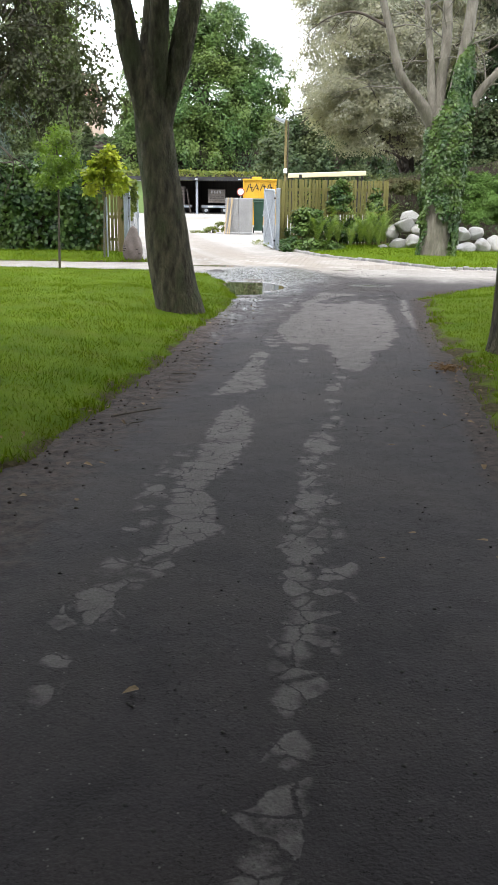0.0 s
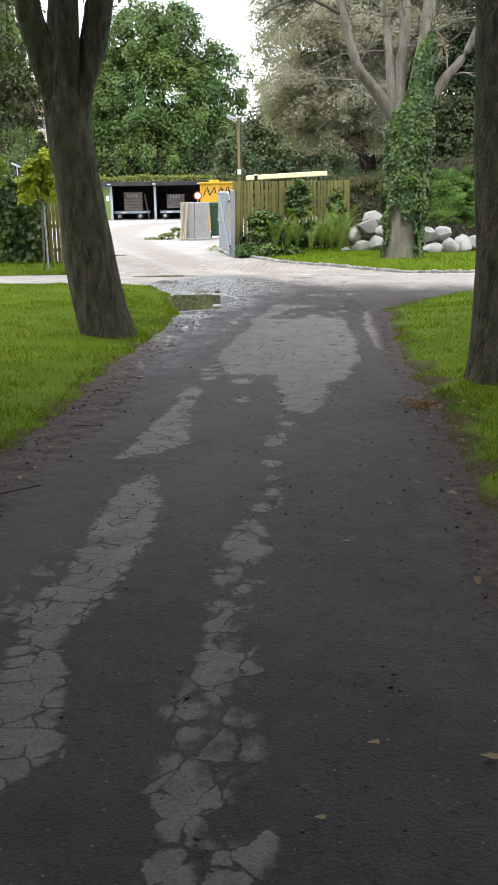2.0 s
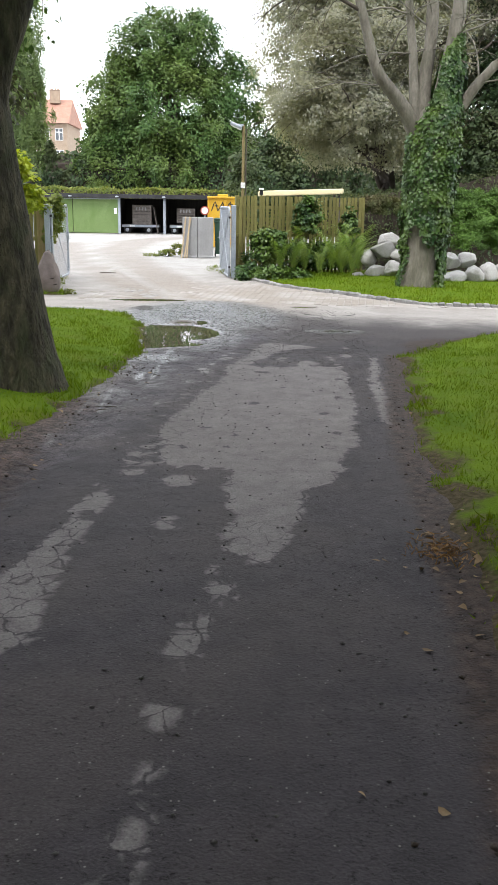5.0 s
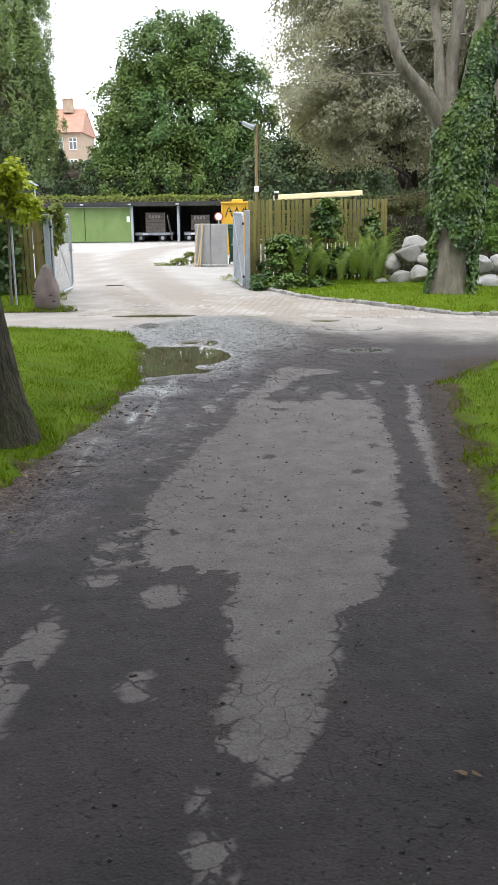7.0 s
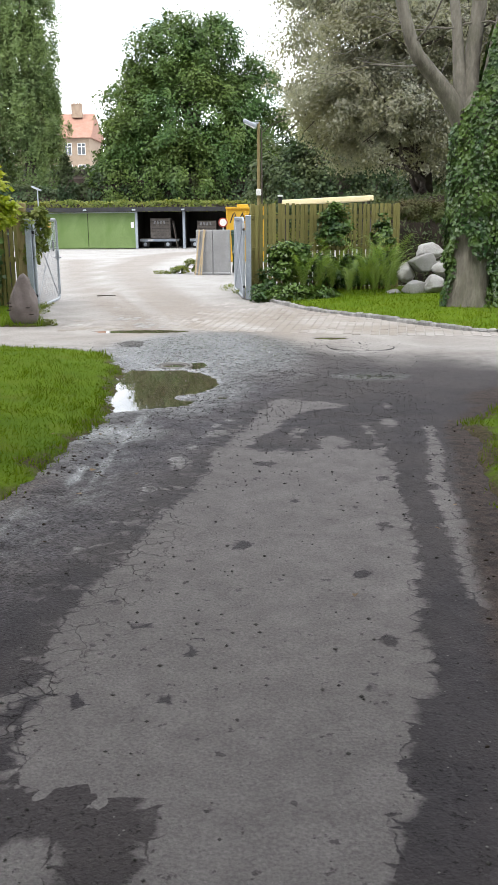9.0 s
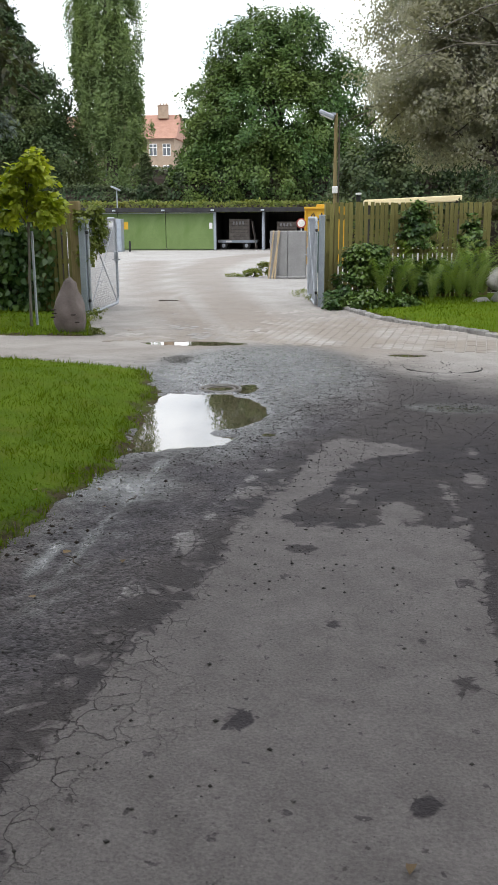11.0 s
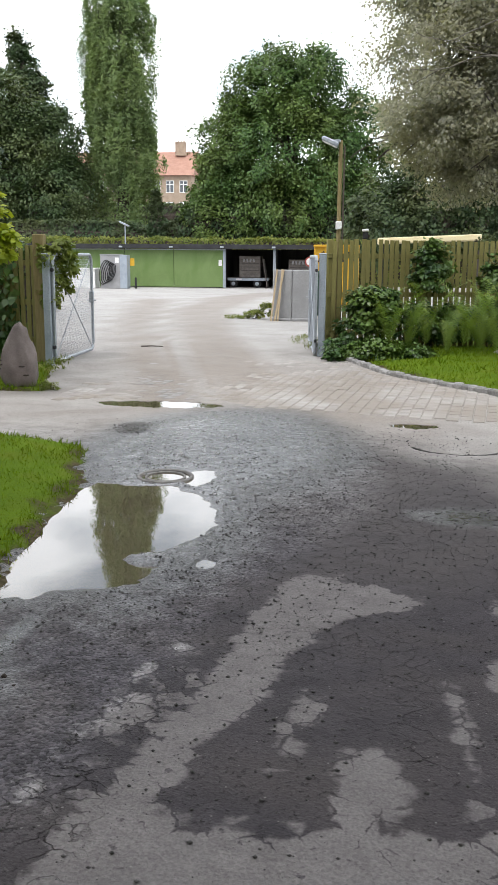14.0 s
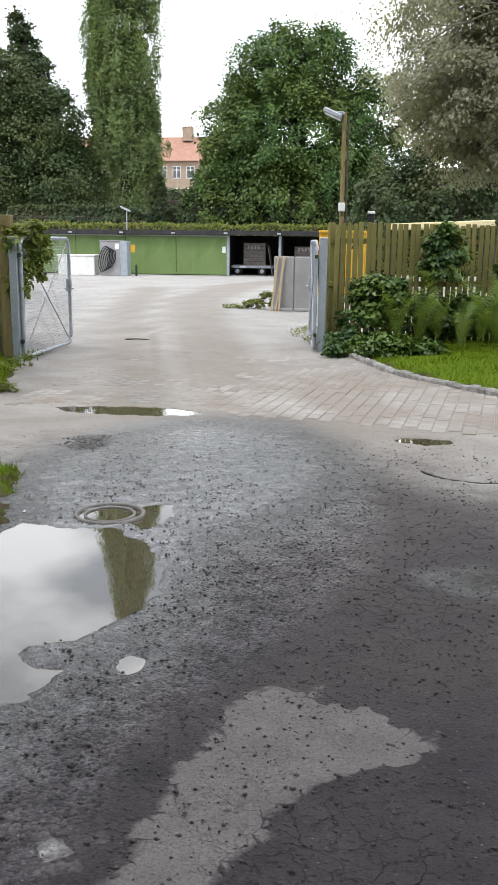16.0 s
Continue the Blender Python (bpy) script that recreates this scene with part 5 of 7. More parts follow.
standing_stone()
ROCKS = ((5.15, 30.4, 0.42, 0.42, 0.3, 0.2), (4.95, 30.3, 0.1, 0.33, 0.35, 0.26), (5.45, 30.2, 0.0, 0.34, 0.3, 0.22), (4.6, 30.4, -0.1, 0.26, 0.25, 0.25), (5.2, 30.0, -0.35, 0.3, 0.25, 0.22),
         (4.75, 30.0, -0.42, 0.32, 0.2, 0.2), (4.3, 30.1, -0.44, 0.26, 0.15, 0.1), (5.75, 30.0, -0.4, 0.3, 0.3, 0.3), (6.55, 28.9, -0.05, 0.3, 0.28, 0.24), (7.0, 29.0, -0.02, 0.28, 0.26, 0.22),
         (6.6, 28.6, -0.44, 0.36, 0.3, 0.2), (7.15, 28.6, -0.44, 0.26, 0.28, 0.28), (7.55, 28.8, -0.42, 0.3, 0.3, 0.3), (7.9, 28.9, -0.4, 0.34, 0.3, 0.28), (6.2, 29.3, -0.42, 0.4, 0.3, 0.3))
for k, (x, y, zz, a, b, c) in enumerate(ROCKS):
    boulder(x, y, zz, a, b, c, k + 1, M_STONE, "pale rounded field boulder in a rockery", rz=37 * k)

# sunken covers
mh = thing("manhole_ring", 0.05, 19.8, -0.424, "worn iron manhole ring half under water", "manhole")
for rr, hh, tube_r, nm in ((0.225, 0.0, 0.017, "outer_ring"), (0.165, -0.002, 0.011, "inner_ring")):
    g = Geo()
    pts = [(rr * math.cos(2 * math.pi * k / 36), rr * math.sin(2 * math.pi * k / 36), hh) for k in range(37)]
    g.tube(pts, [tube_r] * 37, 8, 0.05, cap=False, flat=1.0)
    part(nm, g.bm(), M_IRON, mh, smooth=True)
for rr in (0.46,):
    half = range(22, 41)
    g = Geo()
    pts = [(rr * 1.05 * math.cos(2 * math.pi * k / 40), rr * math.sin(2 * math.pi * k / 40), 0.004 * noise.noise(Vector((k * 0.7, 0, 0)))) for k in half]
    g.tube(pts, [0.008 + 0.008 * abs(noise.noise(Vector((k * 0.9, 2, 0)))) for k in half], 6, 0.2)
    cv = thing("sunken_cover", 2.65, 21.62, gz(21.6) - 0.006, "round sunken cover with a broken rim in the dusty asphalt", "manhole")
    part("rim", g.bm(), M_PEBBLE, cv)


# ---- far brick house ----
def build_house():
    x0, x1, y, z0, eave, ridge = -52.0, -25.0, 150.0, -0.6, 12.9, 16.8
    h = thing("brick_house", (x0 + x1) / 2, y, z0, "tall brick apartment house with red tiled roof and chimneys", "house")
    hw = (x1 - x0) / 2
    g = Geo()
    g.box((0, 6, (eave - z0) / 2), (2 * hw, 12, eave - z0), 0.05)
    wall = part("wall", g.bm(), M_BRICK, h)
    e, rg = eave - z0, ridge - z0
    g = Geo()
    g.add([(-hw - .4, -.6, e - .1), (hw + .4, -.6, e - .1), (hw + .4, 12.6, e - .1), (-hw - .4, 12.6, e - .1), (-hw, 6, rg), (hw, 6, rg)],
          [(0, 1, 5, 4), (2, 3, 4, 5), (0, 4, 3), (1, 2, 5), (0, 1, 2, 3)])
    roof = part("roof", g.bm(), M_TILE, h, "red tiled pitched roof")
    for x in (-9, 4.6, 11):
        g = Geo()
        g.box((x, 4.6, rg + 0.2), (1.6, 0.9, 1.9), 0.05)
        g.box((x, 4.6, rg + 1.2), (1.75, 1.05, 0.15), 0.03)
        for k in (-0.4, 0.1, 0.5):
            g.tube([(x + k, 4.6, rg + 1.25), (x + k, 4.6, rg + 1.6)], [0.14, 0.12], 8)
        part("chimney", g.bm(), M_BRICK, roof)
    for x in (-6, 1.5, 6.8):
        g = Geo()
        g.box((0, 0, 0), (1.7, 0.12, 1.6), 0.03, Matrix.Rotation(radians(-59), 3, "X"))
        s = part("skylight", g.bm(), M_GLASS, roof, "grey glass skylight")
        s.location = (x, 2.2, e + 1.78)
    for row in range(4):
        for k in range(13):
            x = -hw + 1.2 + k * 2.05
            zc = e - 1.7 - row * 3.1
            g = Geo()
            g.box((x, -0.03, zc), (1.2, 0.1, 1.75), 0.02)
            win = part("window", g.bm(), M_WHITE, wall, "white framed window")
            g = Geo()
            for sx in (-0.29, 0.29):
                g.box((x + sx, -0.07, zc - 0.25), (0.46, 0.03, 1.05), 0.005)
                g.box((x + sx, -0.07, zc + 0.58), (0.46, 0.03, 0.4), 0.005)
            part("pane", g.bm(), M_GLASS, win)


build_house()


# ---- trees ----
def stem(name, segs, mat, root, n=14, rough=0.1, seed=0.0, label=""):
    """Several (points, radii) tubes in one mesh, in the root's own space."""
    g = Geo()
    o = root.matrix_world.translation
    for k, (pts, rad) in enumerate(segs):
        g.tube([Vector(p) - o for p in pts], rad, n if rad[0] > 0.06 else 6, rough, seed + k)
    return part(name, g.bm(), mat, root, label, smooth=True)


def leafage(name, arrays, mat, root, shape=LEAF, label=""):
    pos, nrm, along, size = arrays
    o = np.array(root.matrix_world.translation)
    return put_mesh(name, leaves_mesh(name, pos - o, nrm, along, size, shape), mat, root, label)


def smooth_path(pts, rad, steps=4):
    """A rounder path through a few given points."""
    P, R = [], []
    v = [Vector(p) for p in pts]
    for i in range(len(v) - 1):
        a, b, c, d = v[max(i - 1, 0)], v[i], v[i + 1], v[min(i + 2, len(v) - 1)]
        for k in range(steps):
            t = k / steps
            P.append(0.5 * ((2 * b) + (c - a) * t + (2 * a - 5 * b + 4 * c - d) * t * t + (3 * b - a - 3 * c + d) * t ** 3))
            R.append(rad[i] + (rad[i + 1] - rad[i]) * t)
    return P + [v[-1]], R + [rad[-1]]


def park_trees():
    """The two trunks beside the path, whose crowns spread above it."""
    t = thing("park_tree", -1.04, 13.2, -0.2, "leaning grey-brown lime tree forking into several limbs", "tree")
    stem("trunk", [smooth_path([(-1.02, 13.2, -0.35), (-1.04, 13.2, -0.15), (-1.1, 13.2, 0.15), (-1.21, 13.2, 1.0), (-1.34, 13.2, 2.1), (-1.4, 13.2, 2.9), (-1.42, 13.2, 3.3)],
                               [0.42, 0.345, 0.315, 0.295, 0.268, 0.25, 0.12], 7)], M_BARK, t, 28, 0.12, 3.0)
    for pts, rad in (([(-1.4, 13.15, 2.1), (-1.53, 13.1, 2.9), (-1.67, 13.05, 3.4), (-1.76, 13.0, 3.95), (-2.3, 12.9, 5.8), (-3.0, 12.6, 7.5)], [0.12, 0.17, 0.15, 0.13, 0.11, 0.08]),
                     ([(-1.42, 13.3, 2.5), (-1.42, 13.35, 3.1), (-1.36, 13.5, 4.2), (-1.5, 13.9, 6), (-1.4, 14.4, 8)], [0.15, 0.17, 0.13, 0.11, 0.08]),
                     ([(-1.33, 13.2, 2.2), (-1.28, 13.04, 3.1), (-1.2, 12.9, 4.2), (-1.0, 12.4, 6.5)], [0.14, 0.14, 0.12, 0.09]),
                     ([(-1.27, 13.2, 1.9), (-1.19, 13.2, 2.6), (-1.0, 13.25, 3.2), (-0.84, 13.3, 3.95), (-0.4, 13.8, 6.0), (0.4, 14.2, 7.5)], [0.11, 0.15, 0.155, 0.15, 0.12, 0.07])):
        stem("limb", [smooth_path(pts, rad, 5)], M_BARK, t, 16, 0.1, pts[0][0])
    r = np.random.default_rng(11)
    leafage("crown", crown([(-1.4, 13, 8.2, 5.0, 5.2, 2.6), (-3.6, 12.4, 7.2, 3.4, 3.8, 2.0), (0.9, 14.2, 7.6, 3.2, 3.2, 2.1), (-1, 13, 10.5, 3.5, 3.5, 2.4)], 620, 26, 0.42, 0.16, r=r, shell=0.3), F_LIMETREE, t)
    tw = []
    hang = []
    for k, (x, y, z) in enumerate(((-1.25, 14.6, 3.15), (-1.1, 14.9, 3.5), (-1.55, 14.7, 3.4), (-1.05, 15.3, 4.05), (-1.7, 15.1, 3.9), (-0.85, 15.7, 4.35), (-2.3, 14.8, 3.6), (-2.7, 15, 3.9))):
        tw.append(([(x, y, z - 0.2), (x + 0.02, y - 0.03, z + 0.4), (x - 0.1, y - 0.2, z + 1.8)], [0.003, 0.006, 0.012]))
        m = 22
        hang.append((np.array([x, y, z]) + r.normal(size=(m, 3)) * np.array([0.11, 0.11, 0.16]), r.normal(size=(m, 3)) + np.array([0, -0.4, 0.6]), r.normal(size=(m, 3)) * 0.5 - np.array([0, 0, 0.8]), 0.085 * (0.7 + 0.6 * r.random(m))))
    stem("hanging_growth", tw, M_TWIG, t, 6, 0)["kind"] = "stuff"
    leafage("hanging_leaves", [np.concatenate([h[i] for h in hang]) for i in range(4)], F_LIMETREE, t)

    t = thing("park_tree", 2.98, 9.8, -0.2, "straight grey-brown lime tree trunk beside the path", "tree")
    stem("trunk", [smooth_path([(3.0, 9.8, -0.35), (2.99, 9.8, -0.12), (2.96, 9.8, 0.2), (2.92, 9.8, 1.0), (2.86, 9.8, 2.0), (2.76, 9.8, 3.2), (2.66, 9.9, 4.4), (2.6, 10, 6.5), (2.5, 10.1, 9)],
                               [0.5, 0.40, 0.335, 0.30, 0.285, 0.28, 0.26, 0.2, 0.1], 5)], M_BARK, t, 28, 0.12, 8.0)
    for pts, rad in (([(2.66, 9.9, 4.4), (3.3, 10.4, 6), (4.4, 11, 7.5)], [0.14, 0.11, 0.07]), ([(2.65, 9.9, 4.6), (1.6, 9.4, 6.4), (0.6, 8.8, 7.6)], [0.14, 0.1, 0.06])):
        stem("limb", [smooth_path(pts, rad, 5)], M_BARK, t, 12, 0.1, 1.0)
    leafage("crown", crown([(2.6, 9.6, 8.0, 5.0, 4.8, 2.6), (0.6, 8.4, 7.4, 3.2, 3.6, 1.9), (5.2, 10.5, 7.4, 3.2, 3.4, 2.1), (2.6, 10, 10.4, 3.5, 3.5, 2.4)], 620, 26, 0.42, 0.16, r=r, shell=0.3), F_LIMETREE, t)
    # unseen trees added behind and beside the camera, to shade the start of the path
    for x, y in ((-3.4, 0.8), (4.4, -0.8), (-2.8, -6.5), (3.4, -8.0), (-8.2, 0.4), (8.6, -2.5)):
        t = thing("park_tree", x, y, gz(y), "unseen lime tree added to shade the path start", "tree")
        stem("trunk", [smooth_path([(x, y, gz(y) - 0.1), (x, y, 1.0), (x + 0.1, y, 3), (x + 0.1, y, 6), (x, y, 9)], [0.42, 0.32, 0.28, 0.22, 0.1], 4)], M_BARK, t, 16, 0.1, x)
        # dense low lobes reach over the path only to block sky light
        leafage("crown", crown([(x, y, 7.8, 4.8, 4.8, 2.7), (x * 0.35, y + 0.6, 5.7, 3.2, 2.9, 1.5), (x * 0.3, y + 3.2, 6.0, 3.2, 2.5, 1.6), (x, y, 10.2, 3.4, 3.4, 2.4)], 3600, 30, 0.42, 0.22, r=r, shell=0.3), F_LIMETREE, t)


park_trees()


def ivy_tree():
    x, y, z0 = 5.32, 26.75, -0.42
    r = np.random.default_rng(21)
    t = thing("ivy_clad_tree", x, y, z0, "pale bare-limbed tree with thick ivy round its trunk", "tree")
    stem("trunk", [smooth_path([(5.3, y, -0.6), (5.3, y, -0.35), (5.3, y, 0.1), (5.32, y, 1.0), (5.35, y, 2.4), (5.3, y, 3.3), (5.25, y, 3.7)], [0.58, 0.48, 0.42, 0.38, 0.36, 0.36, 0.1], 5)], M_PALEBARK, t, 24, 0.1, 5)
    main = (([(5.05, y, 3.1), (4.72, y - 0.1, 3.65), (4.3, y - 0.25, 4.1), (3.98, y - 0.4, 4.5), (3.62, y - 0.5, 5.6), (3.2, y - 0.6, 7.0), (2.9, y - 0.4, 8.5)], [0.18, 0.165, 0.14, 0.125, 0.1, 0.08, 0.05]),
            ([(5.1, y, 3.2), (4.98, y + 0.1, 3.9), (4.9, y + 0.2, 4.9), (4.75, y + 0.3, 6.2), (4.6, y + 0.2, 8.2)], [0.15, 0.13, 0.1, 0.085, 0.05]),
            ([(5.2, y, 3.3), (5.2, y + 0.2, 4.2), (5.3, y + 0.2, 5.4), (5.25, y + 0.4, 7.0), (5.0, y, 9)], [0.18, 0.16, 0.14, 0.12, 0.07]),
            ([(5.45, y, 3.2), (5.62, y, 4.2), (5.8, y, 5.2), (5.95, y + 0.1, 6.6), (6.2, y, 8.6)], [0.2, 0.19, 0.17, 0.14, 0.07]),
            ([(5.6, y, 3.0), (5.95, y - 0.1, 3.6), (6.3, y - 0.2, 4.15), (6.8, y - 0.3, 4.8), (7.4, y - 0.3, 6.2)], [0.15, 0.13, 0.12, 0.1, 0.06]))
    for k, (pts, rad) in enumerate(main):
        lb = stem("limb", [smooth_path(pts, rad, 5)], M_PALEBARK, t, 14, 0.1, k * 2.0, "pale bare limb")
        tw = []
        for i in range(6):
            a = Vector(pts[2 + i % (len(pts) - 2)])
            limbs(a, (r.normal(), -0.3 + 0.5 * r.normal(), 0.5 + 0.4 * r.normal()), 1.0 + 0.6 * r.random(), 0.022, 2, r, tw, 0.5, 3, 0.0)
        stem("twig_growth", tw, M_PALEBARK, t, 6, 0.0)["kind"] = "stuff"
    # thin drooping twigs reaching over the path
    tw = []
    tw.append(smooth_path([(3.62, y - 0.5, 5.6), (2.7, y - 0.7, 5.95), (1.9, y - 0.8, 5.75), (1.25, y - 0.8, 5.25)], [0.045, 0.03, 0.018, 0.006], 5))
    for i in range(9):
        k = i / 8
        limbs((3.1 - 1.75 * k, y - 0.7, 5.85 - 0.35 * k * k), (-0.5 + 0.3 * r.normal(), -0.2 * r.normal(), -0.5), 0.55, 0.009, 2, r, tw, 0.6, 3, -0.4)
    stem("drooping_growth", tw, M_TWIG, t, 6, 0.0)["kind"] = "stuff"
    # ivy: leaves lying on the trunk and up one stem
    n = 24000
    zz = z0 + 0.05 + (5.45 - z0) * r.random(n) ** 0.85
    a = 2 * math.pi * r.random(n)
    cx = np.interp(zz, [-0.5, 2.4, 3.4, 4.2, 5.4], [5.36, 5.42, 5.5, 5.68, 5.86])
    rad = np.interp(zz, [-0.5, 0.3, 1.2, 3.3, 3.8, 4.6, 5.5], [0.58, 0.5, 0.56, 0.6, 0.44, 0.34, 0.08])
    rad = rad * (0.93 + 0.12 * r.random(n)) * (1 + 0.26 * np.array([noise.noise(Vector((q * 1.9, w * 2.6, 4))) for q, w in zip(a, zz)]))
    ca, sa = np.cos(a), np.sin(a)
    bare = (zz < 0.85 + 0.25 * np.sin(a * 5)) & (sa < 0.1) & (ca < 0.42) & (ca > -0.85)
    keep = ~bare & ((zz < 3.4) | (ca > -0.75))
    pos = np.stack([cx + rad * ca, y + rad * sa, zz], 1)[keep]
    out = np.stack([ca, sa, np.full(n, 0.25)], 1)[keep]
    m = len(pos)
    leafage("ivy", (pos, out + r.normal(size=(m, 3)) * 0.38, r.normal(size=(m, 3)) * 0.55 - np.array([0, 0, 0.8]), 0.076 * (0.55 + 0.75 * r.random(m))), F_IVY, t, IVY, "dense glossy ivy leaves")


ivy_tree()


def silver_tree():
    x, y = 6.4, 37.0
    r = np.random.default_rng(31)
    t = thing("silver_leaved_tree", x, y, gz(y), "broad drooping tree with silvery grey-brown leaves", "tree")
    stem("trunk", [smooth_path([(x, y, gz(y) - 0.1), (x - 0.2, y, 1.2), (x - 0.4, y, 3), (x - 0.6, y, 6)], [0.4, 0.3, 0.24, 0.12], 5)], M_TWIG, t, 14, 0.1, 2)
    tw = []
    for k in range(9):
        limbs((x - 0.3, y, 1.6 + 0.5 * k), (r.normal(), r.normal() - 0.4, 0.5), 2.4, 0.1, 2, r, tw, 0.4, 3, 0.0)
    stem("branchwork", tw, M_TWIG, t, 8, 0.05)["kind"] = "stuff"
    lob = [(5.4, 36.4, 4.25, 3.0, 2.6, 1.75), (5.0, 36.2, 6.3, 3.4, 3.0, 2.3), (6.9, 37.2, 4.9, 2.0, 2.2, 1.9), (6.2, 37.2, 9.0, 3.8, 3.4, 2.8), (7.4, 37.6, 7.4, 2.4, 2.4, 2.4), (7.2, 37, 11, 3.2, 2.8, 2.2), (3.9, 35.6, 4.7, 1.9, 1.8, 1.3), (4.2, 36, 8.4, 2.6, 2.4, 1.8)]
    leafage("crown", crown(lob, 4600, 120, 0.29, 0.08, LEAF, 0.6, -0.9, 0.4, r, 0.3), F_SILVER, t, LEAF, "silvery drooping leaves")


silver_tree()


def broad_tree(name, x, y, lobes, trunk_h, trunk_r, clumps, per, spread, size, mat, label, seed, shape=LEAF, droop=0.3, shell=0.72, lump=0.22, low=-0.6, reach=0.5, stretch=(1, 1, 0.65)):
    r = np.random.default_rng(seed)
    t = thing(name, x, y, gz(y), label, "tree")
    tw = [smooth_path([(x, y, gz(y) - 0.1), (x, y, trunk_h * 0.5), (x + 0.2, y, trunk_h)], [trunk_r, trunk_r * 0.8, trunk_r * 0.4], 4)]
    stem("trunk", tw, M_TWIG, t, 12, 0.1, seed)
    tw = []
    for lx, ly, lz, rx, ry, rz in lobes[:7]:
        limbs((x, y, trunk_h * 0.5), (lx - x, ly - y, lz - trunk_h * 0.4), math.hypot(lx - x, ly - y, lz - trunk_h * 0.5) * reach, trunk_r * 0.45, 2, r, tw, 0.3, 3, 0.1)
    stem("branchwork", tw, M_TWIG, t, 8, 0)["kind"] = "stuff"
    leafage("crown", crown(lobes, clumps, per, spread, size, shape, droop, low, shell, r, lump, stretch), mat, t)
    return t


broad_tree("broadleaf_tree", -4.2, 80, [(-4.6, 80, 7.4, 6.2, 5.4, 4.8), (-5.2, 80, 12.0, 3.9, 3.8, 3.2), (-8.8, 79.5, 5.4, 2.8, 3.0, 3.2), (0.5, 80, 9.3, 2.5, 2.6, 2.9), (0.2, 79.5, 4.8, 3.2, 3.2, 3.0), (-8.0, 80, 9.6, 2.4, 2.6, 2.5), (-3.0, 79, 13.6, 2.5, 2.4, 1.8),
                                           (-4.5, 77.5, 4.4, 5.6, 2.6, 3.0), (-9.2, 77.5, 3.4, 2.4, 2.0, 2.4)], 9, 0.6, 1500, 108, 0.54, 0.21, F_BIG, "large round dense green tree behind the shed", 41, LEAF, 0.6, 0.6, 0.36, stretch=(0.9, 0.9, 0.95))
broad_tree("poplar_tree", -17.6, 84, [(-17.7, 84, 5, 2.6, 2.4, 4.5), (-17.7, 84, 8.5, 2.9, 2.4, 4.5), (-17.8, 84, 12, 2.85, 2.3, 4.5), (-17.8, 84, 15.5, 2.75, 2.2, 4.5), (-17.9, 84, 19, 2.5, 2.1, 4.2), (-18, 84, 22.5, 2.1, 1.9, 4), (-18, 84, 26, 1.4, 1.4, 3.8), (-16.2, 83.6, 8.5, 1.2, 1.4, 3.4), (-19.3, 83.6, 12.5, 0.9, 1.2, 4)],
           20, 0.5, 1100, 150, 0.34, 0.18, F_POPLAR, "tall narrow columnar poplar", 42, LEAF, -0.5, 0.6, 0.36, reach=0.06, stretch=(0.85, 0.85, 2.4))
broad_tree("oak_tree", -25, 83, [(-25.4, 83, 8, 3.6, 3.6, 4.4), (-22.4, 82, 5, 3.0, 3, 3.8), (-27.5, 82, 11.5, 3.2, 3, 3.6), (-28.5, 82, 6, 4.5, 4, 5), (-22.6, 82.5, 9.6, 2.0, 1.8, 2.8)], 8, 0.5, 1200, 80, 0.6, 0.22, F_OAK, "dark broad tree behind the shed", 43, LEAF, 0.4)
r_con = [(-28.6 + 0.5 * math.sin(k), 92, 3 + k * 1.55, 5.0 - k * 0.43, 4.6 - k * 0.4, 1.3) for k in range(11)]
broad_tree("dark_conifer", -28.6, 92, r_con, 17.5, 0.4, 900, 60, 0.42, 0.28, F_DARK, "tall dark spiky conifer behind other trees", 44, NARROW, 0.1, 0.6, 0.4)
broad_tree("cypress_tree", -13.0, 75.4, [(-13, 75.4, 1.2, 0.62, 0.62, 2), (-13, 75.4, 3.4, 0.55, 0.55, 1.7), (-13, 75.4, 4.7, 0.3, 0.3, 1.05)], 4.5, 0.1, 340, 50, 0.13, 0.14, F_DARK, "small dark columnar cypress", 45, NARROW, -0.6)
broad_tree("yew_tree", 9.5, 40, [(9.6, 36.4, 3.2, 2.6, 1.6, 3.2), (13, 38, 4.5, 4, 3, 4.2), (10.6, 37, 7.4, 3.2, 2, 3.4), (8.6, 42, 2.4, 2.2, 2, 2.4), (16, 39, 6, 4, 3, 5), (9.6, 35.6, 1.2, 2.4, 0.8, 1.6)], 5, 0.4, 1500, 120, 0.4, 0.13, F_DARK, "dark shadowy yew behind the rockery", 46, NARROW, 0.3)

broad_tree("shady_tree", 5.5, 62, [(2.6, 62, 2.4, 2.2, 2.4, 3.0), (5.4, 62, 3.4, 3.2, 2.6, 3.6), (9.5, 62.5, 3.6, 3.6, 2.6, 3.8)], 4, 0.3, 420, 70, 0.5, 0.22, F_DARK, "dark leafy tree in the gap behind the yard", 48, LEAF, 0.4)


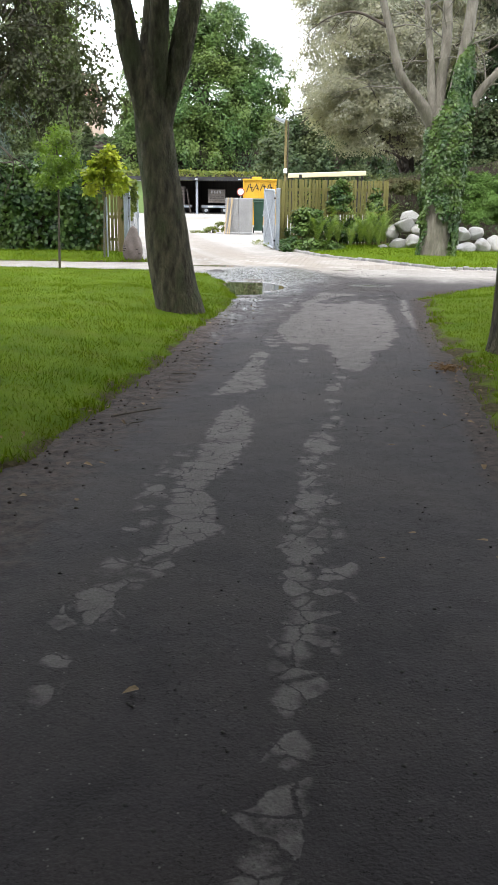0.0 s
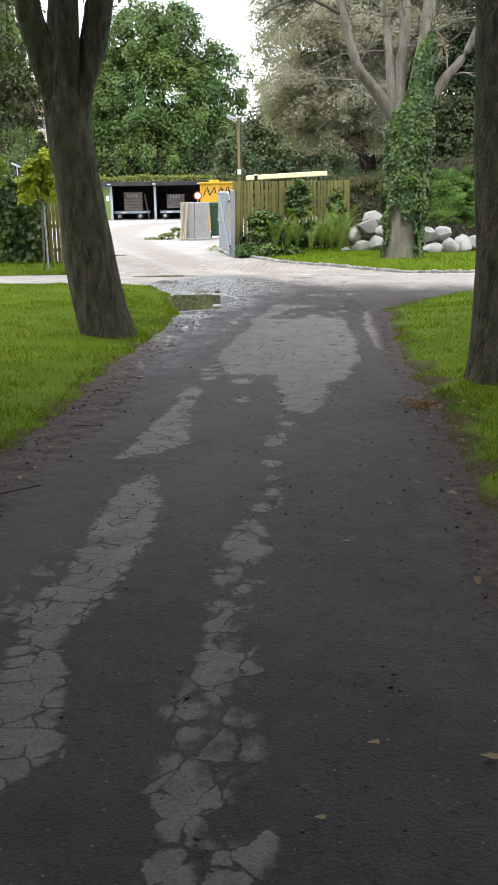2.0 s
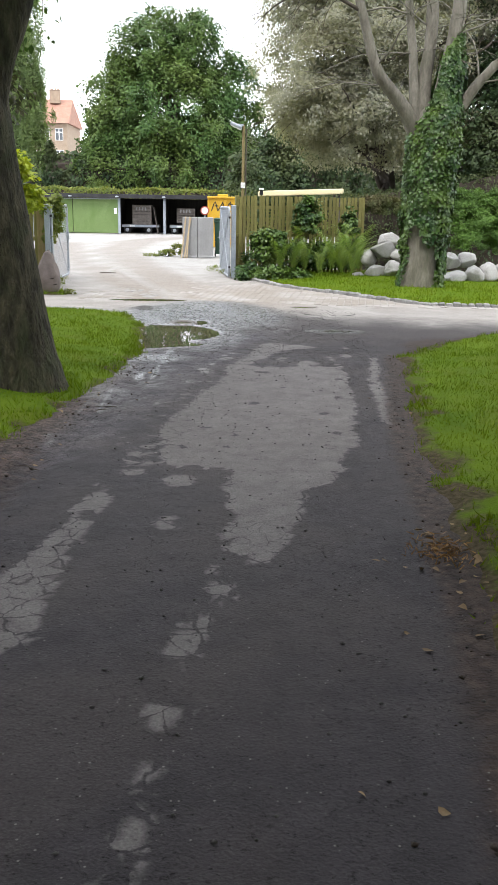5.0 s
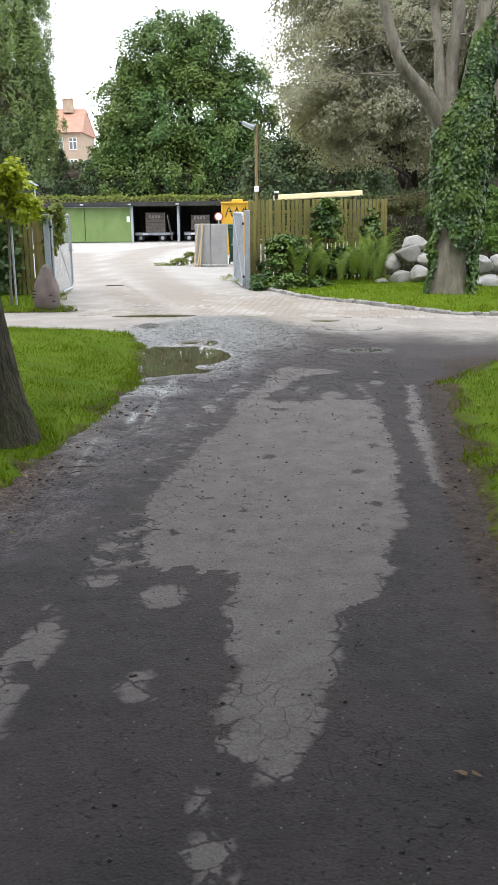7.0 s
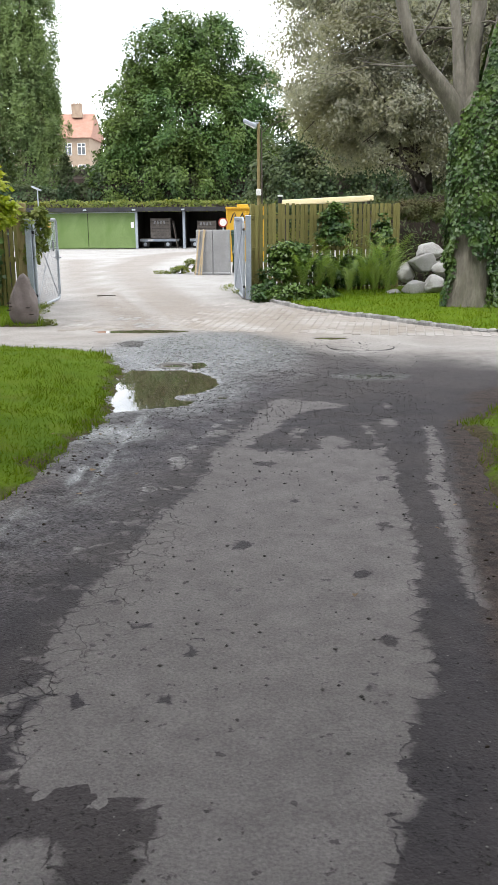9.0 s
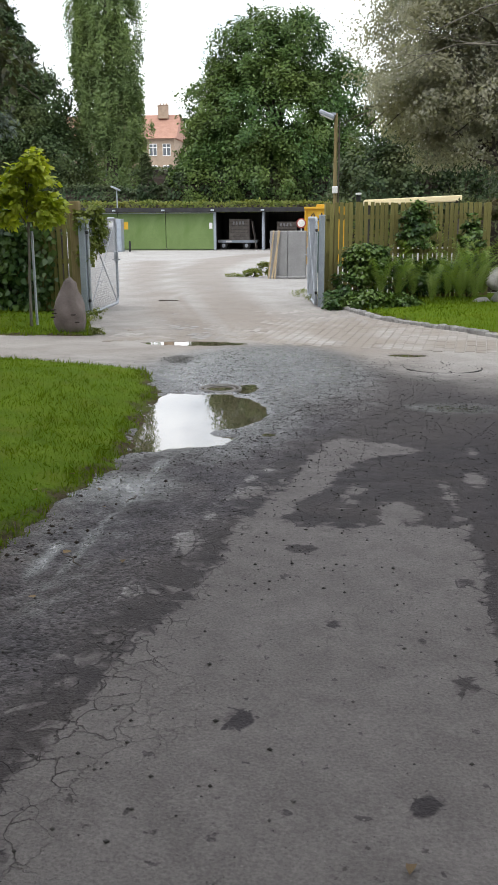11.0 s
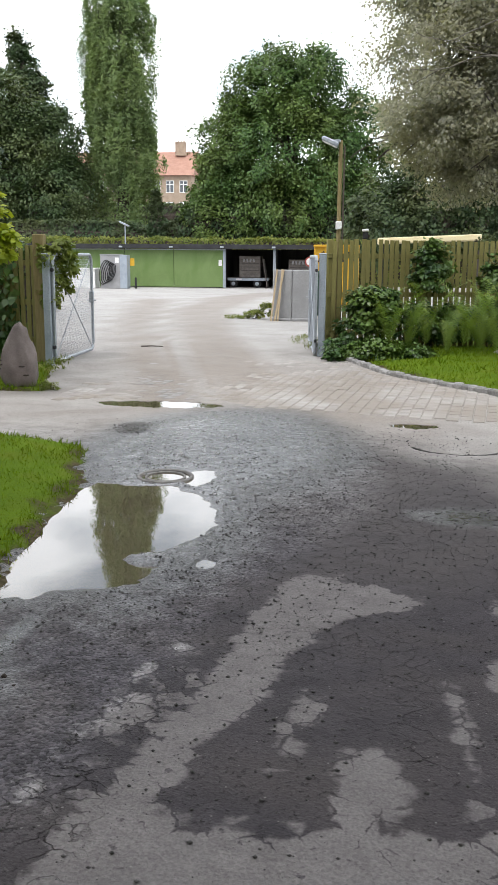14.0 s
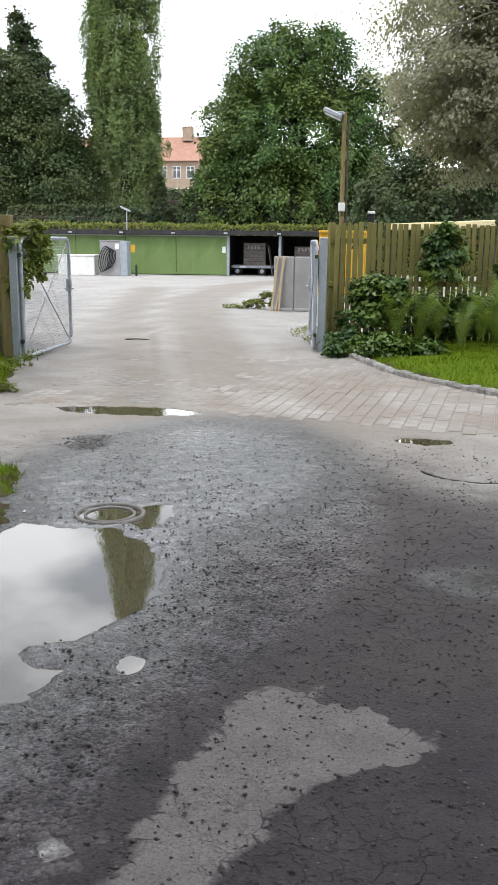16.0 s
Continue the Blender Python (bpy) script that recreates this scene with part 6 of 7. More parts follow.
def overhang_tree():
    """A tree beyond the lawn whose dusky drooping boughs hang into view."""
    r = np.random.default_rng(47)
    x, y = -8.4, 24.9
    t = thing("drooping_tree", x, y, gz(y), "dusky tree with thin drooping boughs over the lawn", "tree")
    stem("trunk", [smooth_path([(x, y, gz(y) - 0.1), (x, y, 2), (x + 0.2, y, 5), (x, y, 9)], [0.3, 0.24, 0.2, 0.08], 4)], M_TWIG, t, 12, 0.1)
    tw = []
    for k in range(8):
        limbs((x + 0.1, y, 4.2 + 0.5 * k), (1.0, -0.3 + 0.3 * r.normal(), 0.1), 2.6, 0.06, 2, r, tw, 0.4, 3, -0.3)
    stem("branchwork", tw, M_TWIG, t, 7, 0)["kind"] = "stuff"
    leafage("crown", crown([(-5.3, 23.4, 4.4, 1.0, 1.2, 1.7), (-4.6, 23.2, 3.4, 0.65, 0.8, 1.0), (-4.2, 23.0, 5.0, 0.8, 0.9, 0.9), (-4.0, 22.8, 3.7, 0.45, 0.6, 0.9), (-3.65, 22.8, 3.1, 0.28, 0.4, 0.5), (-3.45, 22.7, 3.45, 0.5, 0.4, 0.5), (-3.72, 22.8, 4.05, 0.36, 0.5, 0.55), (-6.6, 24, 6.2, 2.2, 1.8, 1.9), (-6.2, 23.6, 3.9, 0.9, 1, 1.4), (-8.4, 25, 8, 2.6, 2.6, 2.4)],
                           900, 30, 0.2, 0.11, LEAF, 0.9, -0.95, 0.3, r, 0.3), F_DUSK, t)
    x, y = -12.0, 36.0
    t = thing("blue_cedar", x, y, gz(y), "large dark blue-green cedar with drooping boughs behind the hedge", "tree")
    stem("trunk", [smooth_path([(x, y, gz(y) - 0.1), (x, y, 4), (x, y, 12)], [0.4, 0.32, 0.1], 4)], M_TWIG, t, 12, 0.1)
    lob = [(x + 1.2 * math.cos(k * 2.4), y + 1.0 * math.sin(k * 2.4), 1.6 + 0.8 * k, 3.2 - 0.15 * k, 2.6 - 0.12 * k, 0.7) for k in range(13)]
    leafage("crown", crown(lob, 700, 44, 0.26, 0.2, NARROW, 0.6, -0.9, 0.4, r, 0.4), F_CEDAR, t, NARROW)


overhang_tree()


def unseen_woods():
    """Unseen woods added behind and beside the start close the place and shade it."""
    r = np.random.default_rng(48)
    for k, (x, y) in enumerate(((-13, -16), (-4, -19), (5, -18), (14, -15), (-15, -5), (-16, 5), (16, -4), (15.5, 6), (-18, 14), (17, 13))):
        broad_tree("screening_tree", x, y, [(x, y, 2.6, 4.6, 4.6, 3.0), (x, y, 7.0, 5.4, 5.4, 3.6), (x, y, 11.0, 3.6, 3.6, 3.0)], 8, 0.4, 260, 34, 0.8, 0.5, F_LIMETREE, "unseen leafy tree added to cut the light", 100 + k)


unseen_woods()


def hedge(name, x0, x1, y, depth, tops, n, size, mat, label, seed, shape=LEAF, core=M_SOIL_SHADE, kind="", front=True):
    """A hedge: a solid dark core for the shade inside, and leaves on its uneven front and top."""
    r = np.random.default_rng(seed)
    z0 = gz(y)
    t = thing(name, (x0 + x1) / 2, y, z0, label, "hedge", kind=kind)
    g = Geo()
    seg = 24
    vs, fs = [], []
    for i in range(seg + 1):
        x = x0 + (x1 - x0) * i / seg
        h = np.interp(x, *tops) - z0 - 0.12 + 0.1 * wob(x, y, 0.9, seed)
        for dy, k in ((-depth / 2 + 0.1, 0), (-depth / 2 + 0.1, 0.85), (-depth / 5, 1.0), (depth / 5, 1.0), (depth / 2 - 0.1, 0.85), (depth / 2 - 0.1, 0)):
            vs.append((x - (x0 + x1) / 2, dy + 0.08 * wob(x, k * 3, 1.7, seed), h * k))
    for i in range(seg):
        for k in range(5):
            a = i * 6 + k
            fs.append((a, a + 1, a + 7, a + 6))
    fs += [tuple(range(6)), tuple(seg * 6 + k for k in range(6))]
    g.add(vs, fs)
    part("shade_core", g.bm(), core, t, "solid dark core painted as the shaded inside")
    x = x0 + (x1 - x0) * r.random(n)
    top = np.interp(x, *tops) + 0.16 * np.array([wob(q, y, 1.1, seed) for q in x])
    on_top = r.random(n) < 0.25
    k = r.random(n)
    zz = np.where(on_top, top + 0.05 * r.normal(size=n), z0 + 0.05 + (top - z0) * k)
    yy = np.where(on_top, y + depth * (r.random(n) - 0.5), y - depth / 2 * (1.0 - 0.35 * np.maximum(0, k - 0.75) * 4) + 0.1 * r.normal(size=n) * 1.0)
    yy = yy + np.where(on_top, 0, 0.16 * np.array([wob(a, b * 1.3, 1.6, seed + 2) for a, b in zip(x, zz)]))
    nrm = np.where(on_top[:, None], np.array([[0, -0.2, 1.0]]), np.array([[0, -1.0, 0.35]])) + 0.45 * r.normal(size=(n, 3))
    along = r.normal(size=(n, 3)) * 0.6 - np.where(on_top, -0.3, 0.7)[:, None] * np.array([0, 0, 1.0])
    leafage("foliage", (np.stack([x, yy, zz], 1), nrm, along, size * (0.6 + 0.7 * r.random(n))), mat, t, shape)


hedge("ivy_hedge", -12.5, -4.35, 28.35, 0.7, ([-12.5, -6, -5, -4.35], [2.0, 2.0, 1.75, 1.5]), 15000, 0.13, F_IVY, "dense ivy hedge covering a timber fence", 51, IVY)
hedge("back_hedge", -34, 10, 73, 2.0, ([-34, 0, 10], [2.35, 2.35, 2.2]), 24000, 0.18, F_WEED, "yellow-green overgrown hedge behind the shed", 52)
hedge("shrub_belt", -24, 8, 77.5, 3.0, ([-24, -15.5, -13, -11, -6, 8], [3.6, 3.6, 3.0, 4.3, 5.0, 4.6]), 26000, 0.24, F_DARK, "belt of dark green shrubs behind the shed", 53)
hedge("dark_backdrop_hedge", 4.2, 18, 34.6, 1.4, ([4.2, 6, 9, 18], [1.7, 2.0, 2.6, 3.2]), 9000, 0.13, F_DARK, "dark evergreen hedge behind the rockery", 54, NARROW)
hedge("far_trees", -60, 45, 112, 6.0, ([-60, -34, -28, -16, -8, 45], [9, 9, 6.5, 6.5, 8, 10]), 20000, 0.5, F_DARK, "distant belt of trees", 55)


def mound(name, lobes, clumps, per, spread, size, mat, label, seed, shape, category="shrub", droop=0.2, core=True):
    r = np.random.default_rng(seed)
    x, y, z = lobes[0][:3]
    t = thing(name, x, y, gz(y), label, category)
    tw = []
    for lx, ly, lz, rx, ry, rz in lobes:
        limbs((x, y, gz(y)), (lx - x, ly - y, lz - gz(y)), 0.55 * max(0.3, lz - gz(y)), 0.012, 2, r, tw, 0.5, 3, 0.2)
    if core:
        stem("woody_growth", tw, M_TWIG, t, 6, 0)["kind"] = "stuff"
    leafage("foliage", crown(lobes, clumps, per, spread, size, shape, droop, -0.5, 0.5, r), mat, t, shape)


mound("juniper_bush", [(7.3, 30.6, 1.2, 0.8, 0.7, 0.75), (7.9, 30.2, 0.9, 0.7, 0.6, 0.7), (8.6, 30.6, 1.3, 0.9, 0.7, 0.8), (7.6, 30.0, 0.55, 0.8, 0.5, 0.35)], 420, 130, 0.12, 0.075, F_JUNIPER, "spreading bright green juniper above boulders", 61, NARROW, droop=-0.1)
mound("juniper_bush", [(5.6, 32.4, 1.45, 1.0, 0.6, 0.25), (4.9, 32.3, 1.5, 0.6, 0.5, 0.2), (6.4, 32.4, 1.5, 0.8, 0.6, 0.28)], 160, 110, 0.12, 0.075, F_BRONZE, "low bronze-green juniper shelf over the rockery", 62, NARROW)
mound("ivy_bush", [(2.93, 30.75, 1.25, 0.34, 0.28, 0.42), (2.85, 30.7, 0.9, 0.33, 0.25, 0.3)], 90, 30, 0.09, 0.078, F_IVY, "round dark ivy clump climbing over the fence", 63, IVY)
mound("ivy_bush", [(4.1, 31.1, 0.95, 0.2, 0.16, 0.42), (4.15, 31.1, 0.6, 0.24, 0.18, 0.4)], 40, 26, 0.08, 0.078, F_IVY, "ivy strand hanging on the fence", 64, IVY)
mound("dark_shrub", [(2.7, 30.75, 0.0, 0.45, 0.2, 0.45), (3.4, 31.0, 0.0, 0.45, 0.2, 0.45), (4.1, 31.2, 0.0, 0.45, 0.2, 0.5), (1.75, 29.95, 0.35, 0.42, 0.35, 0.5), (1.45, 29.8, -0.1, 0.4, 0.35, 0.35), (1.95, 29.9, 0.5, 0.3, 0.25, 0.3)], 300, 32, 0.1, 0.078, F_IVY, "dark glossy shrub at the fence foot", 65, IVY)
mound("ground_ivy", [(1.3, 29.5, -0.32, 0.4, 0.35, 0.2), (1.9, 29.2, -0.34, 0.6, 0.3, 0.2), (2.5, 29.35, -0.36, 0.4, 0.25, 0.14), (1.1, 29.0, -0.4, 0.22, 0.2, 0.1)], 150, 26, 0.09, 0.07, F_IVY, "low ground ivy spreading to the kerb", 66, IVY)
mound("gate_vine", [(-3.72, 27.6, 1.3, 0.14, 0.2, 0.25), (-3.6, 28.2, 1.2, 0.12, 0.4, 0.25), (-3.6, 28.0, 0.85, 0.1, 0.25, 0.2), (-3.7, 27.65, 0.7, 0.1, 0.12, 0.4), (-3.58, 27.9, 1.45, 0.12, 0.35, 0.2)], 130, 18, 0.08, 0.075, F_WEED, "leafy vine climbing over the gate top", 67, IVY, core=False)
mound("weed_clump", [(-1.7, 40.0, -0.38, 0.36, 0.25, 0.16), (-1.35, 39.9, -0.25, 0.2, 0.2, 0.26), (-2.2, 40.1, -0.47, 0.45, 0.2, 0.05)], 70, 26, 0.06, 0.06, F_WEED, "weeds growing at the foot of the slabs", 68, LEAF)
mound("weed_clump", [(0.75, 31.2, -0.42, 0.3, 0.7, 0.08), (0.4, 33.0, -0.44, 0.35, 0.8, 0.07)], 46, 22, 0.07, 0.05, F_WEED, "low weeds under the gate", 69, NARROW, core=False)
mound("weed_clump", [(-3.3, 26.2, -0.36, 0.14, 1.3, 0.08), (-2.7, 24.6, -0.42, 0.12, 0.1, 0.05)], 46, 18, 0.04, 0.055, F_WEED, "weeds along the lawn edge at the post", 70, NARROW, core=False)


# ---- saplings ----
def sapling(x, y, z0, mid, lobes, mat, label, seed, shape, size, stake, clumps=120, bark=M_TWIG):
    r = np.random.default_rng(seed)
    t = thing("sapling", x, y, z0, label, "tree")
    top = max(l[2] for l in lobes)
    stem("trunk", [smooth_path([(x, y, z0 - 0.05), (x + 0.02, y, (z0 + mid) / 2), (x + 0.05, y, mid), (x + 0.05, y, top)], [0.028, 0.024, 0.02, 0.008], 4)], bark, t, 8, 0.05)
    tw = []
    for lx, ly, lz, rx, ry, rz in lobes:
        limbs((x + 0.04, y, max(mid, lz - 0.5)), (lx - x, ly - y, lz - mid + 0.2), 0.6 * (rx + 0.3), 0.01, 2, r, tw, 0.4, 3, 0.1)
    stem("twig_growth", tw, bark, t, 5, 0)["kind"] = "stuff"
    leafage("crown", crown(lobes, clumps, 22, 0.09, size, shape, 0.4, -0.8, 0.25, r, 0.3), mat, t, shape)
    if stake:
        g = Geo()
        g.tube([(0.09, 0.05, 0), (0.09, 0.05, mid - z0)], [0.022, 0.022], 8)
        part("stake", g.bm(), M_GALV, t, "thin grey stake")


sapling(-4.2, 20.2, -0.34, 1.35, [(-4.15, 20.2, 2.1, 0.45, 0.4, 0.4), (-4.2, 20.2, 1.65, 0.48, 0.4, 0.28), (-4.12, 20.2, 2.5, 0.28, 0.25, 0.2)], F_FRESH, "slender sapling with feathery fresh green leaves on the lawn", 71, NARROW, 0.1, False)
sapling(-4.0, 25.2, -0.38, 1.2, [(-3.95, 25.2, 1.9, 0.42, 0.38, 0.36), (-3.6, 25.15, 1.55, 0.3, 0.28, 0.22), (-4.25, 25.2, 1.5, 0.22, 0.28, 0.22), (-3.8, 25.2, 2.28, 0.22, 0.22, 0.16)], F_LIME, "young tree with yellow-green leaves before the hedge", 72, LEAF, 0.13, True, 110, M_PALEBARK)


# ---- ferns ----
def make_fern(seed):
    r = np.random.default_rng(seed)
    f = thing("fern", 0, 0, 0, "tall arching green fern at the fence foot", "fern", "ferns along the fence")
    for k in range(9):
        a = 2 * math.pi * k / 9 + 0.5 * r.normal()
        ln, lift = 0.85 + 0.7 * r.random(), 1.2 + 0.6 * r.random()
        n = 24
        s = np.linspace(0.12, 1, n)
        out = ln * (0.3 + 0.28 * (k % 3)) * s ** 1.8
        up = ln * lift * (s - 0.42 * s ** 3)
        d = np.array([math.cos(a), math.sin(a), 0])
        side = np.array([-math.sin(a), math.cos(a), 0])
        c = out[:, None] * d + up[:, None] * np.array([0, 0, 1.0])
        w = 0.13 * np.sin(np.pi * (0.12 + 0.86 * s)) + 0.01
        step = np.gradient(c, axis=0)
        lift_tip = np.array([0, 0, -0.1])
        a_tip = c + (w * (0.9 + 0.2 * r.random(n)))[:, None] * (side + lift_tip) + 1.9 * step
        b_tip = c + (w * (0.9 + 0.2 * r.random(n)))[:, None] * (-side + lift_tip) + 1.9 * step
        i0 = np.arange(n - 1)
        half = c + 0.45 * step
        tri = np.concatenate([np.stack([i0, 3 * n + i0, n + i0], 1), np.stack([i0, 2 * n + i0, 3 * n + i0], 1), np.stack([i0, i0 + 1, 4 * n + i0], 1)])
        me = np_mesh("frond", np.concatenate([c, a_tip, b_tip, half, c + 0.006 * side]), tri)
        put_mesh("frond", me, F_FERN, f)
    return f


fern_a, fern_b = make_fern(81), make_fern(82)
spots = [(2.45, 29.95, 0.85), (2.85, 30.2, 1.05), (3.15, 29.6, 0.8), (3.5, 30.1, 1.1), (3.8, 29.75, 0.95), (4.3, 30.3, 1.1), (3.9, 30.45, 1.2), (2.0, 30.2, 0.9)]
fern_a.matrix_world = pose(2.1, 29.6, gz(29.6) + 0.05, 0, 0, 20)
fern_b.matrix_world = pose(4.05, 29.5, gz(29.6) + 0.05, 0, 0, 70)
for k, (x, y, s) in enumerate(spots):
    copy_thing(fern_a if k % 2 else fern_b, pose(x, y, gz(y) + 0.05, 7 * (-1) ** k, 5 - 3 * (k % 4), 67 * k) @ Matrix.Scale(s, 4))


# ---- litter on the path ----
def litter():
    r = np.random.default_rng(91)
    vs = IVY[0] * np.array([1, 0.8, 1.6]) - np.array([0.5, 0, 0])
    me = np_mesh("fallen_leaf", vs, IVY[1])
    me.materials.append(M_LITTER)
    for k in range(130):
        y = 4.5 + 12 * r.random()
        if k % 2:
            x = np.interp(y, RIGHT_Y, RIGHT_X) + 0.25 * r.normal() - 0.05
            if r.random() < 0.4:
                x, y = 2.1 + 0.25 * r.normal(), 8.9 + 0.5 * r.normal()
        else:
            x = np.interp(y, LEFT_Y, LEFT_X) + 0.3 * r.normal()
        ob = new("fallen_leaf", me)
        d = inside_right(x, y) if k % 2 else inside_left(x, y)
        zz = gz(y) + 0.012 + (0.035 + (0.1 if d > 0.1 else 0) * min(1, max(0, d / 1.6)) if d > 0 else 0)
        ob.matrix_world = pose(x, y, zz, 12 * r.normal(), 12 * r.normal(), 360 * r.random()) @ Matrix.Scale(0.025 + 0.03 * r.random(), 4)
        tagged(ob, "small curled brown fallen leaf on the verge", "leaf", "fallen leaves")
    for x, y, s in ((1.42, 4.4, 0.07), (1.35, 3.75, 0.05), (0.62, 3.9, 0.035), (-1.0, 5.4, 0.06)):
        ob = new("fallen_leaf", me)
        ob.matrix_world = pose(x, y, gz(y) + 0.014, 5, 4, 130 * y) @ Matrix.Scale(s, 4)
        tagged(ob, "pale dry fallen leaf on the asphalt", "leaf", "fallen leaves")
    for x, y, s in ((-0.39, 2.7, 0.06), (1.15, 4.15, 0.055), (1.17, 3.92, 0.05), (0.82, 4.24, 0.04), (0.97, 5.95, 0.05), (1.68, 6.66, 0.06), (1.29, 6.5, 0.035)):
        ob = new("fallen_leaf", me)
        ob.matrix_world = pose(x, y, gz(y) + 0.014, 6, -5, 210 * y) @ Matrix.Scale(s, 4)
        tagged(ob, "pale dry fallen leaf on the asphalt", "leaf", "fallen leaves")
    n = 260
    x, y = 1.98 + 0.07 * r.normal(size=n), 8.95 + 0.1 * r.normal(size=n)
    tuft = leaves_mesh("dry_grass", np.stack([x, y, ground_z(y) + 0.01 + 0.02 * r.random(n)], 1), r.normal(size=(n, 3)), r.normal(size=(n, 3)) * np.array([1, 1, 0.25]), 0.025 + 0.03 * r.random(n), BLADE)
    tagged(put_mesh("dry_grass", tuft, M_STRAW), "small heap of withered orange-brown grass on the verge", "dry grass", kind="stuff")
    for name, pts, rad, label in (("fallen_stick", [(-1.05, 6.7), (-0.95, 6.78), (-0.84, 6.9), (-0.7, 6.98)], 0.008, "thin dark fallen stick across the muddy verge"),
                                  ("fallen_stick", [(-2.95, 30.9), (-2.75, 30.97), (-2.5, 30.95)], 0.014, "short stick lying on the dusty yard")):
        g = Geo()
        x0, y0 = pts[0]
        g.tube([(x - x0, y - y0, 0.012 + gz(y) - gz(y0) + 0.006 * (k % 2)) for k, (x, y) in enumerate(pts)], [rad * (1 - 0.15 * k) for k in range(len(pts))], 7, 0.1)
        ob = part(name, g.bm(), M_TWIG)
        ob.location = (x0, y0, gz(y0))
        tagged(ob, label, "stick")
    # a low heap of wet gravel beyond the puddle
    n = 420
    x, y = -0.81 + 0.09 * r.normal(size=n), 22.02 + 0.14 * r.normal(size=n)
    s = 0.005 + 0.014 * r.random(n) ** 2
    zz = ground_z(y) + 0.05 * np.exp(-((x + 0.81) / 0.2) ** 2 - ((y - 22.02) / 0.24) ** 2)
    octa = np.array([[1, 0, 0], [0, 1, 0], [-1, 0, 0], [0, -1, 0], [0, 0, 0.8], [0, 0, -0.8]])
    of = np.array([[0, 1, 4], [1, 2, 4], [2, 3, 4], [3, 0, 4], [1, 0, 5], [2, 1, 5], [3, 2, 5], [0, 3, 5]])
    v = np.stack([x, y, zz], 1)[:, None] + s[:, None, None] * octa[None] * (0.6 + 0.7 * r.random((n, 6, 1)))
    g = put_mesh("gravel_heap", np_mesh("gravel_heap", v.reshape(-1, 3), (of[None] + 6 * np.arange(n)[:, None, None]).reshape(-1, 3)), M_SETT)
    tagged(g, "low heap of loose grey gravel in the wet gateway", "gravel", kind="stuff")
    # clods of earth along the verges
    n = 900
    y = 3.5 + 12.8 * r.random(n)
    onleft = r.random(n) < 0.72
    x = np.where(onleft, np.interp(y, LEFT_Y, LEFT_X) + 0.02 + np.abs(0.2 * r.normal(size=n)), np.interp(y, RIGHT_Y, RIGHT_X) - 0.02 - np.abs(0.12 * r.normal(size=n)))
    s = 0.003 + 0.016 * r.random(n) ** 4
    octa = np.array([[1, 0, 0], [0, 1, 0], [-1, 0, 0], [0, -1, 0], [0, 0, 0.6], [0, 0, -0.5]])
    of = np.array([[0, 1, 4], [1, 2, 4], [2, 3, 4], [3, 0, 4], [1, 0, 5], [2, 1, 5], [3, 2, 5], [0, 3, 5]])
    turn = 6.28 * r.random(n)
    v = s[:, None, None] * octa[None] * (0.6 + 0.8 * r.random((n, 6, 1)))
    v = np.stack([v[..., 0] * np.cos(turn)[:, None] - v[..., 1] * np.sin(turn)[:, None], v[..., 0] * np.sin(turn)[:, None] + v[..., 1] * np.cos(turn)[:, None], v[..., 2]], -1)
    v = v + np.stack([x, y, ground_z(y) + 0.002], 1)[:, None]
    g = put_mesh("earth_clods", np_mesh("earth_clods", v.reshape(-1, 3), (of[None] + 6 * np.arange(n)[:, None, None]).reshape(-1, 3)), M_SOIL_SHADE)
    tagged(g, "dark crumbs of wet earth along the verge", "soil", kind="stuff")
    # grit: small stones scattered over the broken asphalt
    n = 24000
    x = np.where(r.random(n) < 0.55, 0.6 + 1.1 * r.normal(size=n), -0.4 + 3.2 * r.random(n))
    y = np.where(r.random(n) < 0.84, 19.0 + 1.9 * r.normal(size=n), 2 + 16 * r.random(n))
    ok = (pool_depth(x, y) < -0.03) & (x > np.interp(y, LEFT_Y, LEFT_X)) & (x < np.interp(y, RIGHT_Y, RIGHT_X)) & (y < 22.6)
    x, y = x[ok], y[ok]
    s = 0.0022 + 0.009 * r.random(len(x)) ** 4
    octa = np.array([[1, 0, 0], [0, 1, 0], [-1, 0, 0], [0, -1, 0], [0, 0, 0.8], [0, 0, -0.6]])
    of = np.array([[0, 1, 4], [1, 2, 4], [2, 3, 4], [3, 0, 4], [1, 0, 5], [2, 1, 5], [3, 2, 5], [0, 3, 5]])
    v = np.stack([x, y, ground_z(y) + s * 0.3], 1)[:, None] + s[:, None, None] * octa[None] * (0.7 + 0.6 * r.random((len(x), 6, 1)))
    g = put_mesh("grit", np_mesh("grit", v.reshape(-1, 3), (of[None] + 6 * np.arange(len(x))[:, None, None]).reshape(-1, 3)), M_PEBBLE)
    tagged(g, "scattered small dark stones on broken asphalt", "gravel", kind="stuff")
    for k in range(7):
        y = 5 + 11 * r.random()
        x = np.interp(y, LEFT_Y, LEFT_X) + 0.25 + 0.25 * r.random()
        g = Geo()
        g.tube([(-0.09, 0, 0), (-0.02, 0.015, 0.004), (0.04, -0.01, 0.002), (0.1, 0.02, 0)], [0.002, 0.004, 0.004, 0.002], 6)
        ob = part("fallen_twig", g.bm(), M_TWIG)
        ob.matrix_world = pose(x, y, gz(y) + 0.008, 0, 0, 30 + 200 * r.random())
        tagged(ob, "short dark twig lying on the path", "twig", "fallen twigs")


litter()


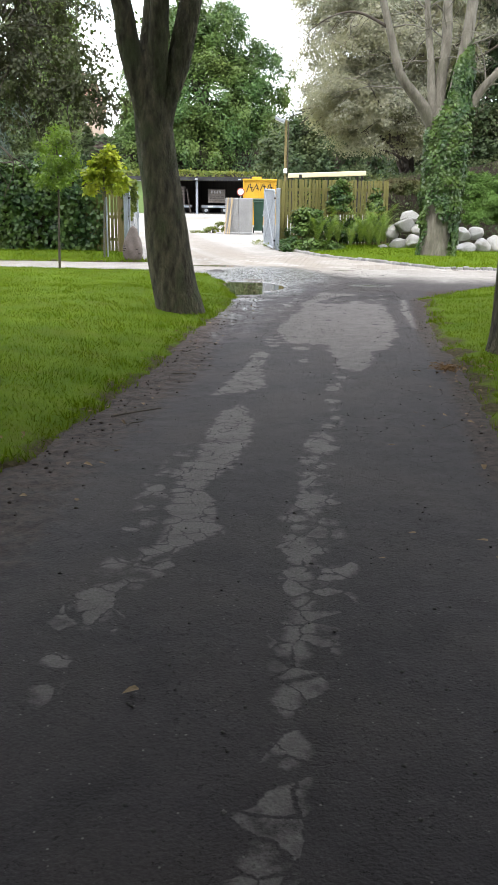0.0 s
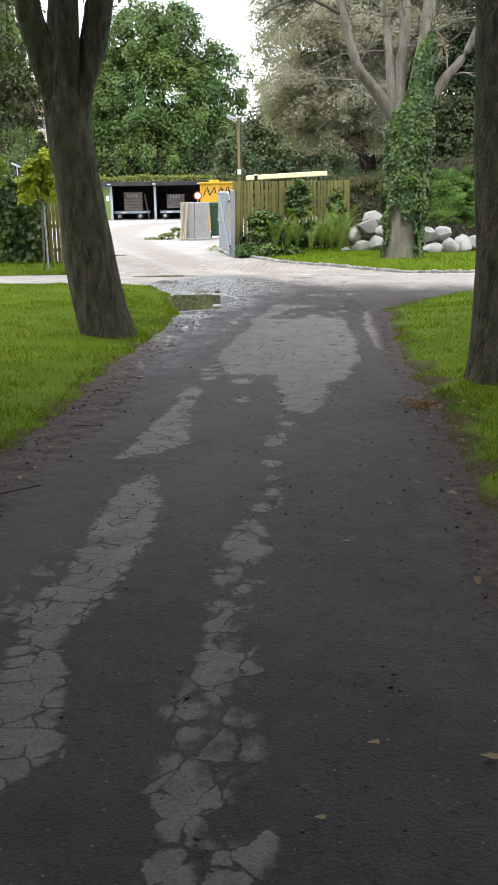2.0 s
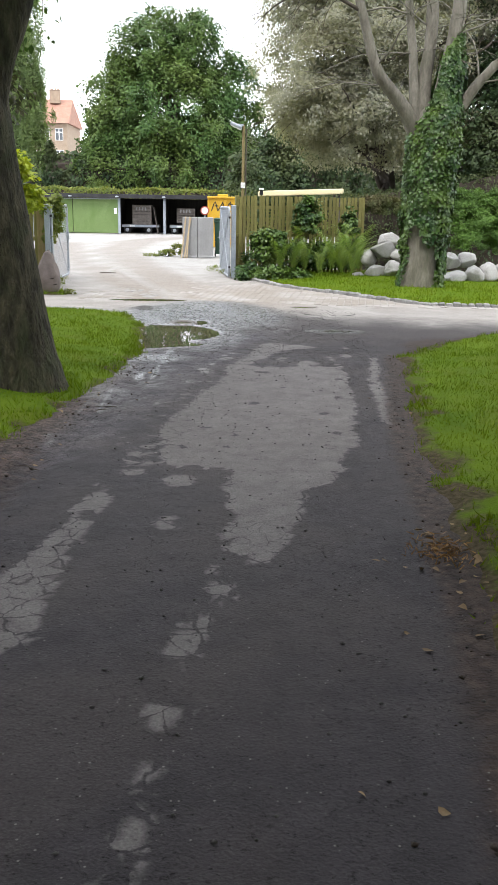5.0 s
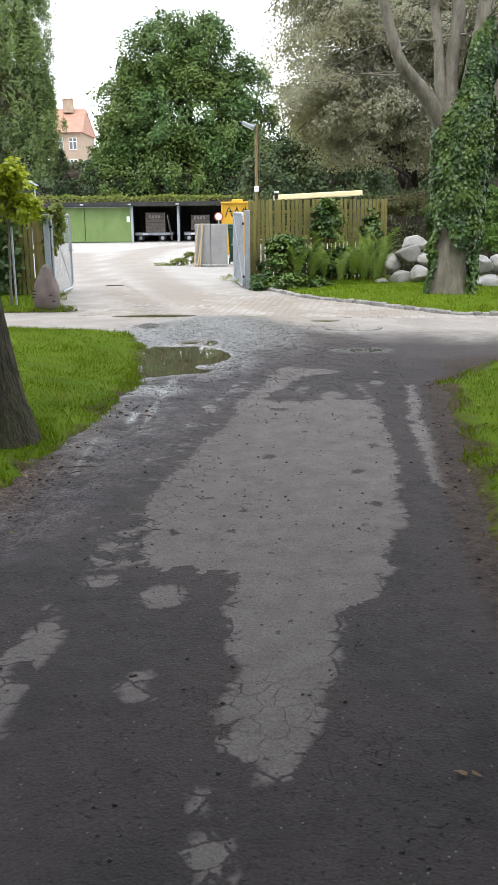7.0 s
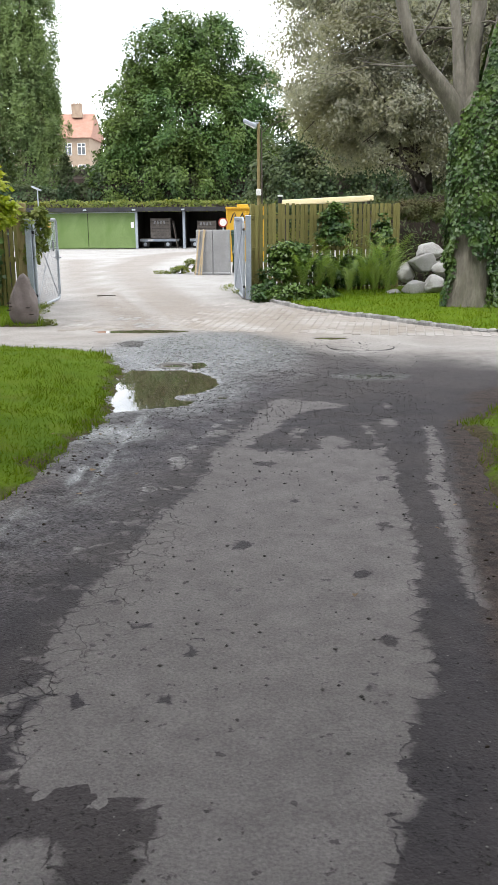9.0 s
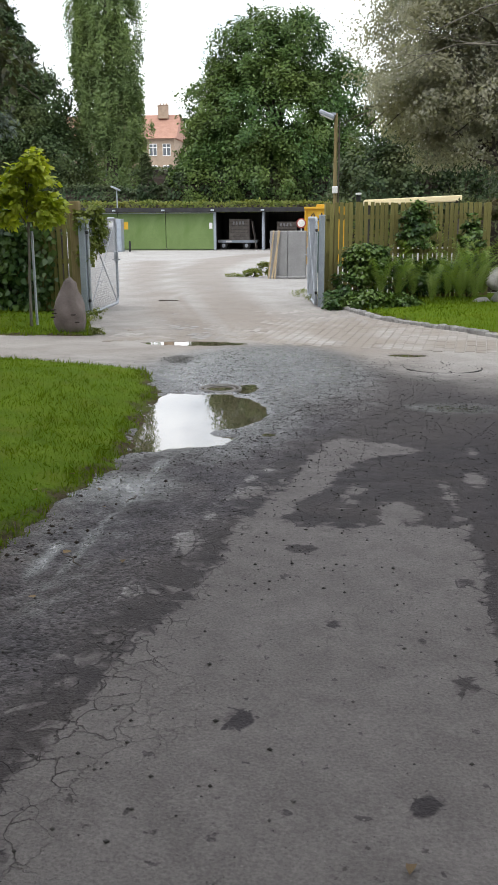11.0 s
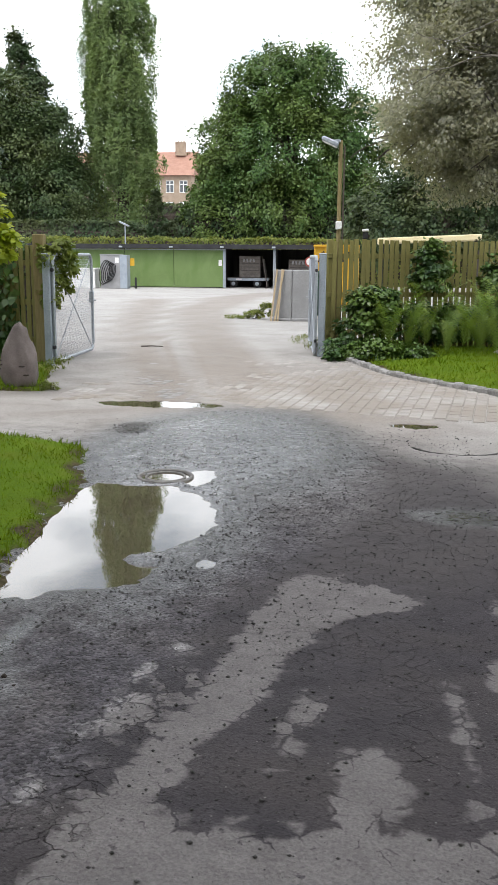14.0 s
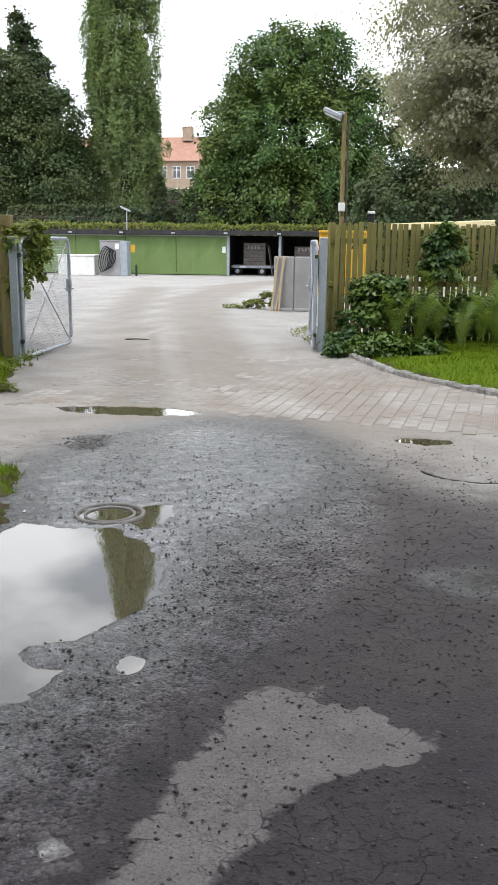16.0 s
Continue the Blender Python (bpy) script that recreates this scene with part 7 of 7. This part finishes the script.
# ---- kerb of granite setts, and block paving at the gateway ----
def kerb():
    r = np.random.default_rng(95)
    k_root = tagged(new("kerb"), "single row of rough granite setts edging the lawn", "kerb", kind="structure")
    me_set = []
    for k in range(4):
        g = Geo()
        g.box((0, 0, 0), (0.125 + 0.01 * k, 0.115, 0.17), 0.02)
        b = g.bm()
        for v in b.verts:
            v.co += 0.008 * Vector((noise.noise(v.co * 17 + Vector((k, 0, 0))), noise.noise(v.co * 19 + Vector((0, k, 3))), noise.noise(v.co * 15 + Vector((4, 0, k)))))
        me = bpy.data.meshes.new("sett")
        b.to_mesh(me)
        b.free()
        me.materials.append(M_SETT)
        me_set.append(me)
    pts = [Vector((x, y, 0)) for x, y in zip(KERB_X, KERB_Y)][::-1] + [Vector((9.5, 23.0, 0))]
    path, _ = smooth_path(pts, [0] * len(pts), 8)
    acc = 0.0
    for a, b in zip(path, path[1:]):
        d = b - a
        ln = d.length
        while acc < ln:
            p = a + d * (acc / ln)
            ob = new("sett", me_set[int(r.integers(0, 4))])
            ob.parent = k_root
            ob.matrix_basis = pose(p.x - 0.05, p.y - 0.05, gz(p.y) - 0.015 + 0.008 * r.normal(), 2 * r.normal(), 2 * r.normal(), math.degrees(math.atan2(d.y, d.x)) + 3 * r.normal())
            acc += 0.148
        acc -= ln


kerb()


def paving():
    r = np.random.default_rng(97)
    root = tagged(new("pavement"), "worn dusty concrete block paving at the gateway", "paving", kind="structure")
    w, l, gap = 0.138, 0.207, 0.011
    ang = radians(-8)
    ca, sa = math.cos(ang), math.sin(ang)
    g = Geo()
    g.box((0, 0, 0), (w, l, 0.05), 0.006)
    me = bpy.data.meshes.new("paver")
    b = g.bm()
    b.to_mesh(me)
    b.free()
    me.materials.append(M_PAVER)
    rest, count = [], 0
    for i in range(-20, 46):
        for j in range(-4, 40):
            u, v = i * (w + gap), j * (l + gap) + (0.5 * (l + gap) if i % 2 else 0)
            x, y = 0.4 + u * ca - v * sa, 23.7 + u * sa + v * ca
            front = float(np.interp(x, [-2.6, 0.8, 1.7, 3.0, 6], [23.75, 23.62, 23.4, 23.02, 22.75]))
            if y < front or y > 28.9 or x < -2.35 - 0.12 * max(0, y - 24) or x > float(np.interp(y, KERB_Y, KERB_X)) - 0.2:
                continue
            if (pool_depth(np.array(x), np.array(y)) > -0.12):
                continue
            if -1.9 < x < -1.0 and wob(x, y, 1.5, 2) < 0.1:
                continue
            sink = 0.0075 * min(1, max(0, (y - 25.6) / 2.6)) + 0.006 * min(1, max(0, (0.9 - x) / 1.6)) + 0.004 * wob(x, y, 0.9, 6)
            m = pose(x, y, gz(y) - 0.0185 - sink + 0.0024 * r.normal(), 0.5 * r.normal(), 0.5 * r.normal(), math.degrees(ang) + 0.6 * r.normal())
            if y < 25.6 and x > 0.55 and count < 300:
                ob = new("paver", me)
                ob.parent = root
                ob.matrix_basis = m
                count += 1
            else:
                rest.append(m)
    base = np.array([v.co[:] for v in me.vertices])
    tris = []
    for p in me.polygons:
        q = list(p.vertices)
        tris += [(q[0], q[k], q[k + 1]) for k in range(1, len(q) - 1)]
    tris = np.array(tris)
    vs = np.concatenate([base @ np.array(m.to_3x3()).T + np.array(m.translation) for m in rest])
    fs = (tris[None] + len(base) * np.arange(len(rest))[:, None, None]).reshape(-1, 3)
    ob = put_mesh("more_pavers", np_mesh("more_pavers", vs, fs), M_PAVER, root)
    ob["kind"] = "stuff"


paving()
